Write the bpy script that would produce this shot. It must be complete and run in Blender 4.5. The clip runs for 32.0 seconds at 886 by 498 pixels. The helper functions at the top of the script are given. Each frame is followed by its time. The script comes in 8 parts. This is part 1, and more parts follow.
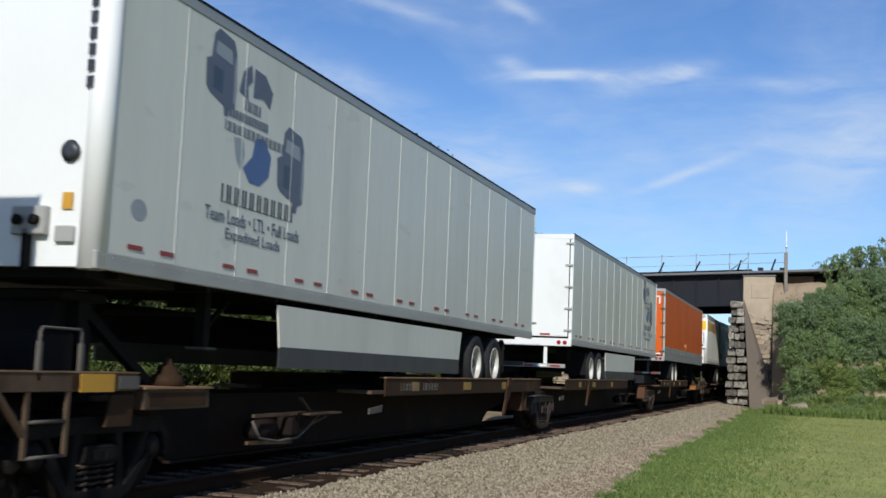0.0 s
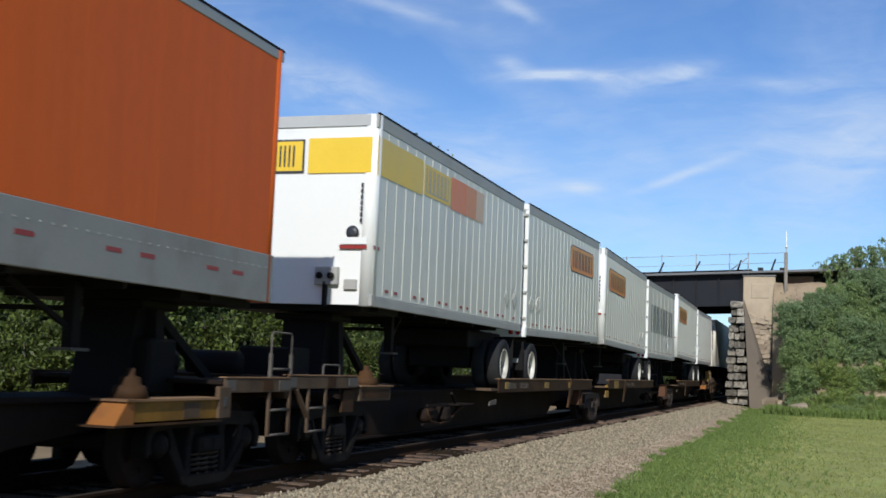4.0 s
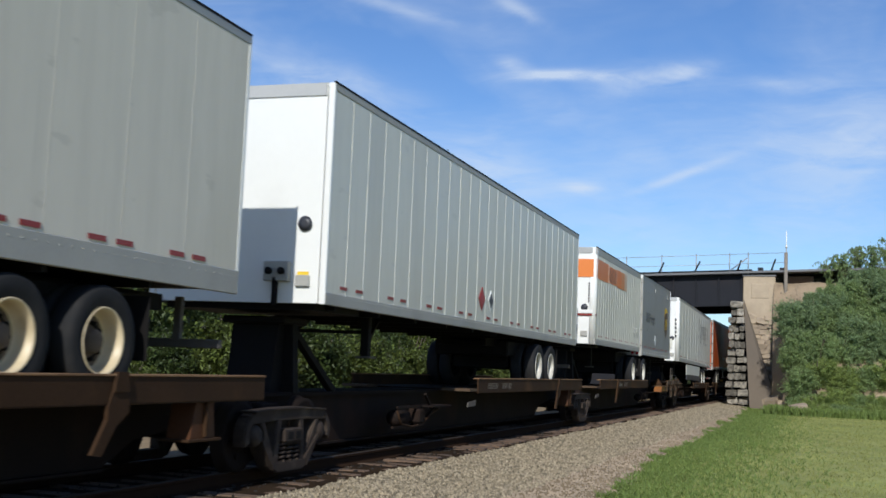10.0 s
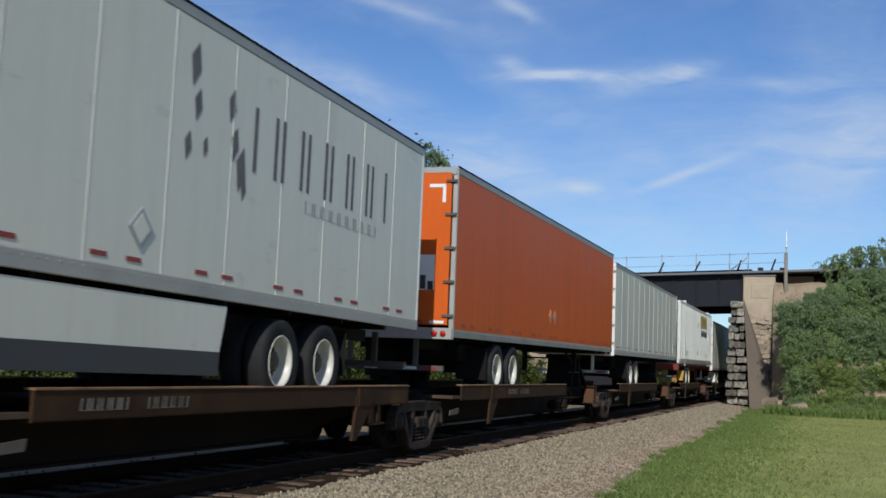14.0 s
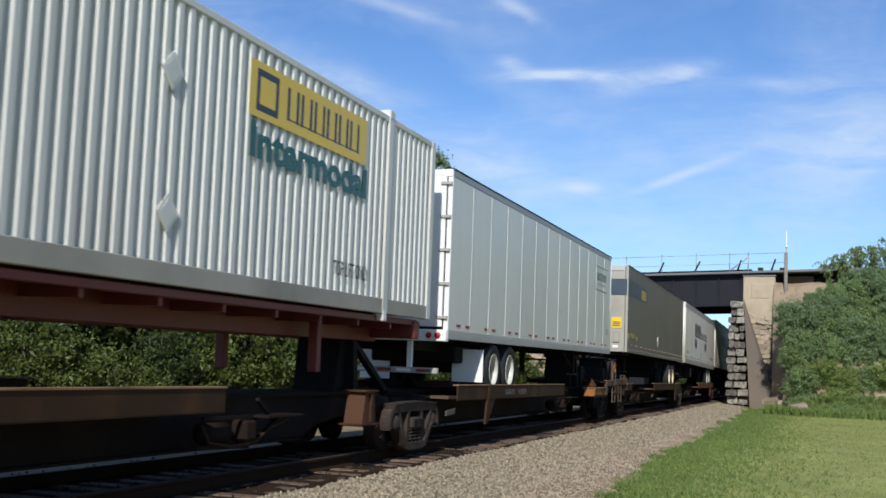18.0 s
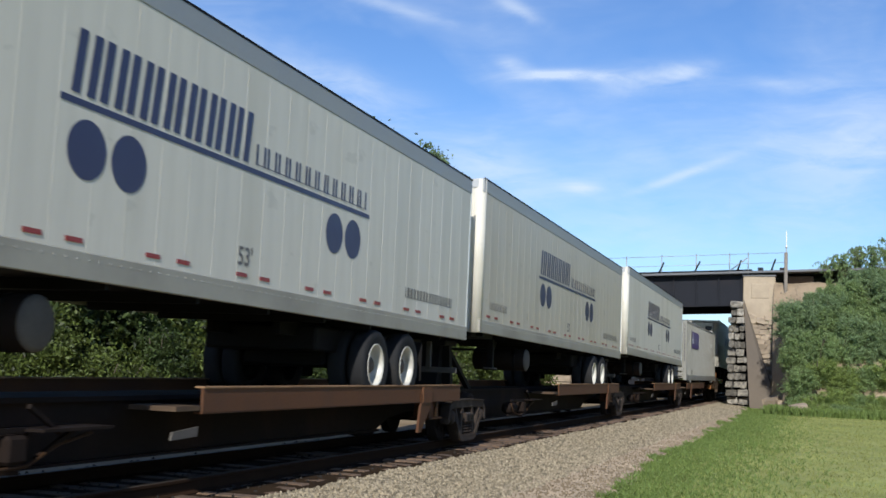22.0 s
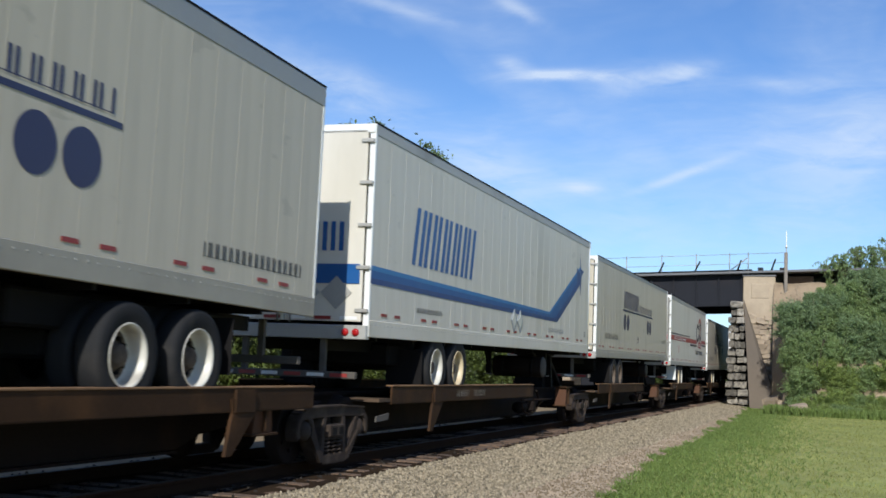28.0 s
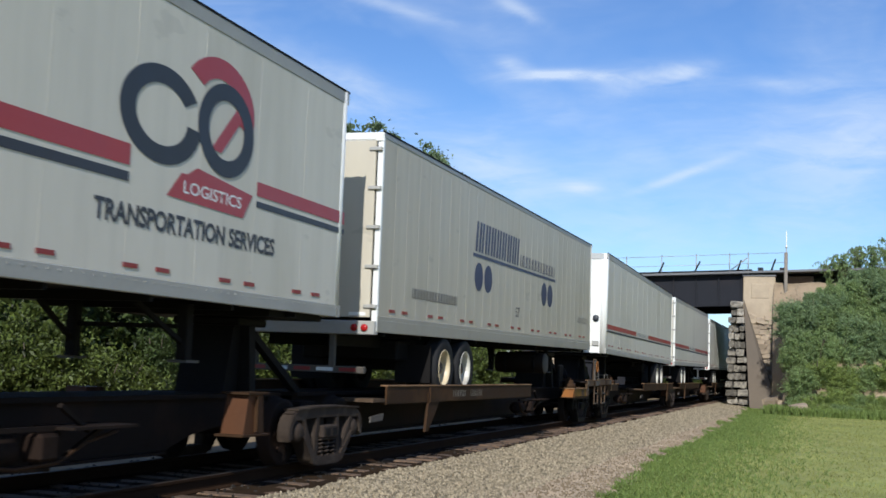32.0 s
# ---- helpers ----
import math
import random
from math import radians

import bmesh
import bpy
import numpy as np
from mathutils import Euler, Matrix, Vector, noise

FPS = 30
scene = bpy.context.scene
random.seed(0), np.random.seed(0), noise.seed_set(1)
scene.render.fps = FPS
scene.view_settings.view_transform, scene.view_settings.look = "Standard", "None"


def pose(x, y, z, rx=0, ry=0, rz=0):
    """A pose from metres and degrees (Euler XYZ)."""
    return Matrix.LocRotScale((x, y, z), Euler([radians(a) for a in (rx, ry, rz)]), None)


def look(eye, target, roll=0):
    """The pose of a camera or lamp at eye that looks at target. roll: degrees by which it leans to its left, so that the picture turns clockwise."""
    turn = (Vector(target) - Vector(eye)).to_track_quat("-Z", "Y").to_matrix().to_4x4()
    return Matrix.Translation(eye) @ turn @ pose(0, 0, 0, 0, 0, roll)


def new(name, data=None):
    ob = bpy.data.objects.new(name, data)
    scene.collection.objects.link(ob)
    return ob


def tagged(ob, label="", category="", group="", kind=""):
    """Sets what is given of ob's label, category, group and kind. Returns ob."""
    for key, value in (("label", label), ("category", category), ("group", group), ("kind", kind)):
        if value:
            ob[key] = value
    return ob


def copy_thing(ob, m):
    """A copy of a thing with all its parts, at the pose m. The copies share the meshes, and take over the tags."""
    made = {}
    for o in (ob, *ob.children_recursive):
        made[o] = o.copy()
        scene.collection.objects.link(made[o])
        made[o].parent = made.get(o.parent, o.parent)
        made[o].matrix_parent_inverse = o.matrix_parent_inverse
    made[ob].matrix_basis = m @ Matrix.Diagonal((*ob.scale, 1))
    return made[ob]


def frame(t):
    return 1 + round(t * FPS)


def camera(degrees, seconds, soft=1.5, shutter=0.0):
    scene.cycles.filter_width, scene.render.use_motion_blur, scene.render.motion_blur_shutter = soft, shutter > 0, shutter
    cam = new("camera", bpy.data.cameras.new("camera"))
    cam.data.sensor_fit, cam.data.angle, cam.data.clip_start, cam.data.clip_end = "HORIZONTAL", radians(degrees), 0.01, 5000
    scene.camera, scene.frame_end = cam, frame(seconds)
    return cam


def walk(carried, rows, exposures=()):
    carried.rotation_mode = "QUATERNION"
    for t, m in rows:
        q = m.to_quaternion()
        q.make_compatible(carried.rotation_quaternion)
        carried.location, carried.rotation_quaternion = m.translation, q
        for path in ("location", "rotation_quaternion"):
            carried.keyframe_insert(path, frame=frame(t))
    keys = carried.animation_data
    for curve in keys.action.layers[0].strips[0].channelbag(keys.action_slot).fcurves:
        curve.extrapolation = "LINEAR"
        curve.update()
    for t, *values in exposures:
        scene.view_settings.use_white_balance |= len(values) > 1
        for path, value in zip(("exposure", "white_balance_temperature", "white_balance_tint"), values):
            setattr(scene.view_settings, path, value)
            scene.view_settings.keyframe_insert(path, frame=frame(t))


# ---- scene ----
# Metres. The track runs along +Y, the train's near side lies at x = -6.02; the lawn is z = 0.
SPEED = 13.03          # m/s, towards -Y
XC = -7.315            # track centre line
RAIL = 0.38            # top of rail
EYE = Vector((0, 0, 1.70))
SECONDS = 32.0

cam = camera(42.63, SECONDS, 1.6, 0.12)
VIEW = look(EYE, EYE + Vector((-0.3134242, 0.94396126, 0.10345248)), 2.285)
# the camera's own metering drifts as pale and dark trailers pass
LEVELS = ((0, -0.10), (1, -0.18), (2, -0.32), (3.5, -0.10), (6, 0.0), (8, -0.05), (11, -0.12), (12, -0.20), (14, -0.28), (16, -0.05), (18, 0.05), (20, 0.08), (22, 0.16), (24, 0.14), (25, 0.10), (28, 0.08), (30, 0.10), (SECONDS, 0.12))
walk(cam, [(0, VIEW), (SECONDS, VIEW)], exposures=[(t, ev, 5950, 8) for t, ev in LEVELS])

# ---- daylight ----
SUN_AZ, SUN_EL = 11.0, 34.0   # degrees: to the right of straight behind, above the horizon
to_sun = Vector((math.sin(radians(SUN_AZ)) * math.cos(radians(SUN_EL)),
                 -math.cos(radians(SUN_AZ)) * math.cos(radians(SUN_EL)), math.sin(radians(SUN_EL))))
sun = new("sun", bpy.data.lights.new("sun", "SUN"))
sun.data.energy, sun.data.angle, sun.data.color = 4.6, radians(0.53), (1.0, 0.93, 0.82)
sun.matrix_world = look(to_sun * 50, (0, 0, 0))

world = bpy.data.worlds.new("sky")
scene.world = world
world.use_nodes = True


def build_sky():
    nt = world.node_tree
    nt.nodes.clear()
    N, L = nt.nodes.new, nt.links.new
    out, bg = N("ShaderNodeOutputWorld"), N("ShaderNodeBackground")
    sky = N("ShaderNodeTexSky")
    sky.sky_type, sky.sun_disc = "NISHITA", False
    sky.sun_elevation, sky.sun_rotation = radians(SUN_EL), radians(180 - SUN_AZ)
    sky.air_density, sky.dust_density, sky.ozone_density, sky.altitude = 1.0, 0.25, 5.5, 200
    geo = N("ShaderNodeNewGeometry")
    co = N("ShaderNodeTexCoord")
    direction = co.outputs["Generated"]

    def dot(v):
        n = N("ShaderNodeVectorMath")
        n.operation = "DOT_PRODUCT"
        L(direction, n.inputs[0])
        n.inputs[1].default_value = v
        return n.outputs["Value"]

    def op(kind, a, b=None, clamp=False):
        n = N("ShaderNodeMath")
        n.operation, n.use_clamp = kind, clamp
        for i, x in enumerate((a, b)):
            if x is None:
                continue
            if isinstance(x, (int, float)):
                n.inputs[i].default_value = x
            else:
                L(x, n.inputs[i])
        return n.outputs[0]

    def cloud_noise(scale, stretch, detail, turn):
        m = N("ShaderNodeMapping")
        m.inputs["Scale"].default_value = stretch
        m.inputs["Rotation"].default_value = turn
        L(direction, m.inputs["Vector"])
        n = N("ShaderNodeTexNoise")
        n.inputs["Scale"].default_value, n.inputs["Detail"].default_value = scale, detail
        n.inputs["Roughness"].default_value = 0.6
        n.inputs["Distortion"].default_value = 0.6
        L(m.outputs[0], n.inputs["Vector"])
        return n.outputs[0]

    fibre = cloud_noise(16.0, (1.0, 1.0, 3.6), 6, (0.12, 0.2, 0))
    fine = cloud_noise(7.5, (1.0, 1.0, 3.6), 6, (0.15, 0.25, 0))
    broad = cloud_noise(2.6, (1.0, 1.0, 3.0), 5, (0.1, 0.2, 0))
    veil = op("MULTIPLY", op("SUBTRACT", broad, 0.45, True), 1.8, True)
    total = op("MULTIPLY", veil, op("ADD", op("MULTIPLY", op("ADD", fine, fibre), 1.6), -0.9, True), True)
    # cirrus wisps: direction, half length, half height (radians), lean, weight
    wisps = WISPS
    for d, a, b, lean, weight in wisps:
        d = Vector(d).normalized()
        right = d.cross(Vector((0, 0, 1))).normalized()
        up = right.cross(d)
        t1 = right * math.cos(lean) + up * math.sin(lean)
        t2 = up * math.cos(lean) - right * math.sin(lean)
        wob = op("MULTIPLY", op("SUBTRACT", fine, 0.5), 2.2)
        e1 = op("POWER", op("ABSOLUTE", op("MULTIPLY", dot(t1), 1 / a)), 2.0)
        e2 = op("POWER", op("ABSOLUTE", op("ADD", op("MULTIPLY", dot(t2), 1 / b), wob)), 2.0)
        g = op("POWER", 2.718, op("MULTIPLY", op("ADD", e1, e2), -1.0))
        front = op("GREATER_THAN", dot(d), 0.0)
        g = op("MULTIPLY", op("MULTIPLY", g, front), weight)
        total = op("ADD", total, op("MULTIPLY", g, op("ADD", op("MULTIPLY", op("ADD", fine, fibre), 1.9), -1.15, True)), True)
    mix = N("ShaderNodeMix")
    mix.data_type = "RGBA"
    L(op("MULTIPLY", total, 0.75), mix.inputs["Factor"])
    hue = N("ShaderNodeHueSaturation")
    hue.inputs["Hue"].default_value, hue.inputs["Saturation"].default_value = 0.506, 1.05
    L(sky.outputs[0], hue.inputs["Color"])
    L(hue.outputs[0], mix.inputs["A"])
    mix.inputs["B"].default_value = (6.2, 6.6, 7.2, 1)
    L(mix.outputs["Result"], bg.inputs["Color"])
    bg.inputs["Strength"].default_value = 0.12
    L(bg.outputs[0], out.inputs["Surface"])


WISPS = (
    ((-0.2275, 0.9396, 0.2558), 0.030, 0.0043, 0.07, 1.04),
    ((-0.1800, 0.9499, 0.2554), 0.037, 0.0043, -0.03, 0.80),
    ((-0.1327, 0.9582, 0.2535), 0.044, 0.0108, 0.07, 0.76),
    ((-0.0998, 0.9610, 0.2578), 0.022, 0.0068, 0.17, 0.44),
    ((-0.2533, 0.9305, 0.2646), 0.013, 0.0054, -0.14, 0.48),
    ((-0.2466, 0.9183, 0.3097), 0.026, 0.0057, -0.49, 0.50),
    ((-0.1074, 0.9787, 0.1749), 0.044, 0.0043, 0.35, 0.68),
    ((-0.1957, 0.9673, 0.1613), 0.017, 0.0051, -0.05, 0.64),
    ((-0.2722, 0.9454, 0.1792), 0.050, 0.0175, -0.17, 0.60),
    ((-0.0263, 0.9692, 0.2450), 0.044, 0.0061, -0.07, 0.40),
    ((0.0230, 0.9797, 0.1990), 0.075, 0.0500, 0.35, 0.48),
    ((-0.3999, 0.8846, 0.2400), 0.095, 0.0200, -0.30, 0.62),
    ((-0.3462, 0.8866, 0.3068), 0.055, 0.0054, -0.21, 0.44),
    ((-0.1400, 0.9800, 0.1350), 0.176, 0.0405, 0.00, 0.28),
)
build_sky()


# ---- materials ----
def material(name, color, rough=0.5, metal=0.0, vary=0.15, scale=3.0, fine=60.0, bump=0.0, dirt=None, dirt_amount=0.0,
             stretch=(1, 1, 1), streak=0.0, island=False, per_object=0.0, translucent=0.0, spec=0.5, scuff=0.0):
    """A procedural surface: colour varied at two scales, dirt in patches, fine relief."""
    m = bpy.data.materials.new(name)
    m.use_nodes = True
    nt = m.node_tree
    N, L = nt.nodes.new, nt.links.new
    bsdf = nt.nodes["Principled BSDF"]
    bsdf.inputs["Roughness"].default_value, bsdf.inputs["Metallic"].default_value = rough, metal
    bsdf.inputs["Specular IOR Level"].default_value = spec
    co = N("ShaderNodeTexCoord")
    mp = N("ShaderNodeMapping")
    mp.inputs["Scale"].default_value = stretch
    L(co.outputs["Object"], mp.inputs["Vector"])
    info = N("ShaderNodeObjectInfo")
    shift = N("ShaderNodeVectorMath")
    shift.operation = "MULTIPLY_ADD"
    L(info.outputs["Random"], shift.inputs[0])
    shift.inputs[1].default_value = (31.0, 17.0, 23.0)
    L(mp.outputs[0], shift.inputs[2])

    def tex(sc, detail):
        n = N("ShaderNodeTexNoise")
        n.inputs["Scale"].default_value, n.inputs["Detail"].default_value = sc, detail
        L(shift.outputs[0], n.inputs["Vector"])
        return n.outputs[0]

    def op(kind, a, b):
        n = N("ShaderNodeMath")
        n.operation = kind
        for i, x in enumerate((a, b)):
            if isinstance(x, (int, float)):
                n.inputs[i].default_value = x
            else:
                L(x, n.inputs[i])
        return n.outputs[0]

    big, small = tex(scale, 4), tex(fine, 3)
    val = op("ADD", op("MULTIPLY", op("SUBTRACT", big, 0.5), 2 * vary), op("MULTIPLY", op("SUBTRACT", small, 0.5), 1.2 * vary))
    if island:
        g = N("ShaderNodeNewGeometry")
        val = op("ADD", val, op("MULTIPLY", op("SUBTRACT", g.outputs["Random Per Island"], 0.5), per_object))
    elif per_object:
        val = op("ADD", val, op("MULTIPLY", op("SUBTRACT", info.outputs["Random"], 0.5), per_object))
    hsv = N("ShaderNodeHueSaturation")
    hsv.inputs["Color"].default_value = (*color, 1)
    L(op("ADD", val, 1.0), hsv.inputs["Value"])
    col = hsv.outputs[0]
    if streak:
        sm = N("ShaderNodeMapping")
        sm.inputs["Scale"].default_value = (1.0, 2.6, 0.16)
        L(co.outputs["Object"], sm.inputs["Vector"])
        sn = N("ShaderNodeTexNoise")
        sn.inputs["Scale"].default_value, sn.inputs["Detail"].default_value = 1.6, 6
        L(sm.outputs[0], sn.inputs["Vector"])
        sr = N("ShaderNodeMapRange")
        sr.inputs[1].default_value, sr.inputs[2].default_value = 0.48, 0.75
        L(sn.outputs[0], sr.inputs[0])
        sx = N("ShaderNodeMix")
        sx.data_type = "RGBA"
        L(op("MULTIPLY", sr.outputs[0], streak), sx.inputs["Factor"])
        L(col, sx.inputs["A"])
        sx.inputs["B"].default_value = (*[c * 0.45 for c in color], 1)
        col = sx.outputs["Result"]
    if scuff:
        for scale_, k0, k1 in (((1.0, 1.1, 9.0), 0.665, 0.70), ((1.0, 7.0, 0.8), 0.675, 0.72)):
            sm = N("ShaderNodeMapping")
            sm.inputs["Scale"].default_value = scale_
            L(shift.outputs[0], sm.inputs["Vector"])
            sn = N("ShaderNodeTexNoise")
            sn.inputs["Scale"].default_value, sn.inputs["Detail"].default_value = 1.3, 5
            L(sm.outputs[0], sn.inputs["Vector"])
            sr = N("ShaderNodeMapRange")
            sr.inputs[1].default_value, sr.inputs[2].default_value = k0, k1
            L(sn.outputs[0], sr.inputs[0])
            sx = N("ShaderNodeMix")
            sx.data_type = "RGBA"
            L(op("MULTIPLY", sr.outputs[0], scuff), sx.inputs["Factor"])
            L(col, sx.inputs["A"])
            sx.inputs["B"].default_value = (*[c * 0.38 for c in color], 1)
            col = sx.outputs["Result"]
    if dirt:
        ramp = N("ShaderNodeMapRange")
        ramp.inputs[1].default_value, ramp.inputs[2].default_value = 0.62 - 0.3 * dirt_amount, 0.80
        L(tex(scale * 0.8, 7), ramp.inputs[0])
        mix = N("ShaderNodeMix")
        mix.data_type = "RGBA"
        L(op("MULTIPLY", ramp.outputs[0], min(1.0, 0.4 + dirt_amount)), mix.inputs["Factor"])
        L(col, mix.inputs["A"])
        mix.inputs["B"].default_value = (*dirt, 1)
        col = mix.outputs["Result"]
    L(col, bsdf.inputs["Base Color"])
    L(op("ADD", op("MULTIPLY", op("SUBTRACT", big, 0.5), 0.25), rough), bsdf.inputs["Roughness"])
    if bump:
        b = N("ShaderNodeBump")
        b.inputs["Strength"].default_value, b.inputs["Distance"].default_value = 0.6, bump
        L(op("ADD", small, big), b.inputs["Height"])
        L(b.outputs[0], bsdf.inputs["Normal"])
    if translucent:
        tr = N("ShaderNodeBsdfTranslucent")
        L(col, tr.inputs["Color"])
        ms = N("ShaderNodeMixShader")
        ms.inputs[0].default_value = translucent
        L(bsdf.outputs[0], ms.inputs[1])
        L(tr.outputs[0], ms.inputs[2])
        L(ms.outputs[0], nt.nodes["Material Output"].inputs["Surface"])
    return m


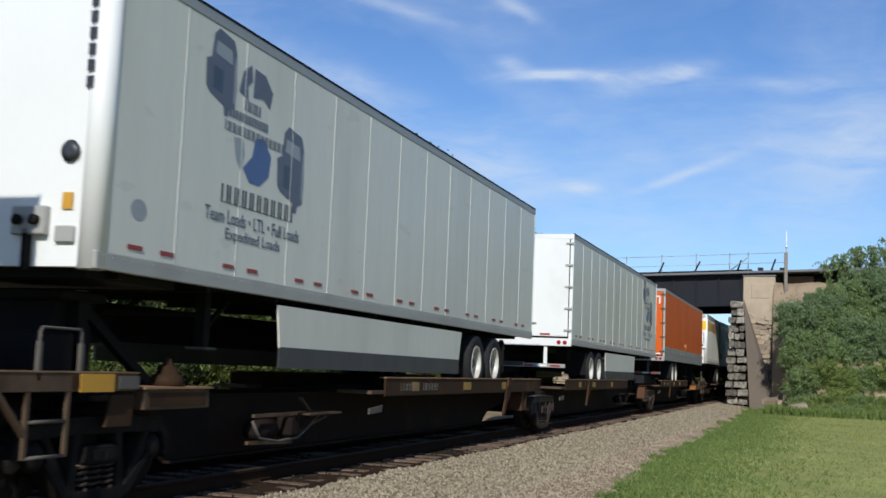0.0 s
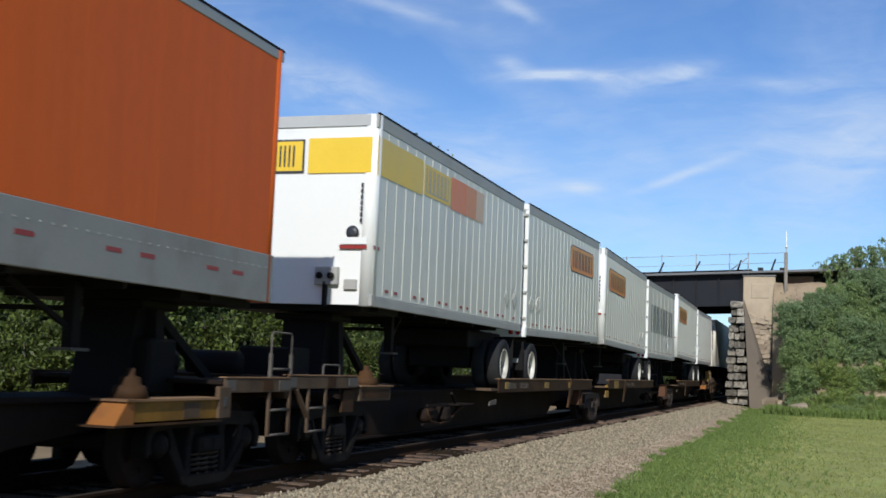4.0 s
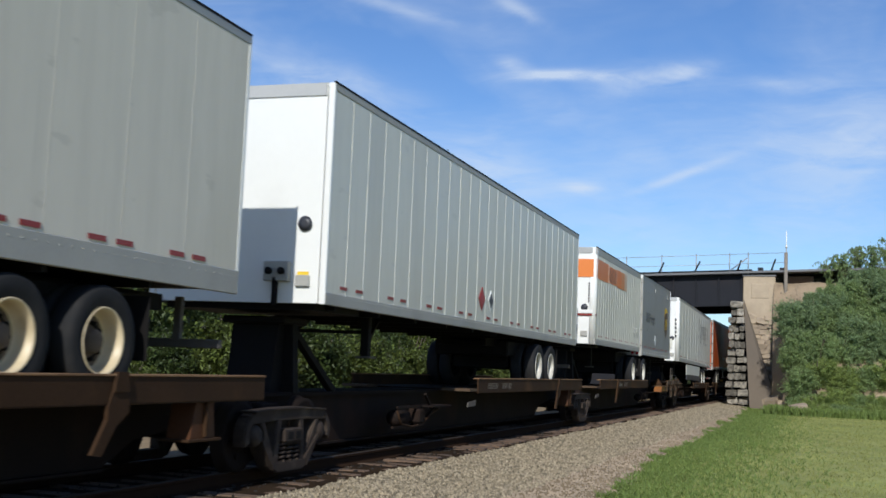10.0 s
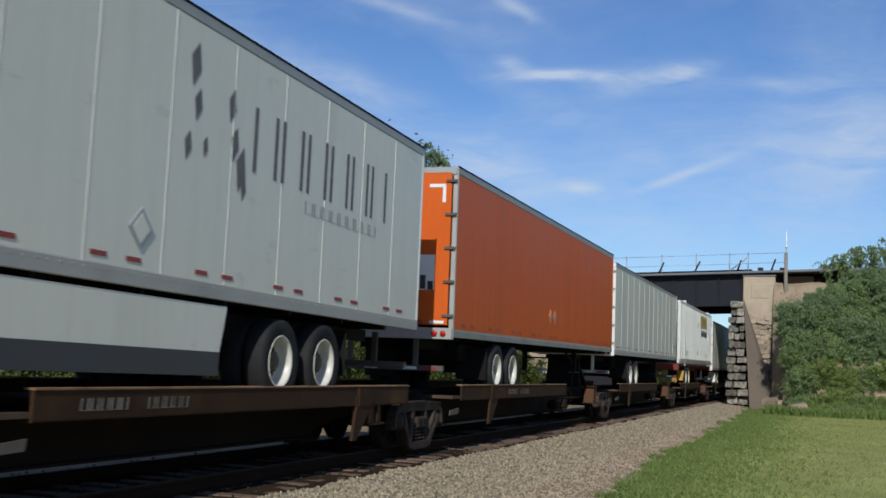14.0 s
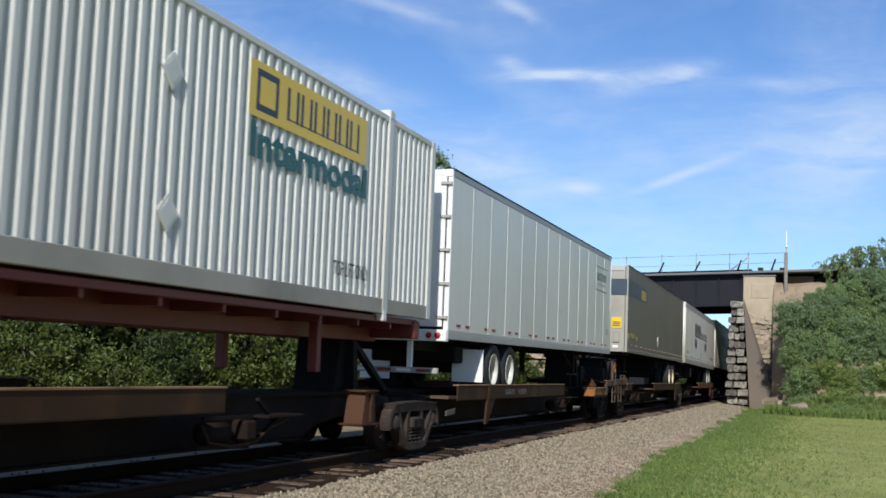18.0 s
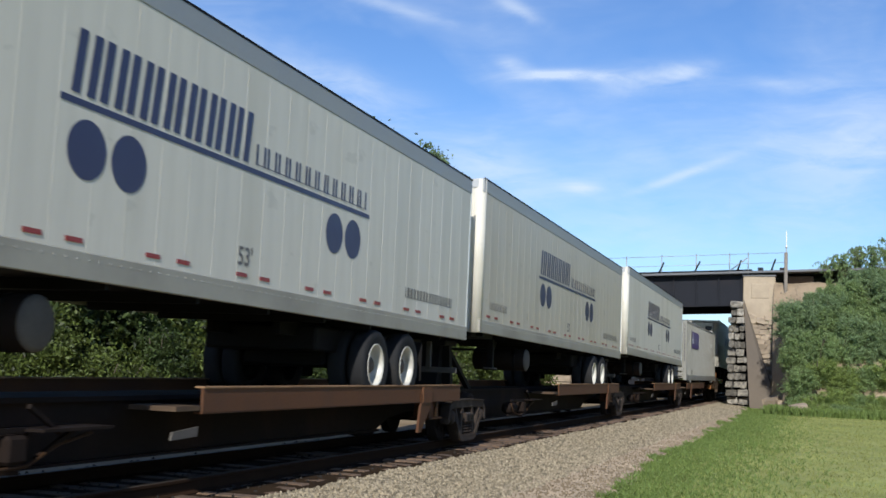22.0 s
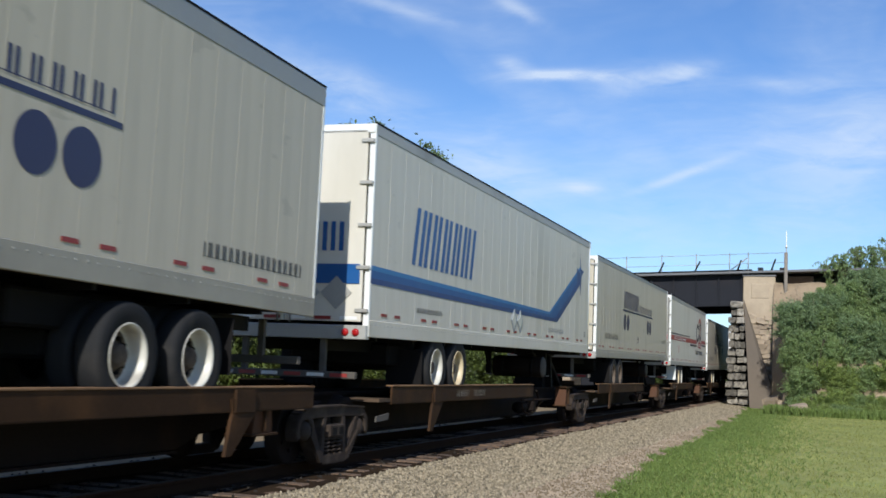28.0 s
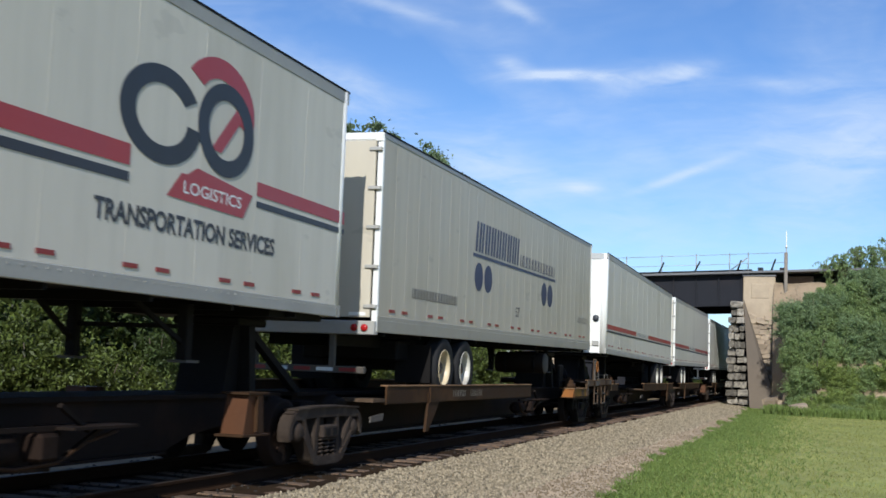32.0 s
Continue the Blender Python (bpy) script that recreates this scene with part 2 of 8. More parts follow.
GRIME = (0.16, 0.15, 0.13)
M = {
    "white": material("white trailer paint", (0.655, 0.64, 0.56), 0.38, 0, 0.07, 0.5, 9, 0.0015, (0.44, 0.42, 0.36), 0.3, (1, 1, 0.35), streak=0.08, spec=0.35, scuff=0.14),
    "cream": material("cream trailer paint", (0.640, 0.600, 0.515), 0.45, 0, 0.06, 0.6, 9, 0.0015, (0.43, 0.395, 0.30), 0.30, (1, 1, 0.3), streak=0.14, spec=0.3, scuff=0.17),
    "agedcream": material("yellowed cream trailer paint", (0.520, 0.470, 0.375), 0.45, 0, 0.07, 0.6, 9, 0.0015, (0.38, 0.335, 0.245), 0.35, (1, 1, 0.3), streak=0.2, spec=0.3, scuff=0.22),
    "bright": material("bright white paint", (0.77, 0.765, 0.73), 0.35, 0, 0.03, 0.8, 12, 0.001, (0.55, 0.54, 0.5), 0.15),
    "orange": material("faded orange trailer paint", (0.60, 0.112, 0.015), 0.5, 0, 0.10, 0.5, 10, 0.0015, (0.44, 0.095, 0.018), 0.3, (1, 1, 0.35), streak=0.12, spec=0.15),
    "dullalu": material("dull grey lower rail", (0.27, 0.265, 0.245), 0.6, 0.2, 0.14, 1.6, 30, 0.001, (0.16, 0.14, 0.12), 0.4),
    "plateyellow": material("yellow end plate paint", (0.52, 0.27, 0.025), 0.55, 0, 0.15, 3, 30, 0.001, (0.2, 0.1, 0.03), 0.4),
    "peeled": material("peeling dark grey paint", (0.13, 0.12, 0.12), 0.6, 0, 0.3, 4, 30),
    "fadednavy": material("faded navy picture", (0.105, 0.115, 0.150), 0.45, 0, 0.25, 5, 30),
    "alu": material("weathered aluminium rail", (0.38, 0.37, 0.34), 0.55, 0.2, 0.12, 1.6, 30, 0.001, (0.28, 0.27, 0.25), 0.35),
    "grey": material("grey trailer paint", (0.265, 0.27, 0.275), 0.45, 0, 0.10, 0.5, 9, 0.0015, (0.22, 0.22, 0.21), 0.35, (1, 1, 0.3), streak=0.35, scuff=0.4),
    "taupe": material("dull grey-brown trailer skin", (0.148, 0.128, 0.092), 0.5, 0.1, 0.10, 0.5, 9, 0.0015, (0.13, 0.12, 0.10), 0.3, (1, 1, 0.3), streak=0.25),
    "taupelight": material("grey-brown nose sheet", (0.36, 0.335, 0.28), 0.5, 0.2, 0.10, 0.8, 9, 0.0015, (0.2, 0.18, 0.15), 0.4, spec=0.3),
    "fadedblue": material("faded blue picture", (0.07, 0.12, 0.27), 0.45, 0, 0.2, 4, 30),
    "roof": material("grey roof sheet", (0.42, 0.42, 0.41), 0.55, 0.1, 0.1, 0.8, 20, 0.002, GRIME, 0.3),
    "toprail": material("dark top rail", (0.34, 0.34, 0.325), 0.5, 0.3, 0.12, 1.5, 30, 0.001),
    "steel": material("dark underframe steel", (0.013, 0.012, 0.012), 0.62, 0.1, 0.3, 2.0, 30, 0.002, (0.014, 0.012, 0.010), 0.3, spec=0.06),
    "rubber": material("worn tyre rubber", (0.020, 0.020, 0.021), 0.8, 0, 0.25, 4.0, 60, 0.002, (0.042, 0.038, 0.033), 0.35, spec=0.15),
    "rim": material("white painted wheel rim", (0.60, 0.57, 0.49), 0.4, 0, 0.05, 4, 40, 0.0005, (0.24, 0.20, 0.16), 0.5),
    "hubdirt": material("rusty dusty wheel centre", (0.13, 0.10, 0.075), 0.75, 0, 0.3, 6, 50, 0.001, (0.05, 0.035, 0.025), 0.5, spec=0.15),
    "rimcream": material("cream painted wheel rim", (0.60, 0.49, 0.31), 0.45, 0, 0.07, 4, 40, 0.0005, (0.35, 0.26, 0.15), 0.3),
    "seam": material("pale seam paint", (0.66, 0.65, 0.59), 0.4, 0, 0.05, 1.5, 30, 0.0005),
    "red": material("red reflective tape", (0.25, 0.028, 0.024), 0.4, 0, 0.08, 6, 60),
    "tape": material("white reflective tape", (0.75, 0.75, 0.72), 0.4, 0, 0.05, 6, 60),
    "lamp": material("red lamp lens", (0.36, 0.012, 0.012), 0.2, 0, 0.05, 6, 60),
    "black": material("black decal", (0.035, 0.037, 0.045), 0.45, 0, 0.1, 2, 30),
    "navy": material("navy blue decal", (0.027, 0.030, 0.080), 0.42, 0, 0.08, 2, 30),
    "charcoal": material("charcoal grey decal", (0.030, 0.034, 0.042), 0.5, 0, 0.12, 2, 30),
    "slate": material("slate blue-grey decal", (0.045, 0.062, 0.085), 0.42, 0, 0.08, 2, 30),
    "blue": material("blue decal", (0.012, 0.085, 0.27), 0.4, 0, 0.08, 2, 30),
    "deepblue": material("deep blue decal", (0.016, 0.045, 0.17), 0.4, 0, 0.08, 2, 30),
    "skyblue": material("bright blue decal", (0.03, 0.17, 0.40), 0.4, 0, 0.08, 2, 30),
    "purple": material("purple decal", (0.050, 0.030, 0.185), 0.4, 0, 0.06, 2, 30),
    "yellow": material("yellow decal", (0.74, 0.50, 0.035), 0.4, 0, 0.08, 2, 30),
    "amberdecal": material("amber-orange decal", (0.72, 0.33, 0.055), 0.42, 0, 0.10, 1.2, 30, 0.0, (0.60, 0.22, 0.06), 0.4),
    "orangedecal": material("orange decal", (0.68, 0.20, 0.04), 0.42, 0, 0.08, 1.5, 30),
    "deepamber": material("deeper orange sign paint", (0.70, 0.26, 0.05), 0.42, 0, 0.12, 1.5, 30),
    "faded": material("faded orange decal", (0.62, 0.25, 0.09), 0.45, 0, 0.10, 1.5, 30),
    "paleorange": material("washed-out orange decal", (0.62, 0.43, 0.29), 0.45, 0, 0.08, 1.5, 30),
    "green": material("dark green decal", (0.015, 0.095, 0.070), 0.4, 0, 0.08, 2, 30),
    "reddecal": material("red decal", (0.36, 0.045, 0.045), 0.4, 0, 0.08, 2, 30),
    "brown": material("brown shield decal", (0.075, 0.038, 0.020), 0.42, 0, 0.08, 2, 30),
    "greydecal": material("faded grey decal", (0.30, 0.32, 0.34), 0.5, 0, 0.12, 2, 30),
    "markpaint": material("worn pale stencil paint", (0.25, 0.22, 0.175), 0.7, 0, 0.3, 5, 40, 0.0005, (0.05, 0.035, 0.025), 0.6, spec=0.2),
    "rust": material("rusty brown carbody steel", (0.042, 0.023, 0.012), 0.72, 0.05, 0.40, 1.6, 25, 0.003, (0.115, 0.056, 0.022), 0.32, spec=0.10),
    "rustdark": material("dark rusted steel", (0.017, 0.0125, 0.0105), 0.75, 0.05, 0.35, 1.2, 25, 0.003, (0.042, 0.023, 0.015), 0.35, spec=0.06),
    # top edges: dust plus the sunlight on them, put into a paler colour
    "flange": material("dusty steel edge with sunlight in its colour", (0.25, 0.15, 0.08), 0.8, 0, 0.3, 2.0, 25, 0.002, (0.10, 0.052, 0.028), 0.6, spec=0.15),
    "plate": material("dusty grey steel plate", (0.11, 0.098, 0.085), 0.75, 0, 0.25, 2.0, 25, 0.002, (0.05, 0.042, 0.035), 0.4, spec=0.1),
    "rustorange": material("rust-orange carbody steel", (0.105, 0.046, 0.020), 0.72, 0.05, 0.28, 1.2, 25, 0.003, (0.07, 0.038, 0.025), 0.45, spec=0.25),
    "carorange": material("orange-rust car bracket", (0.082, 0.034, 0.015), 0.6, 0, 0.2, 2, 25, 0.002, (0.07, 0.035, 0.02), 0.55, spec=0.15),
    "endsteel": material("tan-brown scuffed end steel", (0.095, 0.064, 0.041), 0.75, 0, 0.35, 2.5, 25, 0.003, (0.040, 0.025, 0.017), 0.5, spec=0.12),
    "brightorange": material("faded orange paint", (0.235, 0.092, 0.024), 0.6, 0, 0.2, 3, 25, 0.002, (0.13, 0.06, 0.03), 0.45, spec=0.15),
    "boxyellow": material("rusty yellow bolster paint", (0.205, 0.105, 0.017), 0.6, 0, 0.3, 3, 30, 0.002, (0.06, 0.032, 0.016), 0.55, spec=0.15),
    # end trucks: grime and the end platform's shade, both in this black
    "blackiron": material("grimy black iron with platform shade", (0.011, 0.010, 0.009), 0.7, 0, 0.4, 4, 25, 0.004, (0.026, 0.020, 0.016), 0.35, spec=0.08),
    "caryellow": material("yellow car marker", (0.30, 0.175, 0.03), 0.5, 0, 0.12, 3, 25, 0.001, (0.11, 0.065, 0.03), 0.6),
    "truck": material("dusty cast steel truck", (0.040, 0.029, 0.022), 0.8, 0, 0.3, 5, 25, 0.004, (0.105, 0.079, 0.058), 0.40, spec=0.2),
    "rail": material("polished steel rail", (0.085, 0.065, 0.05), 0.5, 0.5, 0.1, 2, 40, 0.0, (0.05, 0.035, 0.025), 0.6, spec=0.2),
    "railweb": material("rusty rail web", (0.030, 0.017, 0.010), 0.9, 0.0, 0.25, 2, 40, 0.002, spec=0.04),
    "tie": material("weathered timber tie", (0.130, 0.082, 0.050), 0.85, 0, 0.30, 4, 50, 0.006, (0.05, 0.04, 0.035), 0.5, (4, 0.6, 4), per_object=0.5),
    "plateunit": material("refrigeration unit white plastic", (0.78, 0.78, 0.74), 0.4, 0, 0.04, 1.5, 20, 0.001, (0.45, 0.42, 0.37), 0.2),
    "chassisred": material("red chassis paint", (0.135, 0.020, 0.016), 0.5, 0, 0.2, 2, 25, 0.001, (0.12, 0.03, 0.02), 0.3),
    "container": material("pale grey-beige container paint", (0.275, 0.262, 0.225), 0.45, 0, 0.07, 0.7, 15, 0.0015, (0.24, 0.22, 0.18), 0.35, (1, 1, 0.3), streak=0.4),
    "boxcream": material("cream container paint", (0.60, 0.59, 0.54), 0.45, 0, 0.07, 0.7, 15, 0.0015, (0.42, 0.39, 0.32), 0.3, (1, 1, 0.3)),
}


# ---- building blocks ----
def part(name, mesh, mat, parent, loc=(0, 0, 0), rot=(0, 0, 0), label=""):
    """Links a mesh (or bmesh) as one object under a thing or a part."""
    if isinstance(mesh, bmesh.types.BMesh):
        me = bpy.data.meshes.new(name)
        mesh.to_mesh(me)
        mesh.free()
        mesh = me
    if mat is not None and not mesh.materials:
        mesh.materials.append(mat)
    ob = new(name, mesh)
    if parent is not None:
        ob.parent = parent
    ob.location, ob.rotation_euler = loc, [radians(a) for a in rot]
    return tagged(ob, label=label) if label else ob


def thing(name, m, label, category, group="", kind=""):
    ob = new(name)
    ob.matrix_basis = m
    ob.empty_display_size = 0.2
    return tagged(ob, label, category, group, kind)


def add_box(bm, x0, x1, y0, y1, z0, z1):
    v = [bm.verts.new(p) for p in ((x0, y0, z0), (x1, y0, z0), (x1, y1, z0), (x0, y1, z0),
                                   (x0, y0, z1), (x1, y0, z1), (x1, y1, z1), (x0, y1, z1))]
    for f in ((3, 2, 1, 0), (4, 5, 6, 7), (0, 1, 5, 4), (1, 2, 6, 5), (2, 3, 7, 6), (3, 0, 4, 7)):
        bm.faces.new([v[i] for i in f])
    return v


BOXES = {}


def block(sx, sy, sz, mat, bevel=0.0):
    """A box of that size about its centre, with chamfered edges; alike boxes share one mesh."""
    key = (round(sx, 3), round(sy, 3), round(sz, 3), mat, bevel)
    if key not in BOXES:
        bm = bmesh.new()
        add_box(bm, -sx / 2, sx / 2, -sy / 2, sy / 2, -sz / 2, sz / 2)
        if bevel:
            bmesh.ops.bevel(bm, geom=bm.edges[:], offset=bevel, segments=1, affect="EDGES")
        me = bpy.data.meshes.new("block")
        bm.to_mesh(me)
        bm.free()
        me.materials.append(M[mat])
        BOXES[key] = me
    return BOXES[key]


def lathe(profile, n=28, smooth=True, caps=True):
    """Turns (radius, x) pairs about the X axis."""
    bm = bmesh.new()
    rings = []
    for r, x in profile:
        rings.append([bm.verts.new((x, r * math.cos(2 * math.pi * k / n), r * math.sin(2 * math.pi * k / n))) for k in range(n)])
    for a, b in zip(rings, rings[1:]):
        for k in range(n):
            f = bm.faces.new((a[k], a[(k + 1) % n], b[(k + 1) % n], b[k]))
            f.smooth = smooth
    if caps:
        bm.faces.new(rings[0])
        bm.faces.new(rings[-1])
    bmesh.ops.recalc_face_normals(bm, faces=bm.faces[:])
    return bm


def mesh_of(bm, mat, name="mesh"):
    me = bpy.data.meshes.new(name)
    bm.to_mesh(me)
    bm.free()
    me.materials.append(mat)
    return me


def prism(points, x0, x1):
    """A plate: an outline of (y, z) points, from x0 to x1."""
    bm = bmesh.new()
    a = [bm.verts.new((x0, y, z)) for y, z in points]
    b = [bm.verts.new((x1, y, z)) for y, z in points]
    n = len(points)
    bm.faces.new(a[::-1])
    bm.faces.new(b)
    for k in range(n):
        bm.faces.new((a[k], a[(k + 1) % n], b[(k + 1) % n], b[k]))
    bmesh.ops.recalc_face_normals(bm, faces=bm.faces[:])
    return bm


def strut(p, q, w, h=None):
    """A square bar from p to q."""
    p, q = Vector(p), Vector(q)
    bm = bmesh.new()
    l = (q - p).length
    add_box(bm, -w / 2, w / 2, -(h or w) / 2, (h or w) / 2, 0, l)
    bm.transform(Matrix.Translation(p) @ (q - p).to_track_quat("Z", "Y").to_matrix().to_4x4())
    return bm


def tube(points, r, n=8):
    """A round pipe along points."""
    bm = bmesh.new()
    pts = [Vector(p) for p in points]
    rings = []
    for i, p in enumerate(pts):
        d = (pts[min(i + 1, len(pts) - 1)] - pts[max(i - 1, 0)]).normalized()
        a = d.orthogonal().normalized()
        b = d.cross(a)
        if i and (a - last).length > (a + last).length:
            a, b = -a, -b
        if i:
            a = (last - d * last.dot(d)).normalized()
            b = d.cross(a)
        last = a
        rings.append([bm.verts.new(p + (a * math.cos(2 * math.pi * k / n) + b * math.sin(2 * math.pi * k / n)) * r) for k in range(n)])
    for a, b in zip(rings, rings[1:]):
        for k in range(n):
            bm.faces.new((a[k], a[(k + 1) % n], b[(k + 1) % n], b[k])).smooth = True
    bm.faces.new(rings[0][::-1])
    bm.faces.new(rings[-1])
    return bm


HALF = 1.295            # half a trailer's width
SKIN = HALF + 0.003


def decal(outline, parent, mat, lift=0.0, label="", name="decal"):
    """A thin film on the near side: an outline of (y, z) points."""
    return part(name, prism(outline, SKIN + lift * 0.2, SKIN + lift * 0.2 + 0.001), M[mat], parent, label=label)


def rect(y0, y1, z0, z1):
    return ((y0, z0), (y1, z0), (y1, z1), (y0, z1))


def disc(y, z, ry, rz, n=28):
    return [(y + ry * math.cos(2 * math.pi * k / n), z + rz * math.sin(2 * math.pi * k / n)) for k in range(n)]


def ring_bm(y, z, ro_y, ro_z, ri_y, ri_z, x, n=32, a0=0.0, a1=2 * math.pi):
    bm = bmesh.new()
    k1 = n + 1
    o = [bm.verts.new((x, y + ro_y * math.cos(a0 + (a1 - a0) * k / n), z + ro_z * math.sin(a0 + (a1 - a0) * k / n))) for k in range(k1)]
    i = [bm.verts.new((x, y + ri_y * math.cos(a0 + (a1 - a0) * k / n), z + ri_z * math.sin(a0 + (a1 - a0) * k / n))) for k in range(k1)]
    for k in range(n):
        bm.faces.new((o[k], o[k + 1], i[k + 1], i[k]))
    r = bmesh.ops.extrude_face_region(bm, geom=bm.faces[:])
    for v in r["geom"]:
        if isinstance(v, bmesh.types.BMVert):
            v.co.x += 0.001
    bmesh.ops.recalc_face_normals(bm, faces=bm.faces[:])
    return bm


def bars(parent, y0, y1, z0, z1, count, mat, slant=0.0, weight=0.34, lift=0.0, label="", name="lettering"):
    """Plain upright bars of the size and colour of a line of writing; count letters, two bars each."""
    cell = (y1 - y0) / count
    x = SKIN + lift * 0.2 + 0.0016
    w = cell * 0.84
    t = w * weight
    lefts = [y0 + cell * (k + 0.08) + d for k in range(count) for d in (0.0, w - t)]
    if cell > 0.40:
        for c in lefts:
            bm = bmesh.new()
            s = slant * (z1 - z0)
            f = [bm.verts.new(p) for p in ((x, c, z0), (x, c + t, z0), (x, c + t + s, z1), (x, c + s, z1))]
            bm.faces.new(f)
            part(name, bm, M[mat], parent, label=label)
        return None
    bm = bmesh.new()
    m0, m1 = z0 + 0.02 * (z1 - z0), z0 + 0.06 * (z1 - z0)
    last = None
    for c in lefts:
        rows = [[bm.verts.new((x, y + slant * (z - z0), z)) for y in (c, c + t)] for z in (z0, m0, m1, z1)]
        for p, q in zip(rows, rows[1:]):
            bm.faces.new((p[0], p[1], q[1], q[0]))
        if last:
            bm.faces.new((last[1][1], rows[1][0], rows[2][0], last[2][1]))
        last = rows
    return part(name, bm, M[mat], parent, label=label)


def bars_down(parent, x, y, z0, z1, count, mat, w=0.14, face="front", label="", name="lettering"):
    """A column of plain blocks, the size of characters set one under another."""
    bm = bmesh.new()
    step = (z1 - z0) / count
    for k in range(count):
        zc = z0 + step * (k + 0.5)
        h = step * 0.36
        if face == "front":
            add_box(bm, x - w / 4, x + w / 4, y - 0.004, y, zc - h, zc + h)
        else:
            add_box(bm, x, x + 0.004, y - w / 4, y + w / 4, zc - h, zc + h)
    return part(name, bm, M[mat], parent, label=label)


def words(parent, body, y, z, height, mat, width=None, face="side", x=None, lift=0.0, label="", bold=0.012):
    """Readable words on the near side (or, face 'front', on the end wall)."""
    cu = bpy.data.curves.new("words", "FONT")
    cu.body, cu.size, cu.extrude, cu.resolution_u, cu.offset = body, 1.0, 0.0, 3, bold
    tmp = bpy.data.objects.new("words", cu)
    me = bpy.data.meshes.new_from_object(tmp)
    bpy.data.objects.remove(tmp)
    xs = [v.co.x for v in me.vertices]
    ys = [v.co.y for v in me.vertices]
    k = height / (max(ys) - min(ys))
    kw = width / (max(xs) - min(xs)) if width else k
    for v in me.vertices:
        a, b = (v.co.x - min(xs)) * kw, (v.co.y - min(ys)) * k
        v.co = (SKIN + 0.0018 + lift * 0.2, y + a, z + b) if face == "side" else (x + a, y - 0.005, z + b)
    me.materials.append(M[mat])
    return part("lettering", me, None, parent, label=label)


# ---- road wheels ----
TYRE = mesh_of(lathe([(0.30, -0.11), (0.37, -0.13), (0.46, -0.135), (0.495, -0.115), (0.508, -0.08), (0.508, 0.08),
                      (0.495, 0.115), (0.46, 0.135), (0.37, 0.13), (0.30, 0.11)], 36, True, False), M["rubber"], "tyre")


def rim_mesh(mat):
    me = mesh_of(lathe([(0.10, -0.12), (0.285, -0.12), (0.298, 0.10), (0.312, 0.120), (0.306, 0.128), (0.288, 0.118), (0.284, 0.02),
                          (0.278, -0.055), (0.255, -0.07), (0.20, -0.06), (0.14, -0.055), (0.115, -0.03), (0.11, 0.03), (0.09, 0.055), (0.03, 0.06)], 32), M[mat], "rim")
    me.materials.append(M["hubdirt"])
    for f in me.polygons:
        if max(math.hypot(me.vertices[v].co.y, me.vertices[v].co.z) for v in f.vertices) < 0.26:
            f.material_index = 1
    return me


RIMS = {"white": rim_mesh("rim"), "cream": rim_mesh("rimcream"), "grey": rim_mesh("alu"), "dark": rim_mesh("hubdirt")}


def nut_ring():
    """A flange with its ring of nuts, one turned part."""
    bm = lathe([(0.155, -0.054), (0.19, -0.054), (0.19, -0.050), (0.155, -0.050)], 24, False, False)
    for k in range(10):
        a = 2 * math.pi * k / 10
        y, z = 0.17 * math.cos(a), 0.17 * math.sin(a)
        add_box(bm, -0.044, -0.012, y - 0.016, y + 0.016, z - 0.016, z + 0.016)
    return mesh_of(bm, M["steel"], "nuts")


NUTS = nut_ring()


def road_wheel(parent, y, z, side, rim="white", nuts=True):
    """A twin wheel at one end of an axle; side is +1 near the camera, -1 behind."""
    w = part("wheel", TYRE, None, parent, (side * 1.15, y, z), (0, 0, 0 if side > 0 else 180))
    if side > 0:
        part("rim", RIMS[rim], None, w)
    part("tyre", TYRE, None, w, (-0.31, 0, 0))
    if nuts and side > 0:
        part("nut_ring", NUTS, None, w)
    return w


# ---- trailers ----
def raise_at(y, L, nose_near, lift):
    return lift * (1 - y / L) if nose_near else lift * y / L


TANK_Y = 4.55            # fuel tank, from the nose


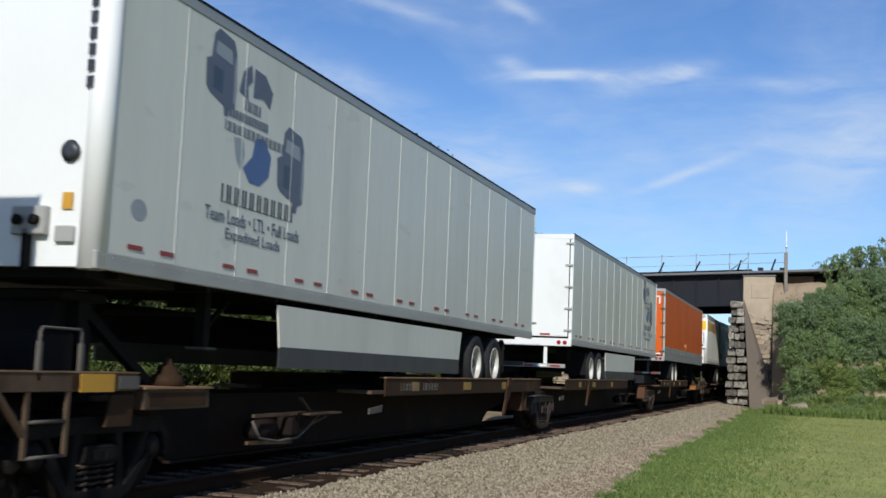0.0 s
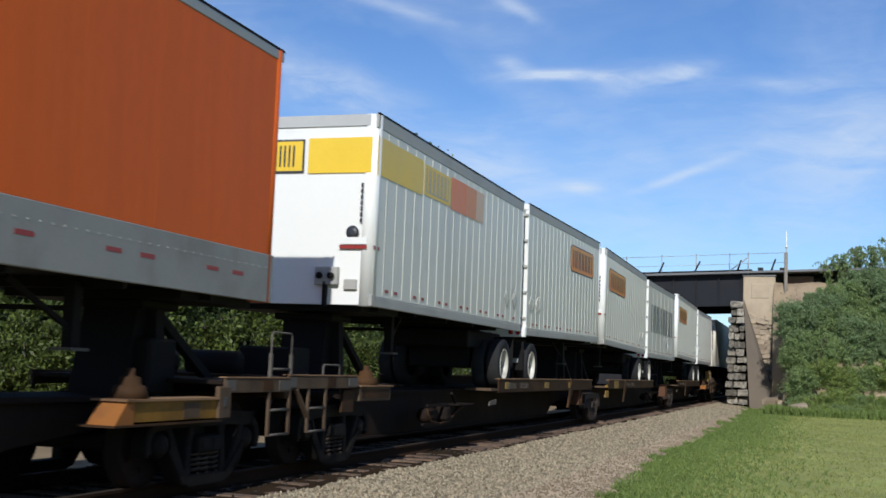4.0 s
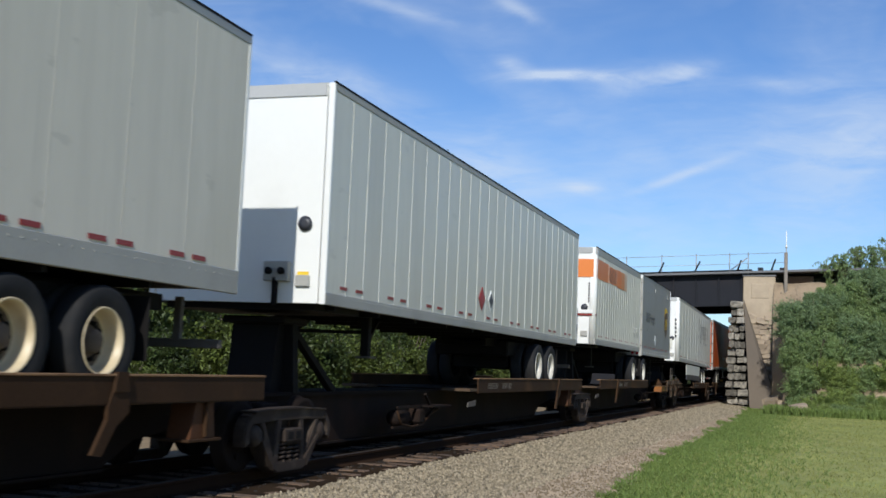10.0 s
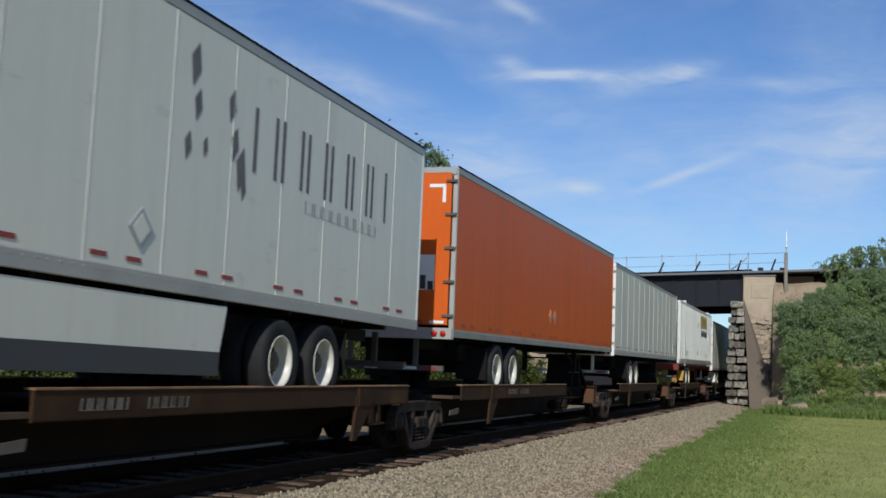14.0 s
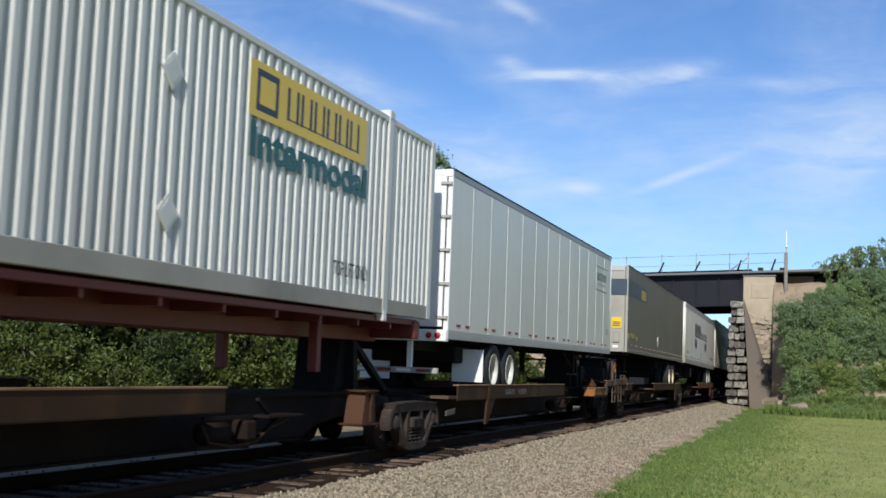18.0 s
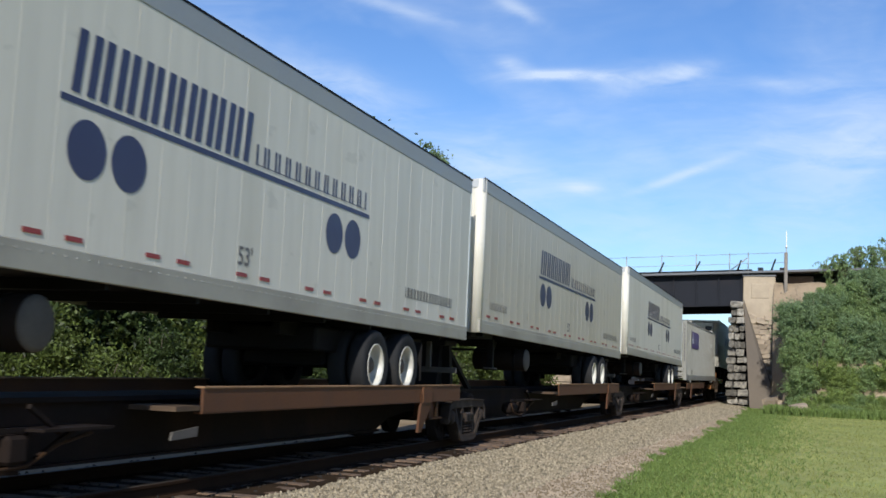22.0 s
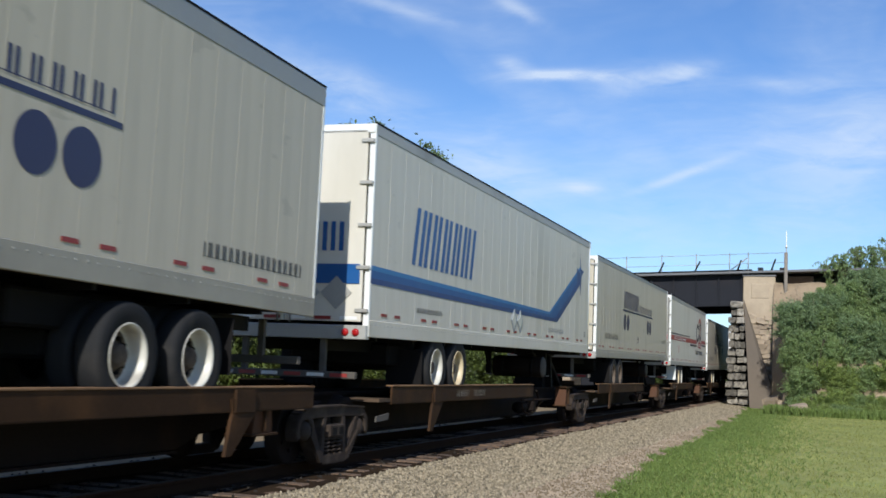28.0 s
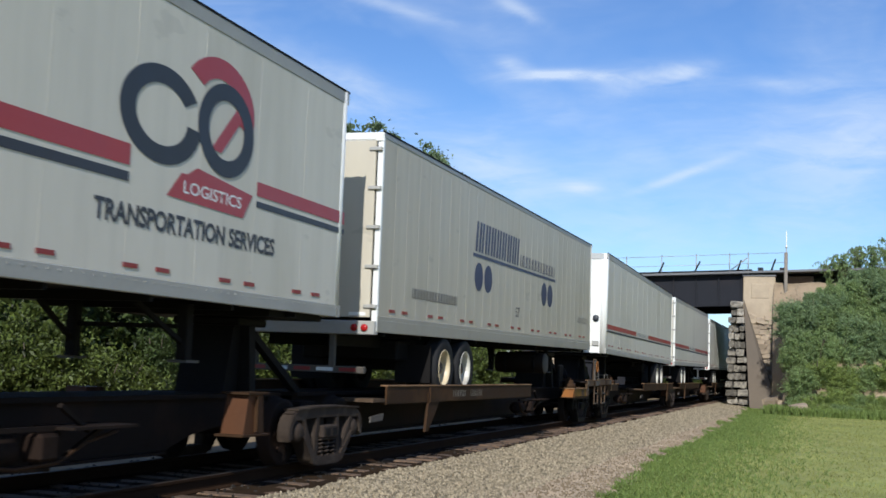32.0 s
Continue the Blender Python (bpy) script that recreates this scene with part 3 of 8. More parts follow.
def trailer(n, u, L, nose_near, zp, zb, zt, lift, label, skin="white", style="plate", front="white", rail="alu", railh=0.16,
            toprail="toprail", toph=0.12, wheels=(), rim="white", axle_rims=(), skirt=None, reefer=False, tank=False, posts=None,
            flap=None, round_nose=True, tape=True, gear=True, fine_seams=False, door_skin=None):
    """A road trailer; y = 0 is its end nearer to the camera, z = 0 the deck under its wheels."""
    angle = math.degrees(math.asin(lift / L)) * (-1 if nose_near else 1)
    base = zp + (lift if nose_near else 0.0)
    t = thing("semi_trailer", pose(XC, u, base, angle), label, "trailer", "trailers on the train")
    side_h = zt - zb - railh - toph
    zc = zb + railh + side_h / 2
    H2 = HALF
    e = 0.05                       # corner posts
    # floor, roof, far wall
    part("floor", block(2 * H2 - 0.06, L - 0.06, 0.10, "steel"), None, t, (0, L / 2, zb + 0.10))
    roof = bmesh.new()
    add_box(roof, -H2 + 0.01, H2 - 0.01, 0.01, L - 0.01, zt - 0.05, zt + 0.004)
    part("roof", roof, M["roof"], t)
    part("side_wall", block(0.04, L - 0.1, side_h, skin), None, t, (-H2 + 0.02, L / 2, zc))
    # near wall, panel by panel
    if style == "plate":
        pitch = posts or 1.24
        count = max(1, round((L - 0.1) / pitch))
        w = (L - 0.1) / count
        for k in range(count):
            part("panel", block(0.04, w - (0.006 if skin in ("cream", "agedcream") else 0.012), side_h, skin, 0.002 if skin in ("cream", "agedcream") else 0.004), None, t, (H2 - 0.02, 0.05 + w * (k + 0.5), zc))
        for k in range(1, count):
            part("seam", block(0.006, 0.013, side_h, "seam"), None, t, (H2 + 0.002, 0.05 + w * k, zc)) if skin == "white" and not fine_seams else \
                part("seam", block(0.004, 0.014, side_h, skin), None, t, (H2 - 0.0005, 0.05 + w * k, zc))
    else:
        part("side_wall", block(0.04, L - 0.1, side_h, skin), None, t, (H2 - 0.02, L / 2, zc))
        pitch = posts or 0.41
        count = round((L - 0.1) / pitch)
        w = (L - 0.1) / count
        for k in range(1, count):
            part("post", block(0.010, 0.030, side_h - 0.03, skin, 0.003), None, t, (H2 + 0.001, 0.05 + w * k, zc))
    # rails and corner posts
    for s in (1, -1):
        part("top_rail", block(0.05, L - 0.02, toph, toprail, 0.008), None, t, (s * (H2 - 0.018), L / 2, zt - toph / 2))
        part("bottom_rail", block(0.055, L - 0.02, railh, rail, 0.008), None, t, (s * (H2 - 0.016), L / 2, zb + railh / 2))
    part("roof_edge", block(0.03, L - 0.02, 0.028, "steel"), None, t, (H2 - 0.004, L / 2, zt + 0.008))
    rv = bmesh.new()
    for k in range(int(L / 0.16)):
        add_box(rv, H2 + 0.008, H2 + 0.017, 0.1 + 0.16 * k, 0.116 + 0.16 * k, zb + railh * 0.70, zb + railh * 0.70 + 0.016)
    tagged(part("rivets", rv, M["alu"], t), kind="stuff")
    for y in (0.0, L):
        nose = (y == 0.0) == nose_near
        for s in (1, -1):
            if nose and round_nose:
                part("corner_post", mesh_of(lathe([(0.13, -(zt - zb) / 2), (0.13, (zt - zb) / 2)], 20), M[front if front != "white" else "bright"], "corner"),
                     None, t, (s * (H2 - 0.115), y + (0.115 if y == 0 else -0.115), (zb + zt) / 2), (0, 90, 0))
            else:
                part("corner_post", block(0.09, 0.07, zt - zb, {"orange": "alu", "taupe": "taupelight", "grey": "alu"}.get(skin, "bright"), 0.01), None, t,
                     (s * (H2 - 0.04), y + (0.03 if y == 0 else -0.03), (zb + zt) / 2))
    nose_y, out = (0.0, -1) if nose_near else (L, 1)
    door_y, dout = (L, 1) if nose_near else (0.0, -1)
    # nose wall with its air and light couplings
    part("front_wall", block(2 * H2 - 0.2, 0.05, zt - zb - 0.02, front, 0.006), None, t, (0, nose_y - out * 0.03, (zb + zt) / 2))
    part("front_rail", block(2 * H2 - 0.22, 0.03, 0.16, "roof"), None, t, (0, nose_y, zt - 0.09))
    if nose_near and not reefer and skin != "taupe":
        box = part("coupling_box", block(0.36, 0.10, 0.26, "alu", 0.012), None, t, (0.62, -0.03, zb + 0.42))
        for dx in (-0.09, 0.09):
            part("socket", mesh_of(lathe([(0.045, 0), (0.05, 0.05), (0.02, 0.055)], 12), M["steel"], "socket"), None, box, (dx, -0.05, 0), (0, 0, -90))
        part("bracket", block(0.05, 0.08, 0.36, "steel"), None, t, (0.60, -0.04, zb + 0.16))
        part("document_box", block(0.20, 0.04, 0.15, "alu", 0.01), None, t, (0.98, -0.02, zb + 0.30))
        part("vent", mesh_of(lathe([(0.09, 0), (0.10, 0.02), (0.03, 0.025)], 16), M["black"], "vent"), None, t, (0.98, -0.008, zb + 1.05), (0, 0, -90))
    # doors, hinges, bars
    if door_y == 0.0:
        dw = H2 - 0.10
        for s in (1, -1):
            d = part("door", block(dw - 0.01, 0.05, zt - zb - 0.30, door_skin or (skin if skin != "white" else "bright"), 0.008), None, t, (s * dw / 2, 0.0, (zb + zt) / 2 + 0.06))
            for k in range(5):
                part("hinge", block(0.20, 0.05, 0.055, "alu" if skin != "orange" else "plate", 0.008), None, d, (s * (dw / 2 - 0.0), -0.03, (k / 4 - 0.5) * (zt - zb - 0.62)))
            rod = mesh_of(tube([(0, 0, -(zt - zb) / 2 + 0.12), (0, 0, (zt - zb) / 2 - 0.14)], 0.016), M["alu"], "rod")
            part("lock_rod", rod, None, d, (-s * (dw / 2 - 0.10), -0.05, 0))
            part("handle", block(0.30, 0.03, 0.035, "alu", 0.006), None, d, (-s * (dw / 2 - 0.22), -0.055, -0.95))
            for zz in (-0.75, 0.35, 1.05):
                part("rod_guide", block(0.07, 0.05, 0.05, "alu"), None, d, (-s * (dw / 2 - 0.10), -0.035, zz))
        part("door_header", block(2 * H2 - 0.02, 0.07, 0.13, "bright" if skin != "orange" else "toprail", 0.01), None, t, (0, 0.01, zt - 0.07))
        part("rear_sill", block(2 * H2, 0.14, 0.20, "bright" if skin == "white" else "alu", 0.01), None, t, (0, 0.0, zb + 0.06))
        for s in (1, -1):
            for dx in (1.14, 0.98):
                part("tail_lamp", mesh_of(lathe([(0.055, 0), (0.052, 0.02), (0.02, 0.028)], 14), M["lamp"], "lamp"), None, t, (s * dx, -0.07, zb + 0.06), (0, 0, -90))
            part("guard_post", block(0.09, 0.07, 0.50, "bright" if skin == "white" else "plate", 0.008), None, t, (s * 0.62, 0.02, zb - 0.29))
        part("rear_guard", block(2.3, 0.09, 0.10, "alu" if skin == "white" else "plate", 0.01), None, t, (0, -0.01, zb - 0.55))
        for k in range(6):
            part("reflector", block(0.26, 0.006, 0.05, "red" if k % 2 else "tape"), None, t, (-0.9 + 0.36 * k, -0.058, zb - 0.55))
            part("reflector", block(0.26, 0.006, 0.05, "red" if k % 2 == 0 else "tape"), None, t, (-1.0 + 0.4 * k, -0.03, zb + 0.26))
    else:
        part("door", block(2 * H2 - 0.1, 0.05, zt - zb - 0.1, skin, 0.008), None, t, (0, L - 0.02, (zb + zt) / 2))
        part("rear_guard", block(2.3, 0.09, 0.10, "plate", 0.01), None, t, (0, L - 0.04, zb - 0.55))
        for s in (1, -1):
            part("guard_post", block(0.09, 0.07, 0.50, "plate", 0.008), None, t, (s * 0.62, L - 0.06, zb - 0.29))
    # reflectors along the bottom
    if tape:
        step = 1.22 if L > 10 else 0.85
        k = 0
        y = 0.6
        while y < L - 0.4:
            part("reflector", block(0.006, 0.24 if L > 10 else 0.13, 0.045, "red"), None, t, (SKIN + 0.002 + (0.006 if railh > 0.3 else 0), y, zb + railh + 0.09 if railh < 0.3 else zb + railh * 0.5))
            y += step if k % 2 else step * 0.45
            k += 1
    # underframe
    for k in range(int(L / 1.6)):
        part("crossmember", block(2 * H2 - 0.12, 0.06, 0.11, "steel"), None, t, (0, 0.5 + 1.6 * k, zb + 0.0))
    a0, a1 = (L - 6.0, L - 0.3) if nose_near else (0.3, 6.0)
    if L < 10:
        a0, a1 = (L - 2.0, L - 0.2) if nose_near else (0.2, 2.0)
    for s in (1, -1):
        part("slider_rail", block(0.10, a1 - a0, 0.18, "steel"), None, t, (s * 0.50, (a0 + a1) / 2, zb - 0.12))
    for i, wy in enumerate(wheels):
        wz = 0.508 - raise_at(wy, L, nose_near, lift)
        rk = axle_rims[i] if i < len(axle_rims) else rim
        for s in (1, -1):
            road_wheel(t, wy, wz, s, rk)
            part("spring", block(0.08, 1.0, 0.07, "steel"), None, t, (s * 0.55, wy, wz + 0.22))
        part("axle", mesh_of(tube([(-1.0, 0, 0), (1.0, 0, 0)], 0.07), M["steel"], "axle"), None, t, (0, wy, wz))
        part("brake_chamber", mesh_of(lathe([(0.09, -0.1), (0.1, 0), (0.09, 0.1)], 14), M["steel"], "chamber"), None, t, (0.35, wy - 0.25, wz + 0.05), (0, 0, 90))
    if wheels:
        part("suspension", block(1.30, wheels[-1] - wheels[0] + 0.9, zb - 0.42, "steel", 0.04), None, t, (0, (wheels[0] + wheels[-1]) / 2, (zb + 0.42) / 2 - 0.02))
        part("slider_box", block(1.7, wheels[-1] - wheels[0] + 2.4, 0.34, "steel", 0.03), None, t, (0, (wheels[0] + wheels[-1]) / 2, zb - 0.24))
        my = wheels[-1] + 0.72 if nose_near else wheels[0] - 0.72
        for s in (1, -1):
            part("mud_flap", block(0.62, 0.012, 0.62, flap or "steel", 0.003), None, t, (s * 0.95, my, zb - 0.45))
    if gear:
        gy = (2.9 if L > 10 else 2.3) if nose_near else L - (2.9 if L > 10 else 2.3)
        for s in (1, -1):
            part("landing_leg", block(0.13, 0.13, 0.62, "steel", 0.01), None, t, (s * 0.72, gy, zb - 0.31))
            part("landing_foot", block(0.24, 0.26, 0.03, "plate"), None, t, (s * 0.72, gy, zb - 0.63))
            part("leg_brace", strut((s * 0.72, gy, zb - 0.45), (s * 0.60, gy + (0.8 if nose_near else -0.8), zb - 0.02), 0.05), M["steel"], t)
        part("leg_shaft", block(1.4, 0.05, 0.05, "steel"), None, t, (0, gy, zb - 0.25))
    ky = 0.9 if nose_near else L - 0.9
    part("upper_coupler", block(2.2, 1.5, 0.10, "steel"), None, t, (0, ky, zb - 0.02))
    if skirt:
        y0, y1, ztop, zbot = skirt
        for s in (1, -1):
            part("side_skirt", prism(((y0, zbot), (y1, zbot), (y1 + 0.12, ztop), (y0 - 0.1, ztop)), s * 1.27 - 0.012, s * 1.27 + 0.012), M["white" if s > 0 else "steel"], t,
                 label="white aerodynamic side skirt" if s > 0 else "")
            part("skirt_lip", block(0.03, y1 - y0, 0.25, "black"), None, t, (s * 1.27, (y0 + y1) / 2, zbot - 0.115))
    if tank:
        ty = TANK_Y if nose_near else L - TANK_Y
        tk = part("fuel_tank", mesh_of(lathe([(0.02, -0.62), (0.20, -0.62), (0.25, -0.58), (0.25, 0.58), (0.20, 0.62), (0.02, 0.62)], 22), M["rustdark"], "tank"), None, t,
                  (0.50, ty, zb - 0.40), (0, 0, 0), "sooty black fuel tank")
        part("tank_end", mesh_of(lathe([(0.02, 0.0), (0.20, 0.0), (0.245, -0.03), (0.245, -0.06)], 22), M["plate"], "tank_end"), None, tk, (0.625, 0, 0), (0, 0, 0), "dull grey tank end")
        for dx in (-0.35, 0.35):
            part("strap", mesh_of(lathe([(0.255, -0.03), (0.255, 0.03)], 22), M["steel"], "strap"), None, tk, (dx, 0, 0))
    if reefer and nose_near:
        ru = part("refrigeration_unit", block(2.05, 0.42, 1.75, "plateunit", 0.05), None, t, (-0.05, -0.20, zt - 1.02), (0, 0, 0), "white refrigeration unit with dark grille")
        part("grille", block(0.42, 0.02, 0.95, "black"), None, ru, (0.75, -0.215, 0.15))
        for k in range(9):
            part("slat", block(0.40, 0.03, 0.025, "steel"), None, ru, (0.75, -0.225, -0.25 + 0.1 * k), (25, 0, 0))
        part("access_door", block(1.25, 0.02, 0.72, "bright", 0.01), None, ru, (-0.25, -0.215, -0.40))
        part("vent", mesh_of(lathe([(0.08, 0), (0.08, 0.03), (0.03, 0.03)], 14), M["black"], "vent"), None, ru, (0.15, -0.225, -0.62), (0, 0, -90))
        part("lower_cabinet", block(2.0, 0.34, 0.36, "steel", 0.04), None, t, (-0.05, -0.14, zb + 0.28))
    return t


# ---- the train's loads, front to back ----
A_DECK, B_DECK = 1.30, 1.18     # decks under the road wheels, two builds of car
MOVING = []                     # things of the train, with their place at 0 s


def dry_van(u, nose_near, deck, label, L=16.15, lift=0.0, zb=2.40, zt=5.29, **kw):
    """zb and zt: heights over the lawn at the wheels' end."""
    wheels = kw.pop("wheels", (L - 3.7, L - 2.45) if nose_near else (2.9, 4.15))
    t = trailer("", u, L, nose_near, deck, zb - deck, zt - deck, lift, label, wheels=wheels, **kw)
    MOVING.append(t)

    def at(y, z):
        return z - deck - (lift if nose_near else 0.0)
    return t, at


def truck_picture(t, at, y, flip):
    """The faded navy lorry pictures, globe and lines of writing on the first two trailers."""
    z = lambda v: at(y, v)
    cab = ((0.02, 4.52), (0.0, 4.80), (0.10, 4.84), (0.14, 5.10), (0.24, 5.18), (0.56, 5.13), (0.63, 5.00), (0.66, 4.62), (0.64, 4.40), (0.52, 4.36), (0.50, 4.28), (0.42, 4.28), (0.40, 4.38), (0.10, 4.46))
    for dy, dz, k in ((0.0, 0.0, 1.0), (1.72, -0.74, 1.12)):
        f = lambda p, q: (y + dy + p * k, z(4.73 + dz + (q - 4.73) * k))
        decal([f(*v) for v in cab], t, "fadednavy", label="faded navy lorry picture")
        decal([f(*v) for v in ((0.18, 4.90), (0.20, 5.04), (0.52, 5.01), (0.55, 4.86))], t, "greydecal", 0.003, "pale windscreen")
        decal([f(*v) for v in ((0.16, 4.52), (0.16, 4.76), (0.36, 4.75), (0.36, 4.50))], t, "slate", 0.003, "dark grille")
        decal([f(*v) for v in ((0.60, 4.45), (0.60, 4.95), (0.64, 4.93), (0.65, 4.45))], t, "greydecal", 0.003, "pale flank")
    decal([(y + p, z(q)) for p, q in ((0.72, 4.62), (0.80, 4.86), (0.98, 4.98), (1.02, 4.80), (0.92, 4.72), (0.94, 4.56))], t, "fadednavy", label="faded globe land shape")
    decal([(y + p, z(q)) for p, q in ((1.05, 4.62), (1.06, 4.96), (1.32, 4.94), (1.52, 4.78), (1.46, 4.58), (1.30, 4.66))], t, "fadednavy", label="faded globe land shape")
    decal([(y + p, z(q)) for p, q in ((0.66, 4.10), (0.74, 3.86), (0.86, 3.76), (0.92, 3.96), (0.88, 4.12))], t, "greydecal")
    decal([(y + p, z(q)) for p, q in ((0.90, 3.80), (1.06, 3.66), (1.30, 3.66), (1.52, 3.80), (1.56, 4.04), (1.36, 4.22), (1.16, 4.18), (1.10, 3.96))], t, "fadedblue", label="faded blue globe")
    bars(t, y + 0.85, y + 1.25, z(4.44), z(4.56), 3, "fadednavy", 0.0)
    bars(t, y + 0.45, y + 1.45, z(4.30), z(4.40), 7, "fadednavy", 0.0, 0.4)
    bars(t, y + 0.45, y + 1.85, z(4.14), z(4.25), 13, "fadednavy", 0.0, 0.28)
    bars(t, y + 0.45, y + 2.2, z(3.36), z(3.56), 10, "black", 0, 0.24)
    words(t, "Team Loads \u2022 LTL \u2022 Full Loads", y + 0.15, z(3.14), 0.15, "fadednavy", 2.25, lift=0.004, label="faded grey wording")
    words(t, "Expedited Loads", y + 0.6, z(2.94), 0.16, "fadednavy", 1.3, lift=0.004, label="faded grey wording")


def diamond(t, at, y, z, r, mat, frame_mat=None):
    z = at(y, z)
    part("placard", prism(((y, z - r), (y + r, z), (y, z + r), (y - r, z)), SKIN, SKIN + 0.012), M[mat], t)
    if frame_mat:
        k = r * 0.72
        part("placard", prism(((y, z - k), (y + k, z), (y, z + k), (y - k, z)), SKIN + 0.012, SKIN + 0.016), M[frame_mat], t)


def emblem_oval(t, at, y, z):
    decal(disc(y, at(y, z), 0.14, 0.11), t, "greydecal")


# a plain trailer ahead, then two white trailers with lorry pictures
dry_van(-10.9, True, A_DECK, "plain white plate trailer leading the view", wheels=(12.0, 13.25))
t, at = dry_van(8.45, True, A_DECK, "white plate trailer with navy lorry pictures and side skirts", lift=0.04, front="bright",
                wheels=(12.0, 13.25), skirt=(3.75, 10.85, 1.02, 0.52), posts=1.24)
truck_picture(t, at, 1.66, False)
bars_down(t, 1.13, -0.02, 2.7, 3.75, 7, "black", 0.15)
decal(disc(0.62, at(0, 3.05), 0.13, 0.10), t, "greydecal")
part("sticker", block(0.11, 0.006, 0.15, "plateyellow"), None, t, (0.98, -0.012, 1.70))

t, at = dry_van(28.92, False, A_DECK, "white plate trailer, rear doors leading, navy lorry pictures", lift=0.0, zt=5.28,
                wheels=(2.95, 4.15), skirt=(5.2, 10.8, 1.02, 0.47), posts=1.24)
truck_picture(t, at, 12.5, True)
bars(t, 5.1, 5.4, at(0, 3.6), at(0, 3.62), 2, "greydecal")


def orange_van(u, deck, railh, lift, zb, zt, label):
    t, at = dry_van(u, False, deck, label, lift=lift, zb=zb, zt=zt, skin="orange", front="orange", railh=railh, rail="dullalu",
                    wheels=(3.05, 4.3), posts=1.24, tape=True)
    diamond(t, at, 7.55, 3.10 if railh > 0.3 else 2.92, 0.17, "orangedecal", "alu")
    diamond(t, at, 8.05, 3.10 if railh > 0.3 else 2.92, 0.17, "orangedecal", "alu")
    # turn warning plate and painted corner on the door
    part("warning_plate", block(0.30, 0.008, 0.62, "tape"), None, t, (0.78, -0.035, at(0, 3.35)))
    words(t, "CAUTION", 0, at(0, 3.57), 0.06, "black", 0.26, "front", 0.65, label="caution wording")
    words(t, "WIDE RIGHT", 0, at(0, 3.48), 0.05, "black", 0.26, "front", 0.65)
    words(t, "TURNS", 0, at(0, 3.40), 0.05, "black", 0.2, "front", 0.68)
    part("warning_arrow", block(0.10, 0.006, 0.24, "black"), None, t, (0.72, -0.042, at(0, 3.18)))
    part("warning_arrow", block(0.10, 0.006, 0.15, "black"), None, t, (0.86, -0.042, at(0, 3.12)))
    part("corner_mark", block(0.30, 0.006, 0.06, "tape"), None, t, (0.93, -0.03, at(0, zt - 0.33)))
    part("corner_mark", block(0.06, 0.006, 0.30, "tape"), None, t, (1.06, -0.03, at(0, zt - 0.48)))
    return t, at


orange_van(47.85, A_DECK, 0.55, 0.0, 2.36, 5.33, "faded orange trailer with deep aluminium lower rail, doors leading")


def pup(u, nose_near, deck, label, zb=2.50, zt=5.32, L=8.6, **kw):
    kw.setdefault("style", "posts")
    kw.setdefault("toph", 0.2)
    kw.setdefault("toprail", "alu")
    wheels = (L - 1.12,) if nose_near else (0.72,)
    return dry_van(u, nose_near, deck, label, L=L, zb=zb, zt=zt, wheels=wheels, **kw)


def warning_band(t, at, z):
    part("warning_band", block(0.42, 0.012, 0.05, "red"), None, t, (1.0, -0.03, at(0, z) - 0.06))
    part("warning_band", block(0.006, 0.22, 0.05, "red"), None, t, (SKIN + 0.004, 0.12, at(0, z) - 0.06))
    part("warning_plate", block(0.42, 0.010, 0.10, "tape"), None, t, (1.0, -0.028, at(0, z) + 0.03))
    words(t, "WARNING", 0, at(0, z), 0.065, "red", 0.34, "front", 0.83)


def logo_sign(t, at, y, count=6, mat="amberdecal"):
    """An amber plate with slanted ends and dark upright bars in place of its letters."""
    def plate(grow, z0, z1, mat_, lift, label=""):
        a, b, k = y - grow, y + 3.12 + grow, 0.16
        decal([(a + k, at(0, z0)), (b - k, at(0, z0)), (b, at(0, z0 + k * 0.7)), (b, at(0, z1 - k * 0.7)), (b - k, at(0, z1)), (a + k, at(0, z1)), (a, at(0, z1 - k * 0.7)), (a, at(0, z0 + k * 0.7))], t, mat_, lift, label)

    plate(0.03, 4.22, 4.92, "black", 0.012)
    plate(0.0, 4.25, 4.89, mat, 0.018, "amber sign panel")
    decal([(y + 0.16, at(0, 4.252)), (y + 2.96, at(0, 4.252)), (y + 3.11, at(0, 4.37)), (y + 3.11, at(0, 4.46)), (y + 0.01, at(0, 4.58)), (y + 0.01, at(0, 4.37))], t, "deepamber", 0.025, "deeper orange lower part of the sign")
    bars(t, y + 0.25, y + 2.9, at(0, 4.34), at(0, 4.80), count, "black", 0.0, 0.26, 0.04)


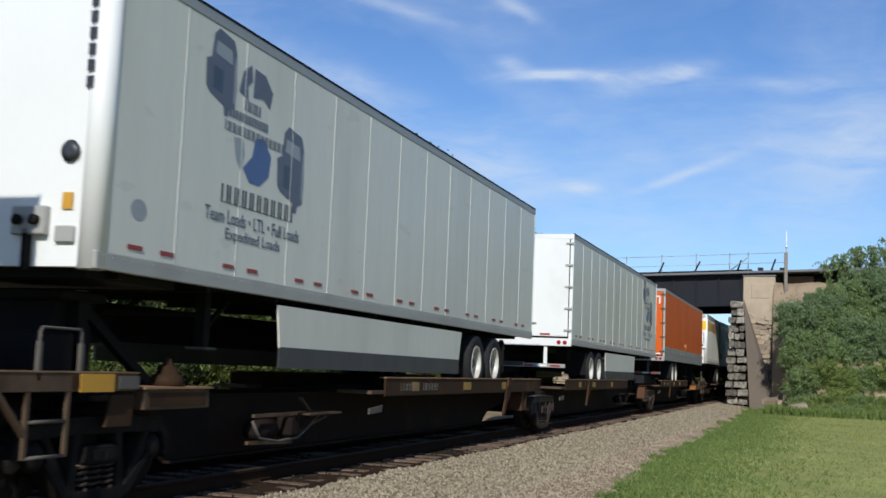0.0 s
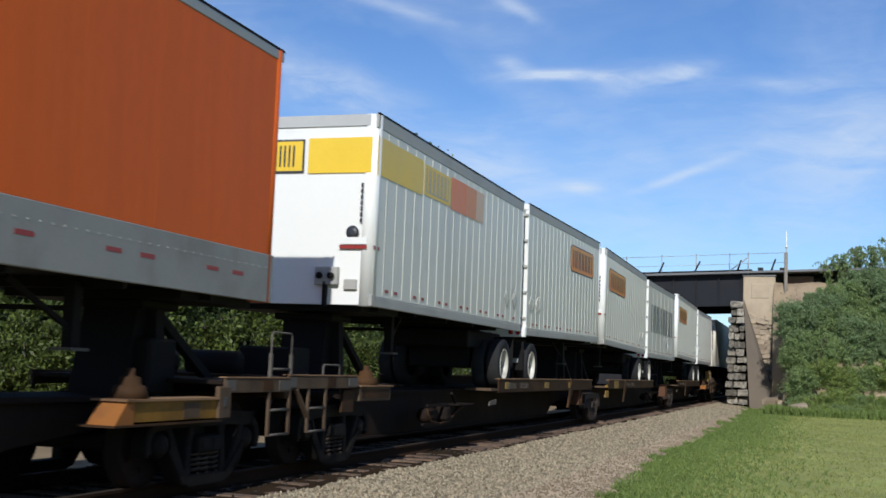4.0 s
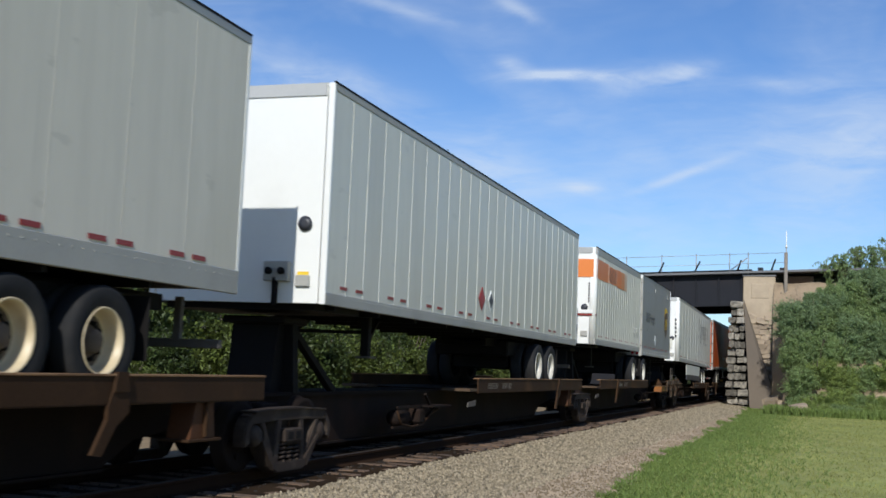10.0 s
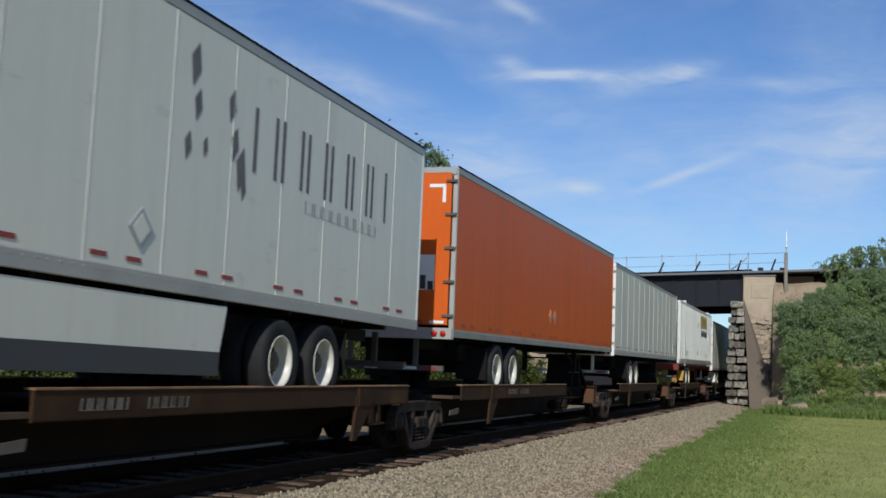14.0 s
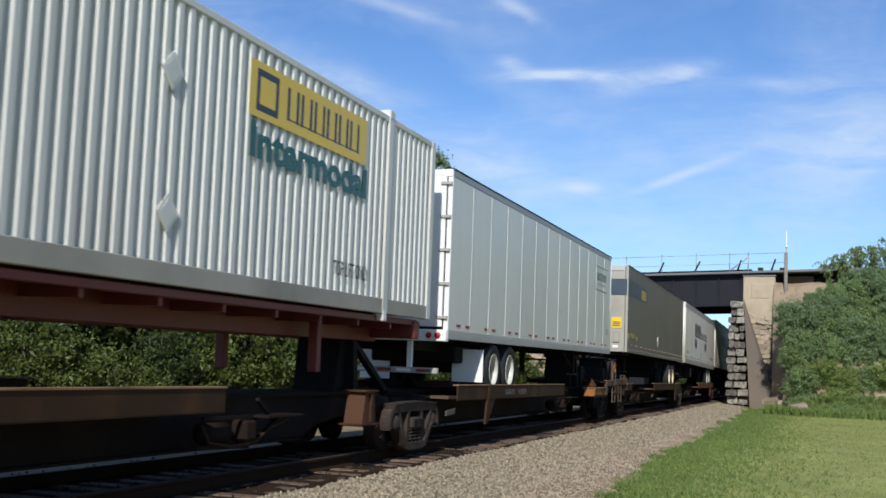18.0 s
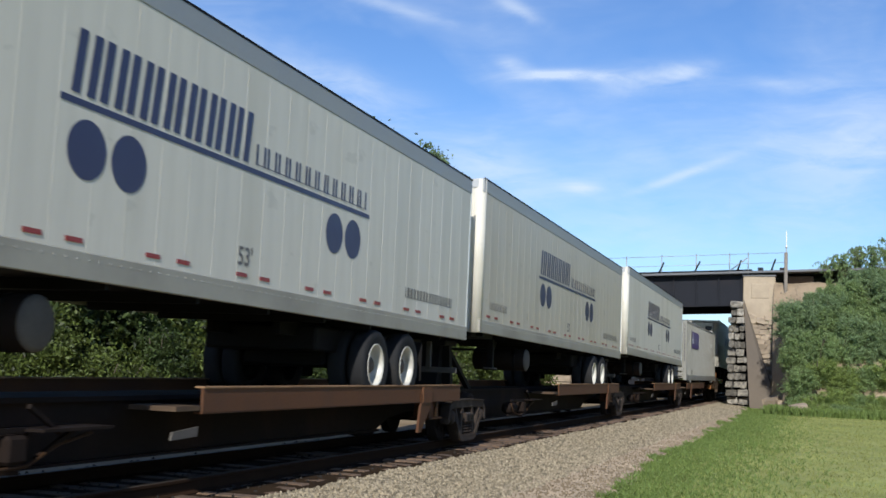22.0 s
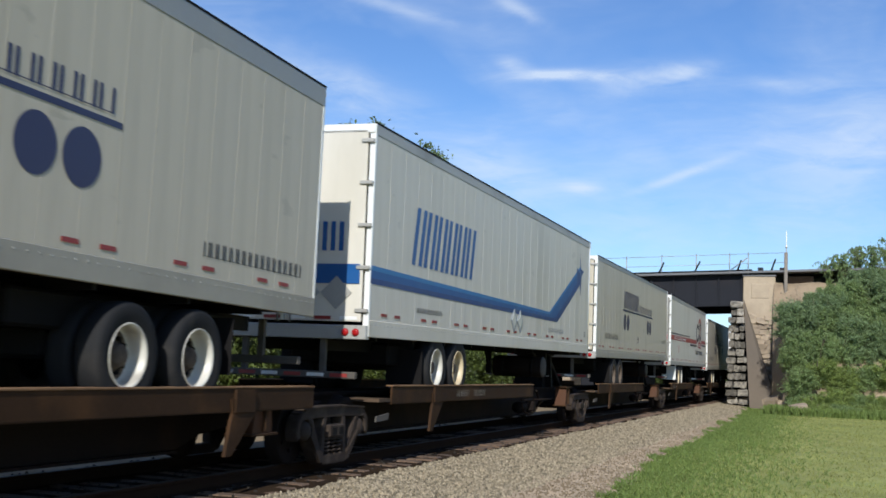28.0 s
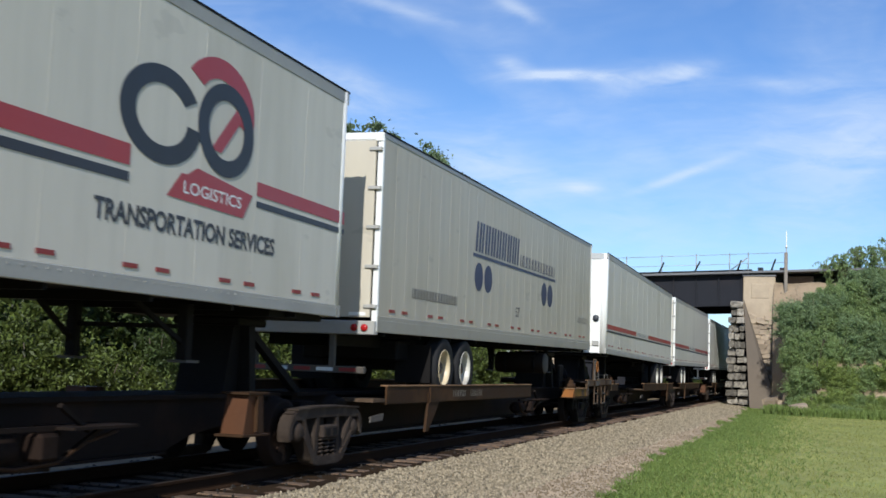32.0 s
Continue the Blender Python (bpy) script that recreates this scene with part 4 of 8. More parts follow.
def stripe_pup(u, mat, label, deck=A_DECK):
    t, at = pup(u, True, deck, label, zb=2.52, zt=5.30, front="bright")
    decal(rect(0.02, 2.0, at(0, 4.42), at(0, 4.98)), t, mat, 0.02, "painted stripe")
    decal(rect(2.05, 3.45, at(0, 4.45), at(0, 4.95)), t, mat, 0.02)
    bars(t, 2.15, 3.35, at(0, 4.50), at(0, 4.90), 6, "greydecal" if mat != "orangedecal" else "black", 0, 0.2, 0.024)
    decal(rect(3.5, 4.4, at(0, 4.42), at(0, 4.98)), t, "orangedecal", 0.02, "fading painted stripe")
    decal(rect(4.42, 5.0, at(0, 4.42), at(0, 4.98)), t, "faded", 0.02, "fading painted stripe")
    decal(rect(5.02, 5.5, at(0, 4.42), at(0, 4.98)), t, "paleorange", 0.02, "faintly tinted end of a painted stripe")
    part("stripe", block(1.0, 0.006, 0.52, mat), None, t, (0.72, -0.012, at(0, 4.70)))
    part("sign_panel", block(0.95, 0.006, 0.50, "black"), None, t, (-0.32, -0.012, at(0, 4.70)))
    part("sign_panel", block(0.89, 0.008, 0.44, mat), None, t, (-0.32, -0.013, at(0, 4.70)))
    bm = bmesh.new()
    for k in range(10):
        add_box(bm, -0.68 + 0.072 * k, -0.65 + 0.072 * k, -0.020, -0.016, at(0, 4.54), at(0, 4.86))
    part("lettering", bm, M["black"], t)
    bars_down(t, 1.10, -0.02, at(0, 3.7), at(0, 4.3), 7, "black", 0.07)
    warning_band(t, at, 3.42)
    for k in range(2):
        diamond(t, at, 7.4 + 0.6 * k, 3.15, 0.2, "alu", "white")
    return t, at


stripe_pup(67.08, "yellow", "white short trailer with yellow stripe on its nose")


def hoops(t, at, y):
    for k in range(2):
        yy = y + 0.62 * k
        diamond(t, at, yy, 3.16, 0.19, "white")
        for s in (-1, 1):
            part("clip", strut((SKIN + 0.012, yy + s * 0.11, at(0, 3.28)), (SKIN + 0.012, yy + s * 0.17, at(0, 3.16)), 0.018), M["alu"], t)
            part("clip", strut((SKIN + 0.012, yy + s * 0.11, at(0, 3.04)), (SKIN + 0.012, yy + s * 0.17, at(0, 3.16)), 0.018), M["alu"], t)


t, at = pup(76.2, False, A_DECK, "white ribbed short trailer with amber sign panel, doors leading", zb=2.46, zt=5.34, lift=0.12)
logo_sign(t, at, 4.5)
hoops(t, at, 0.4)
t, at = pup(85.69, True, A_DECK, "white ribbed short trailer with amber sign panel, nose leading", zb=2.47, zt=5.34, lift=0.10, front="bright")
logo_sign(t, at, 0.66)
hoops(t, at, 7.3)
bars_down(t, 1.14, -0.02, at(0, 3.82), at(0, 4.62), 7, "black", 0.07)
warning_band(t, at, 3.52)
t, at = pup(94.95, False, A_DECK, "white plate short trailer with bold slate lettering, doors leading", zb=2.38, zt=5.27, L=8.35, style="plate", posts=1.22)
bars(t, 0.78, 7.35, at(0, 3.36), at(0, 4.42), 7, "slate", 0.0, 0.30, 0.006, "bold slate lettering shown as bars")
diamond(t, at, 5.5, 3.03, 0.22, "greydecal")
diamond(t, at, 6.15, 2.88, 0.22, "alu", "white")
part("sign_panel", block(1.3, 0.006, 0.3, "tape"), None, t, (0.35, -0.04, at(0, 4.85)))
t, at = pup(104.45, True, A_DECK, "white ribbed short trailer with amber sign panel, nose leading", zb=2.47, zt=5.34, lift=0.10, front="bright")
logo_sign(t, at, 0.58)
hoops(t, at, 7.3)
bars_down(t, 1.14, -0.02, at(0, 3.82), at(0, 4.62), 7, "black", 0.07)
warning_band(t, at, 3.52)
t, at = pup(113.80, False, A_DECK, "plain white ribbed short trailer, doors leading", zb=2.44, zt=5.27, L=8.0, posts=0.36)
hoops(t, at, 0.3)

# reefer with cooling unit
t, at = dry_van(124.86, True, A_DECK, "aged cream refrigerated trailer with cooling unit on its nose", L=16.5, zb=2.40, zt=5.29, skin="cream", front="cream",
                reefer=True, tank=True, wheels=(12.9, 14.15), railh=0.26, toph=0.10, posts=1.1, tape=False, rim="cream", lift=0.03)
for k in range(12):
    for dy in (0.0, 0.42):
        part("reflector", block(0.006, 0.26, 0.05, "red"), None, t, (SKIN + 0.004, 0.7 + 1.32 * k + dy, at(0, 2.74)))
bars_down(t, 1.12, -0.02, at(0, 3.42), at(0, 4.95), 10, "black", 0.12)
words(t, "CAUTION", 0, at(0, 3.33), 0.07, "greydecal", 0.36, "front", 0.90)
words(t, "HIGH TRLR", 0, at(0, 3.22), 0.07, "greydecal", 0.36, "front", 0.90)
words(t, "13'6\"", 0, at(0, 3.10), 0.09, "black", 0.30, "front", 0.92)
words(t, "53'", 1.05, at(0, 2.84), 0.17, "black")
part("side_door", block(0.008, 1.25, 1.72, "cream", 0.003), None, t, (SKIN - 0.001, 4.55, at(0, 3.64)))
diamond(t, at, 7.2, 2.98, 0.2, "greydecal", "cream")
part("sticker", block(0.006, 0.12, 0.3, "black"), None, t, (SKIN + 0.004, 2.05, at(0, 2.95)))

# white trailer with bright posts
t, at = dry_van(143.67, True, A_DECK, "clean white trailer with many bright vertical seams", lift=0.04, posts=0.62, zt=5.32, front="bright",
                wheels=(12.1, 13.35), round_nose=False, toprail="alu", toph=0.10)
diamond(t, at, 7.18, 3.03, 0.22, "red", "reddecal")
diamond(t, at, 7.8, 3.03, 0.20, "tape", "black")
part("sticker", block(0.16, 0.006, 0.12, "yellow"), None, t, (0.98, -0.012, 1.46))

stripe_pup(162.45, "orangedecal", "white short trailer with orange stripe round its nose")

# grey short trailer with shield
t, at = pup(171.65, False, A_DECK, "grey short trailer with brown and gold shield, doors leading", zb=2.43, zt=5.33, L=8.25, skin="grey", style="plate",
            posts=8.2, rail="alu", railh=0.22, toprail="grey", toph=0.06)
bars(t, 0.93, 1.85, at(0, 3.68), at(0, 4.02), 3, "slate", 0, 0.24, 0.004)
words(t, "Freight", 2.0, at(0, 3.60), 0.42, "slate", 1.42)
shield = [(6.24, 4.40), (6.24, 3.85), (6.34, 3.55), (6.5, 3.38), (6.73, 3.27), (6.96, 3.38), (7.12, 3.55), (7.22, 3.85), (7.22, 4.40), (6.95, 4.50), (6.73, 4.53), (6.5, 4.50)]
decal([(p, at(0, q)) for p, q in shield], t, "brown", 0.0, "brown and gold shield")
decal([(p, at(0, q)) for p, q in ((6.25, 4.16), (6.25, 4.40), (6.5, 4.50), (6.73, 4.53), (6.95, 4.50), (7.21, 4.40), (7.21, 4.34), (6.9, 4.33), (6.55, 4.28))], t, "yellow", 0.004)
bars(t, 6.36, 7.12, at(0, 3.62), at(0, 4.05), 3, "yellow", 0, 0.28, 0.004)
diamond(t, at, 3.5, 3.05, 0.2, "tape")
for k in range(11):
    part("reflector", block(0.006, 0.2, 0.05, "tape"), None, t, (SKIN + 0.006, 0.55 + 0.7 * k, at(0, 2.52)))
for yy in (3.4, 7.2):
    part("vent", block(0.02, 0.22, 0.14, "alu", 0.004), None, t, (SKIN + 0.005, yy, at(0, 4.98)))

# white trailer with grey serif lettering and skirts
t, at = dry_van(183.23, True, B_DECK, "white plate trailer with peeling grey lettering and side skirts", lift=0.14, zb=2.26, zt=5.18, front="bright",
                wheels=(11.45, 12.7), skirt=(3.6, 9.95, 1.02, 0.52), posts=1.23)
bars(t, 10.35, 14.6, at(0, 3.88), at(0, 4.62), 6, "peeled", 0, 0.13, 0.006, "peeling grey lettering shown as bars")
bars(t, 11.8, 14.2, at(0, 3.62), at(0, 3.78), 9, "greydecal", 0, 0.12, 0.006)
for k, (py, pz, s) in enumerate(((9.05, 4.75, 0.24), (9.15, 4.35, 0.18), (9.85, 4.5, 0.2), (9.95, 4.1, 0.2), (10.1, 3.85, 0.26), (9.0, 3.9, 0.16), (9.35, 3.95, 0.12), (10.2, 3.65, 0.14))):
    decal([(py, at(0, pz - s)), (py + s * 0.6, at(0, pz - s * 0.2)), (py + s * 0.35, at(0, pz + s)), (py - s * 0.25, at(0, pz + 0.3 * s))], t, "peeled", 0.004, "peeling grey decal")
bars_down(t, 1.14, -0.02, at(0, 3.45), at(0, 4.38), 5, "black", 0.16)
bm = bmesh.new()
for k in range(8):
    add_box(bm, -0.62 + 0.075 * k, -0.59 + 0.075 * k, -0.016, -0.012, at(0, 4.38), at(0, 4.54))
part("lettering", bm, M["black"], t)
diamond(t, at, 8.3, 2.95, 0.2, "greydecal", "white")
emblem_oval(t, at, 0.55, 3.05)
part("document_box", block(0.24, 0.05, 0.42, "white", 0.01), None, t, (0.88, -0.02, at(0, 3.2)))

orange_van(201.28, B_DECK, 0.14, 0.14, 2.22, 5.22, "faded orange trailer with rusty lower rail, rear doors leading")

t, at = dry_van(217.9, False, B_DECK, "plain white plate trailer, rear doors leading", lift=0.12, zb=2.30, zt=5.17, L=16.4, wheels=(3.55, 4.8), posts=1.26)
words(t, "53'", 15.75, at(0, 2.9) - 0.12, 0.2, "black")
part("sticker", block(0.006, 0.05, 0.5, "greydecal"), None, t, (SKIN + 0.004, 13.6, at(0, 3.4) - 0.08))


def corrugated(L, h, mat, pitch, depth, name="side_wall"):
    """A folded sheet wall, outer face at x = 0."""
    bm = bmesh.new()
    n = int(L / pitch)
    p = L / n
    prof = []
    for k in range(n):
        y = k * p
        prof += [(0, y), (0, y + p * 0.42), (-depth, y + p * 0.54), (-depth, y + p * 0.88)]
    prof.append((0, L))
    for (xa, ya), (xb, yb) in zip(prof, prof[1:]):
        v = [bm.verts.new(c) for c in ((xa, ya, 0), (xb, yb, 0), (xb, yb, h), (xa, ya, h))]
        bm.faces.new(v)
    bmesh.ops.remove_doubles(bm, verts=bm.verts[:], dist=1e-4)
    bmesh.ops.recalc_face_normals(bm, faces=bm.faces[:])
    r = bmesh.ops.extrude_face_region(bm, geom=bm.faces[:])
    for v in r["geom"]:
        if isinstance(v, bmesh.types.BMVert):
            v.co.x -= 0.02
    bmesh.ops.recalc_face_normals(bm, faces=bm.faces[:])
    return mesh_of(bm, M[mat], name)


def container(u, base, label, mat, L=16.15, h=2.896, railb=0.22, angle=0.0):
    """A 53-foot corrugated container; z = 0 is its underside."""
    t = thing("shipping_container", pose(XC, u, base, angle), label, "container", "containers on the train")
    MOVING.append(t)
    wall = corrugated(L - 0.3, h - railb - 0.09, mat, 0.215, 0.06)
    part("side_wall", wall, None, t, (HALF - 0.008, 0.15, railb))
    part("side_wall", wall, None, t, (-HALF + 0.008, L - 0.15, railb), (0, 0, 180))
    for s in (1, -1):
        part("bottom_rail", block(0.07, L, railb, "taupelight" if mat == "boxcream" else mat, 0.01), None, t, (s * (HALF - 0.03), L / 2, railb / 2))
        part("top_rail", block(0.06, L, 0.09, mat, 0.01), None, t, (s * (HALF - 0.03), L / 2, h - 0.045))
        for y in (0.09, L - 0.09):
            part("corner_post", block(0.16, 0.18, h, mat, 0.012), None, t, (s * (HALF - 0.07), y, h / 2))
        for y in (2.05, L - 2.05):
            part("lift_post", block(0.05, 0.20, h, mat, 0.01), None, t, (s * (HALF - 0.012), y, h / 2))
            part("corner_casting", block(0.18, 0.20, 0.13, mat, 0.012), None, t, (s * (HALF - 0.07), y, h + 0.03))
            part("corner_casting", block(0.18, 0.14, 0.16, mat, 0.012), None, t, (s * (HALF - 0.07), y, -0.03))
    part("roof", block(2 * HALF - 0.08, L - 0.1, 0.04, "roof"), None, t, (0, L / 2, h - 0.05))
    part("floor", block(2 * HALF - 0.1, L - 0.1, 0.10, "steel"), None, t, (0, L / 2, 0.10))
    part("end_wall", block(2 * HALF - 0.2, 0.05, h - 0.2, mat), None, t, (0, L - 0.05, h / 2))
    return t


# red chassis under the first container
c = container(235.95, 2.32, "cream ribbed container with yellow panel and green lettering", "boxcream", h=2.92, angle=0.5)
t = c
for s in (1, -1):
    d = part("door", block(1.08, 0.05, 2.6, "boxcream", 0.008), None, c, (s * 0.55, 0.02, 1.47))
    for k in range(5):
        part("door_rib", block(1.0, 0.05, 0.16, "boxcream", 0.02), None, d, (0, -0.03, -1.0 + 0.5 * k))
    for k in range(4):
        part("hinge", block(0.16, 0.06, 0.06, "alu", 0.008), None, d, (s * 0.56, -0.02, -1.05 + 0.7 * k))
    part("lock_rod", tube([(-s * 0.3, -0.06, -1.3), (-s * 0.3, -0.06, 1.3)], 0.018), M["alu"], d)
part("sign_panel", block(0.95, 0.012, 0.42, "yellow"), None, c, (0.25, -0.075, 2.48))
bm = bmesh.new()
for k in range(5):
    add_box(bm, -0.18 + 0.13 * k, -0.13 + 0.13 * k, -0.09, -0.083, 2.38, 2.58)
part("lettering", bm, M["black"], c)
part("warning_plate", block(0.34, 0.012, 0.45, "yellow"), None, c, (0.70, -0.075, 1.22))
words(c, "CAUTION", 0, 1.36, 0.06, "black", 0.28, "front", 0.56, label="caution wording").location.y = -0.08
bars_down(c, 0.75, -0.07, 1.7, 2.0, 2, "black", 0.3)
decal(rect(9.68, 13.15, 2.02, 2.66), c, "yellow", 0.0, "yellow sign panel", "sign_panel")
bars(c, 10.6, 12.9, 2.14, 2.54, 6, "black", 0, 0.22, 0.004)
decal(rect(9.85, 10.4, 2.1, 2.58), c, "black", 0.003)
decal(rect(9.93, 10.32, 2.18, 2.5), c, "yellow", 0.005)
words(c, "Intermodal", 9.75, 1.55, 0.42, "green", 3.45, bold=0.035)
words(c, "TOP LIFT ONLY", 2.3, 0.42, 0.2, "black", 1.2)
words(c, "TOP LIFT ONLY", 12.2, 0.42, 0.2, "black", 1.2)
for yy, zz in ((8.1, 2.1), (8.15, 0.7)):
    diamond(c, lambda a, b: b, yy, zz, 0.2, "white", "boxcream")

ch = thing("container_chassis", pose(XC, 235.75, B_DECK, 0.5), "red steel container chassis with twin axles under the container", "chassis")
MOVING.append(ch)
for s in (1, -1):
    part("main_beam", block(0.14, 15.9, 0.34, "chassisred", 0.01), None, ch, (s * 0.42, 8.1, 0.92))
    part("side_rail", block(0.06, 15.8, 0.09, "chassisred", 0.01), None, ch, (s * 1.18, 8.1, 1.07))
    part("landing_leg", block(0.14, 0.14, 0.7, "chassisred", 0.01), None, ch, (s * 0.72, 13.2, 0.62))
    part("mud_flap", block(0.40, 0.012, 0.36, "caryellow"), None, ch, (s * 0.92, 0.5, 0.40))
    part("flap_hanger", block(0.42, 0.03, 0.30, "steel"), None, ch, (s * 0.92, 0.52, 0.72))
    part("fender", prism(((1.85, 0.33), (2.05, 0.33), (2.45, 0.72), (2.20, 0.80)), s * 1.0 - 0.25, s * 1.0 + 0.25), M["plateyellow"], ch)
    part("tail_lamp", block(0.2, 0.05, 0.10, "lamp"), None, ch, (s * 0.95, -0.02, 0.95))
part("rear_bolster", block(2.5, 0.3, 0.3, "chassisred", 0.02), None, ch, (0, 0.2, 0.95))
part("front_bolster", block(2.5, 0.25, 0.28, "chassisred", 0.02), None, ch, (0, 15.9, 0.95))
part("rear_guard", block(2.3, 0.1, 0.12, "chassisred", 0.01), None, ch, (0, 0.05, 0.52))
for k in range(4):
    part("reflector", block(0.26, 0.008, 0.06, "tape" if k % 2 else "red"), None, ch, (-0.8 + 0.55 * k, -0.005, 0.52))
for k in range(12):
    part("crossmember", block(2.3, 0.07, 0.12, "chassisred"), None, ch, (0, 0.9 + 1.28 * k, 1.0))
for i, wy in enumerate((3.05, 4.3)):
    for s in (1, -1):
        road_wheel(ch, wy, 0.49, s, "white" if i == 0 else "cream")
    part("axle", tube([(-1.0, wy, 0.49), (1.0, wy, 0.49)], 0.07), M["steel"], ch)

# white leasing trailer
t, at = dry_van(253.1, False, B_DECK, "white plate trailer with a thin boxed lessor panel, doors leading", lift=0.12, zb=2.18, zt=5.13,
                wheels=(3.1, 4.33), posts=1.28, flap="bright")
bars(t, 13.75, 15.2, at(0, 4.28), at(0, 4.5), 7, "green", 0.1, 0.26, 0.008, "dark green lettering shown as bars")
words(t, "TRAILER LEASING", 14.0, at(0, 4.14), 0.07, "greydecal", 1.1)
words(t, "53'", 15.4, at(0, 2.75), 0.16, "black")
for y0, y1, z0, z1 in ((13.6, 15.36, 4.66, 4.68), (13.6, 15.36, 3.98, 4.0)):
    decal(rect(y0, y1, at(0, z0), at(0, z1)), t, "green", 0.008)
part("number_panel", block(0.5, 0.01, 0.28, "tape"), None, t, (0.85, -0.035, at(0, 4.7)))

# grey-brown trailer with slate band
t, at = dry_van(272.5, True, B_DECK, "dull grey-brown trailer with slate band and gold lettering", L=16.5, lift=0.06, zb=2.38, zt=5.28, skin="taupe", front="taupelight",
                style="plate", posts=16.4, round_nose=False, rail="taupe", railh=0.12, toprail="taupe", toph=0.06, wheels=(11.8, 13.02), rim="cream")
decal(rect(0.0, 4.35, at(0, 4.36), at(0, 4.88)), t, "slate", 0.002, "slate blue band")
part("band", block(2.52, 0.008, 0.54, "slate"), None, t, (0, -0.012, at(0, 4.62)))
bars(t, 3.0, 4.15, at(0, 4.42), at(0, 4.76), 3, "yellow", 0.25, 0.32, 0.006)
bm = bmesh.new()
for k in range(3):
    for d in (0.0, 0.21):
        f = [bm.verts.new((-0.55 + 0.42 * k + d + q, -0.018, at(0, z))) for q, z in ((0.0, 4.44), (0.13, 4.44), (0.19, 4.80), (0.06, 4.80))]
        bm.faces.new(f)
part("lettering", bm, M["yellow"], t, label="bold gold lettering shown as slanted bars")
part("registration_strip", block(1.02, 0.006, 0.17, "yellow"), None, t, (0.05, -0.008, at(0, 3.93)))
bm = bmesh.new()
for k in range(11):
    add_box(bm, -0.41 + 0.085 * k, -0.365 + 0.085 * k, -0.014, -0.012, at(0, 3.87), at(0, 3.99))
part("lettering", bm, M["black"], t)
bars(t, 0.4, 1.6, at(0, 2.96), at(0, 3.1), 10, "yellow", 0, 0.25)
part("sticker", block(0.004, 0.14, 0.15, "tape"), None, t, (SKIN + 0.002, 0.22, at(0, 2.98)))
words(t, "53", 0.16, at(0, 2.94), 0.09, "black", lift=0.02)
part("sticker", block(0.004, 0.13, 0.15, "yellow"), None, t, (SKIN + 0.002, 2.15, at(0, 2.96)))
bm = bmesh.new()
for k in range(3):
    add_box(bm, 0.80, 1.06, -0.020, -0.018, at(0, 3.30) + 0.06 * k, at(0, 3.33) + 0.06 * k)
part("lettering", bm, M["black"], t)
part("caution_plate", block(0.34, 0.008, 0.36, "yellow"), None, t, (0.93, -0.012, at(0, 3.42)))
words(t, "CAUTION", 0, at(0, 3.52), 0.05, "black", 0.28, "front", 0.79)
part("hatch", block(0.40, 0.03, 0.62, "alu", 0.01), None, t, (0.52, -0.012, at(0, 2.98)))
part("hatch_recess", block(0.32, 0.012, 0.50, "black"), None, t, (0.52, -0.030, at(0, 2.97)))
part("air_coupling", block(0.07, 0.05, 0.10, "reddecal", 0.01), None, t, (0.58, -0.055, at(0, 2.90)), label="red air coupling")
part("air_coupling", block(0.07, 0.05, 0.10, "blue", 0.01), None, t, (0.45, -0.055, at(0, 2.98)), label="blue air coupling")
part("notice", block(0.22, 0.006, 0.16, "tape"), None, t, (0.52, -0.010, at(0, 3.42)))
part("hatch", block(0.22, 0.03, 0.36, "taupelight", 0.02), None, t, (0.93, -0.02, at(0, 2.94)))
part("notice", block(0.18, 0.006, 0.09, "tape"), None, t, (0.90, -0.010, at(0, 2.62)))
for k in range(14):
    for dy in (0.0, 0.24):
        part("reflector", block(0.006, 0.11, 0.04, "tape" if dy else "greydecal"), None, t, (SKIN + 0.002, 0.7 + 1.15 * k + dy, at(0, 2.70)))
diamond(t, at, 7.65, 3.08, 0.21, "tape")


def circles(t, at, y, z, dy):
    for yy in (y, y + dy):
        decal(disc(yy, at(0, z), dy * 0.44, 0.265), t, "navy", 0.006, "navy disc", "disc")


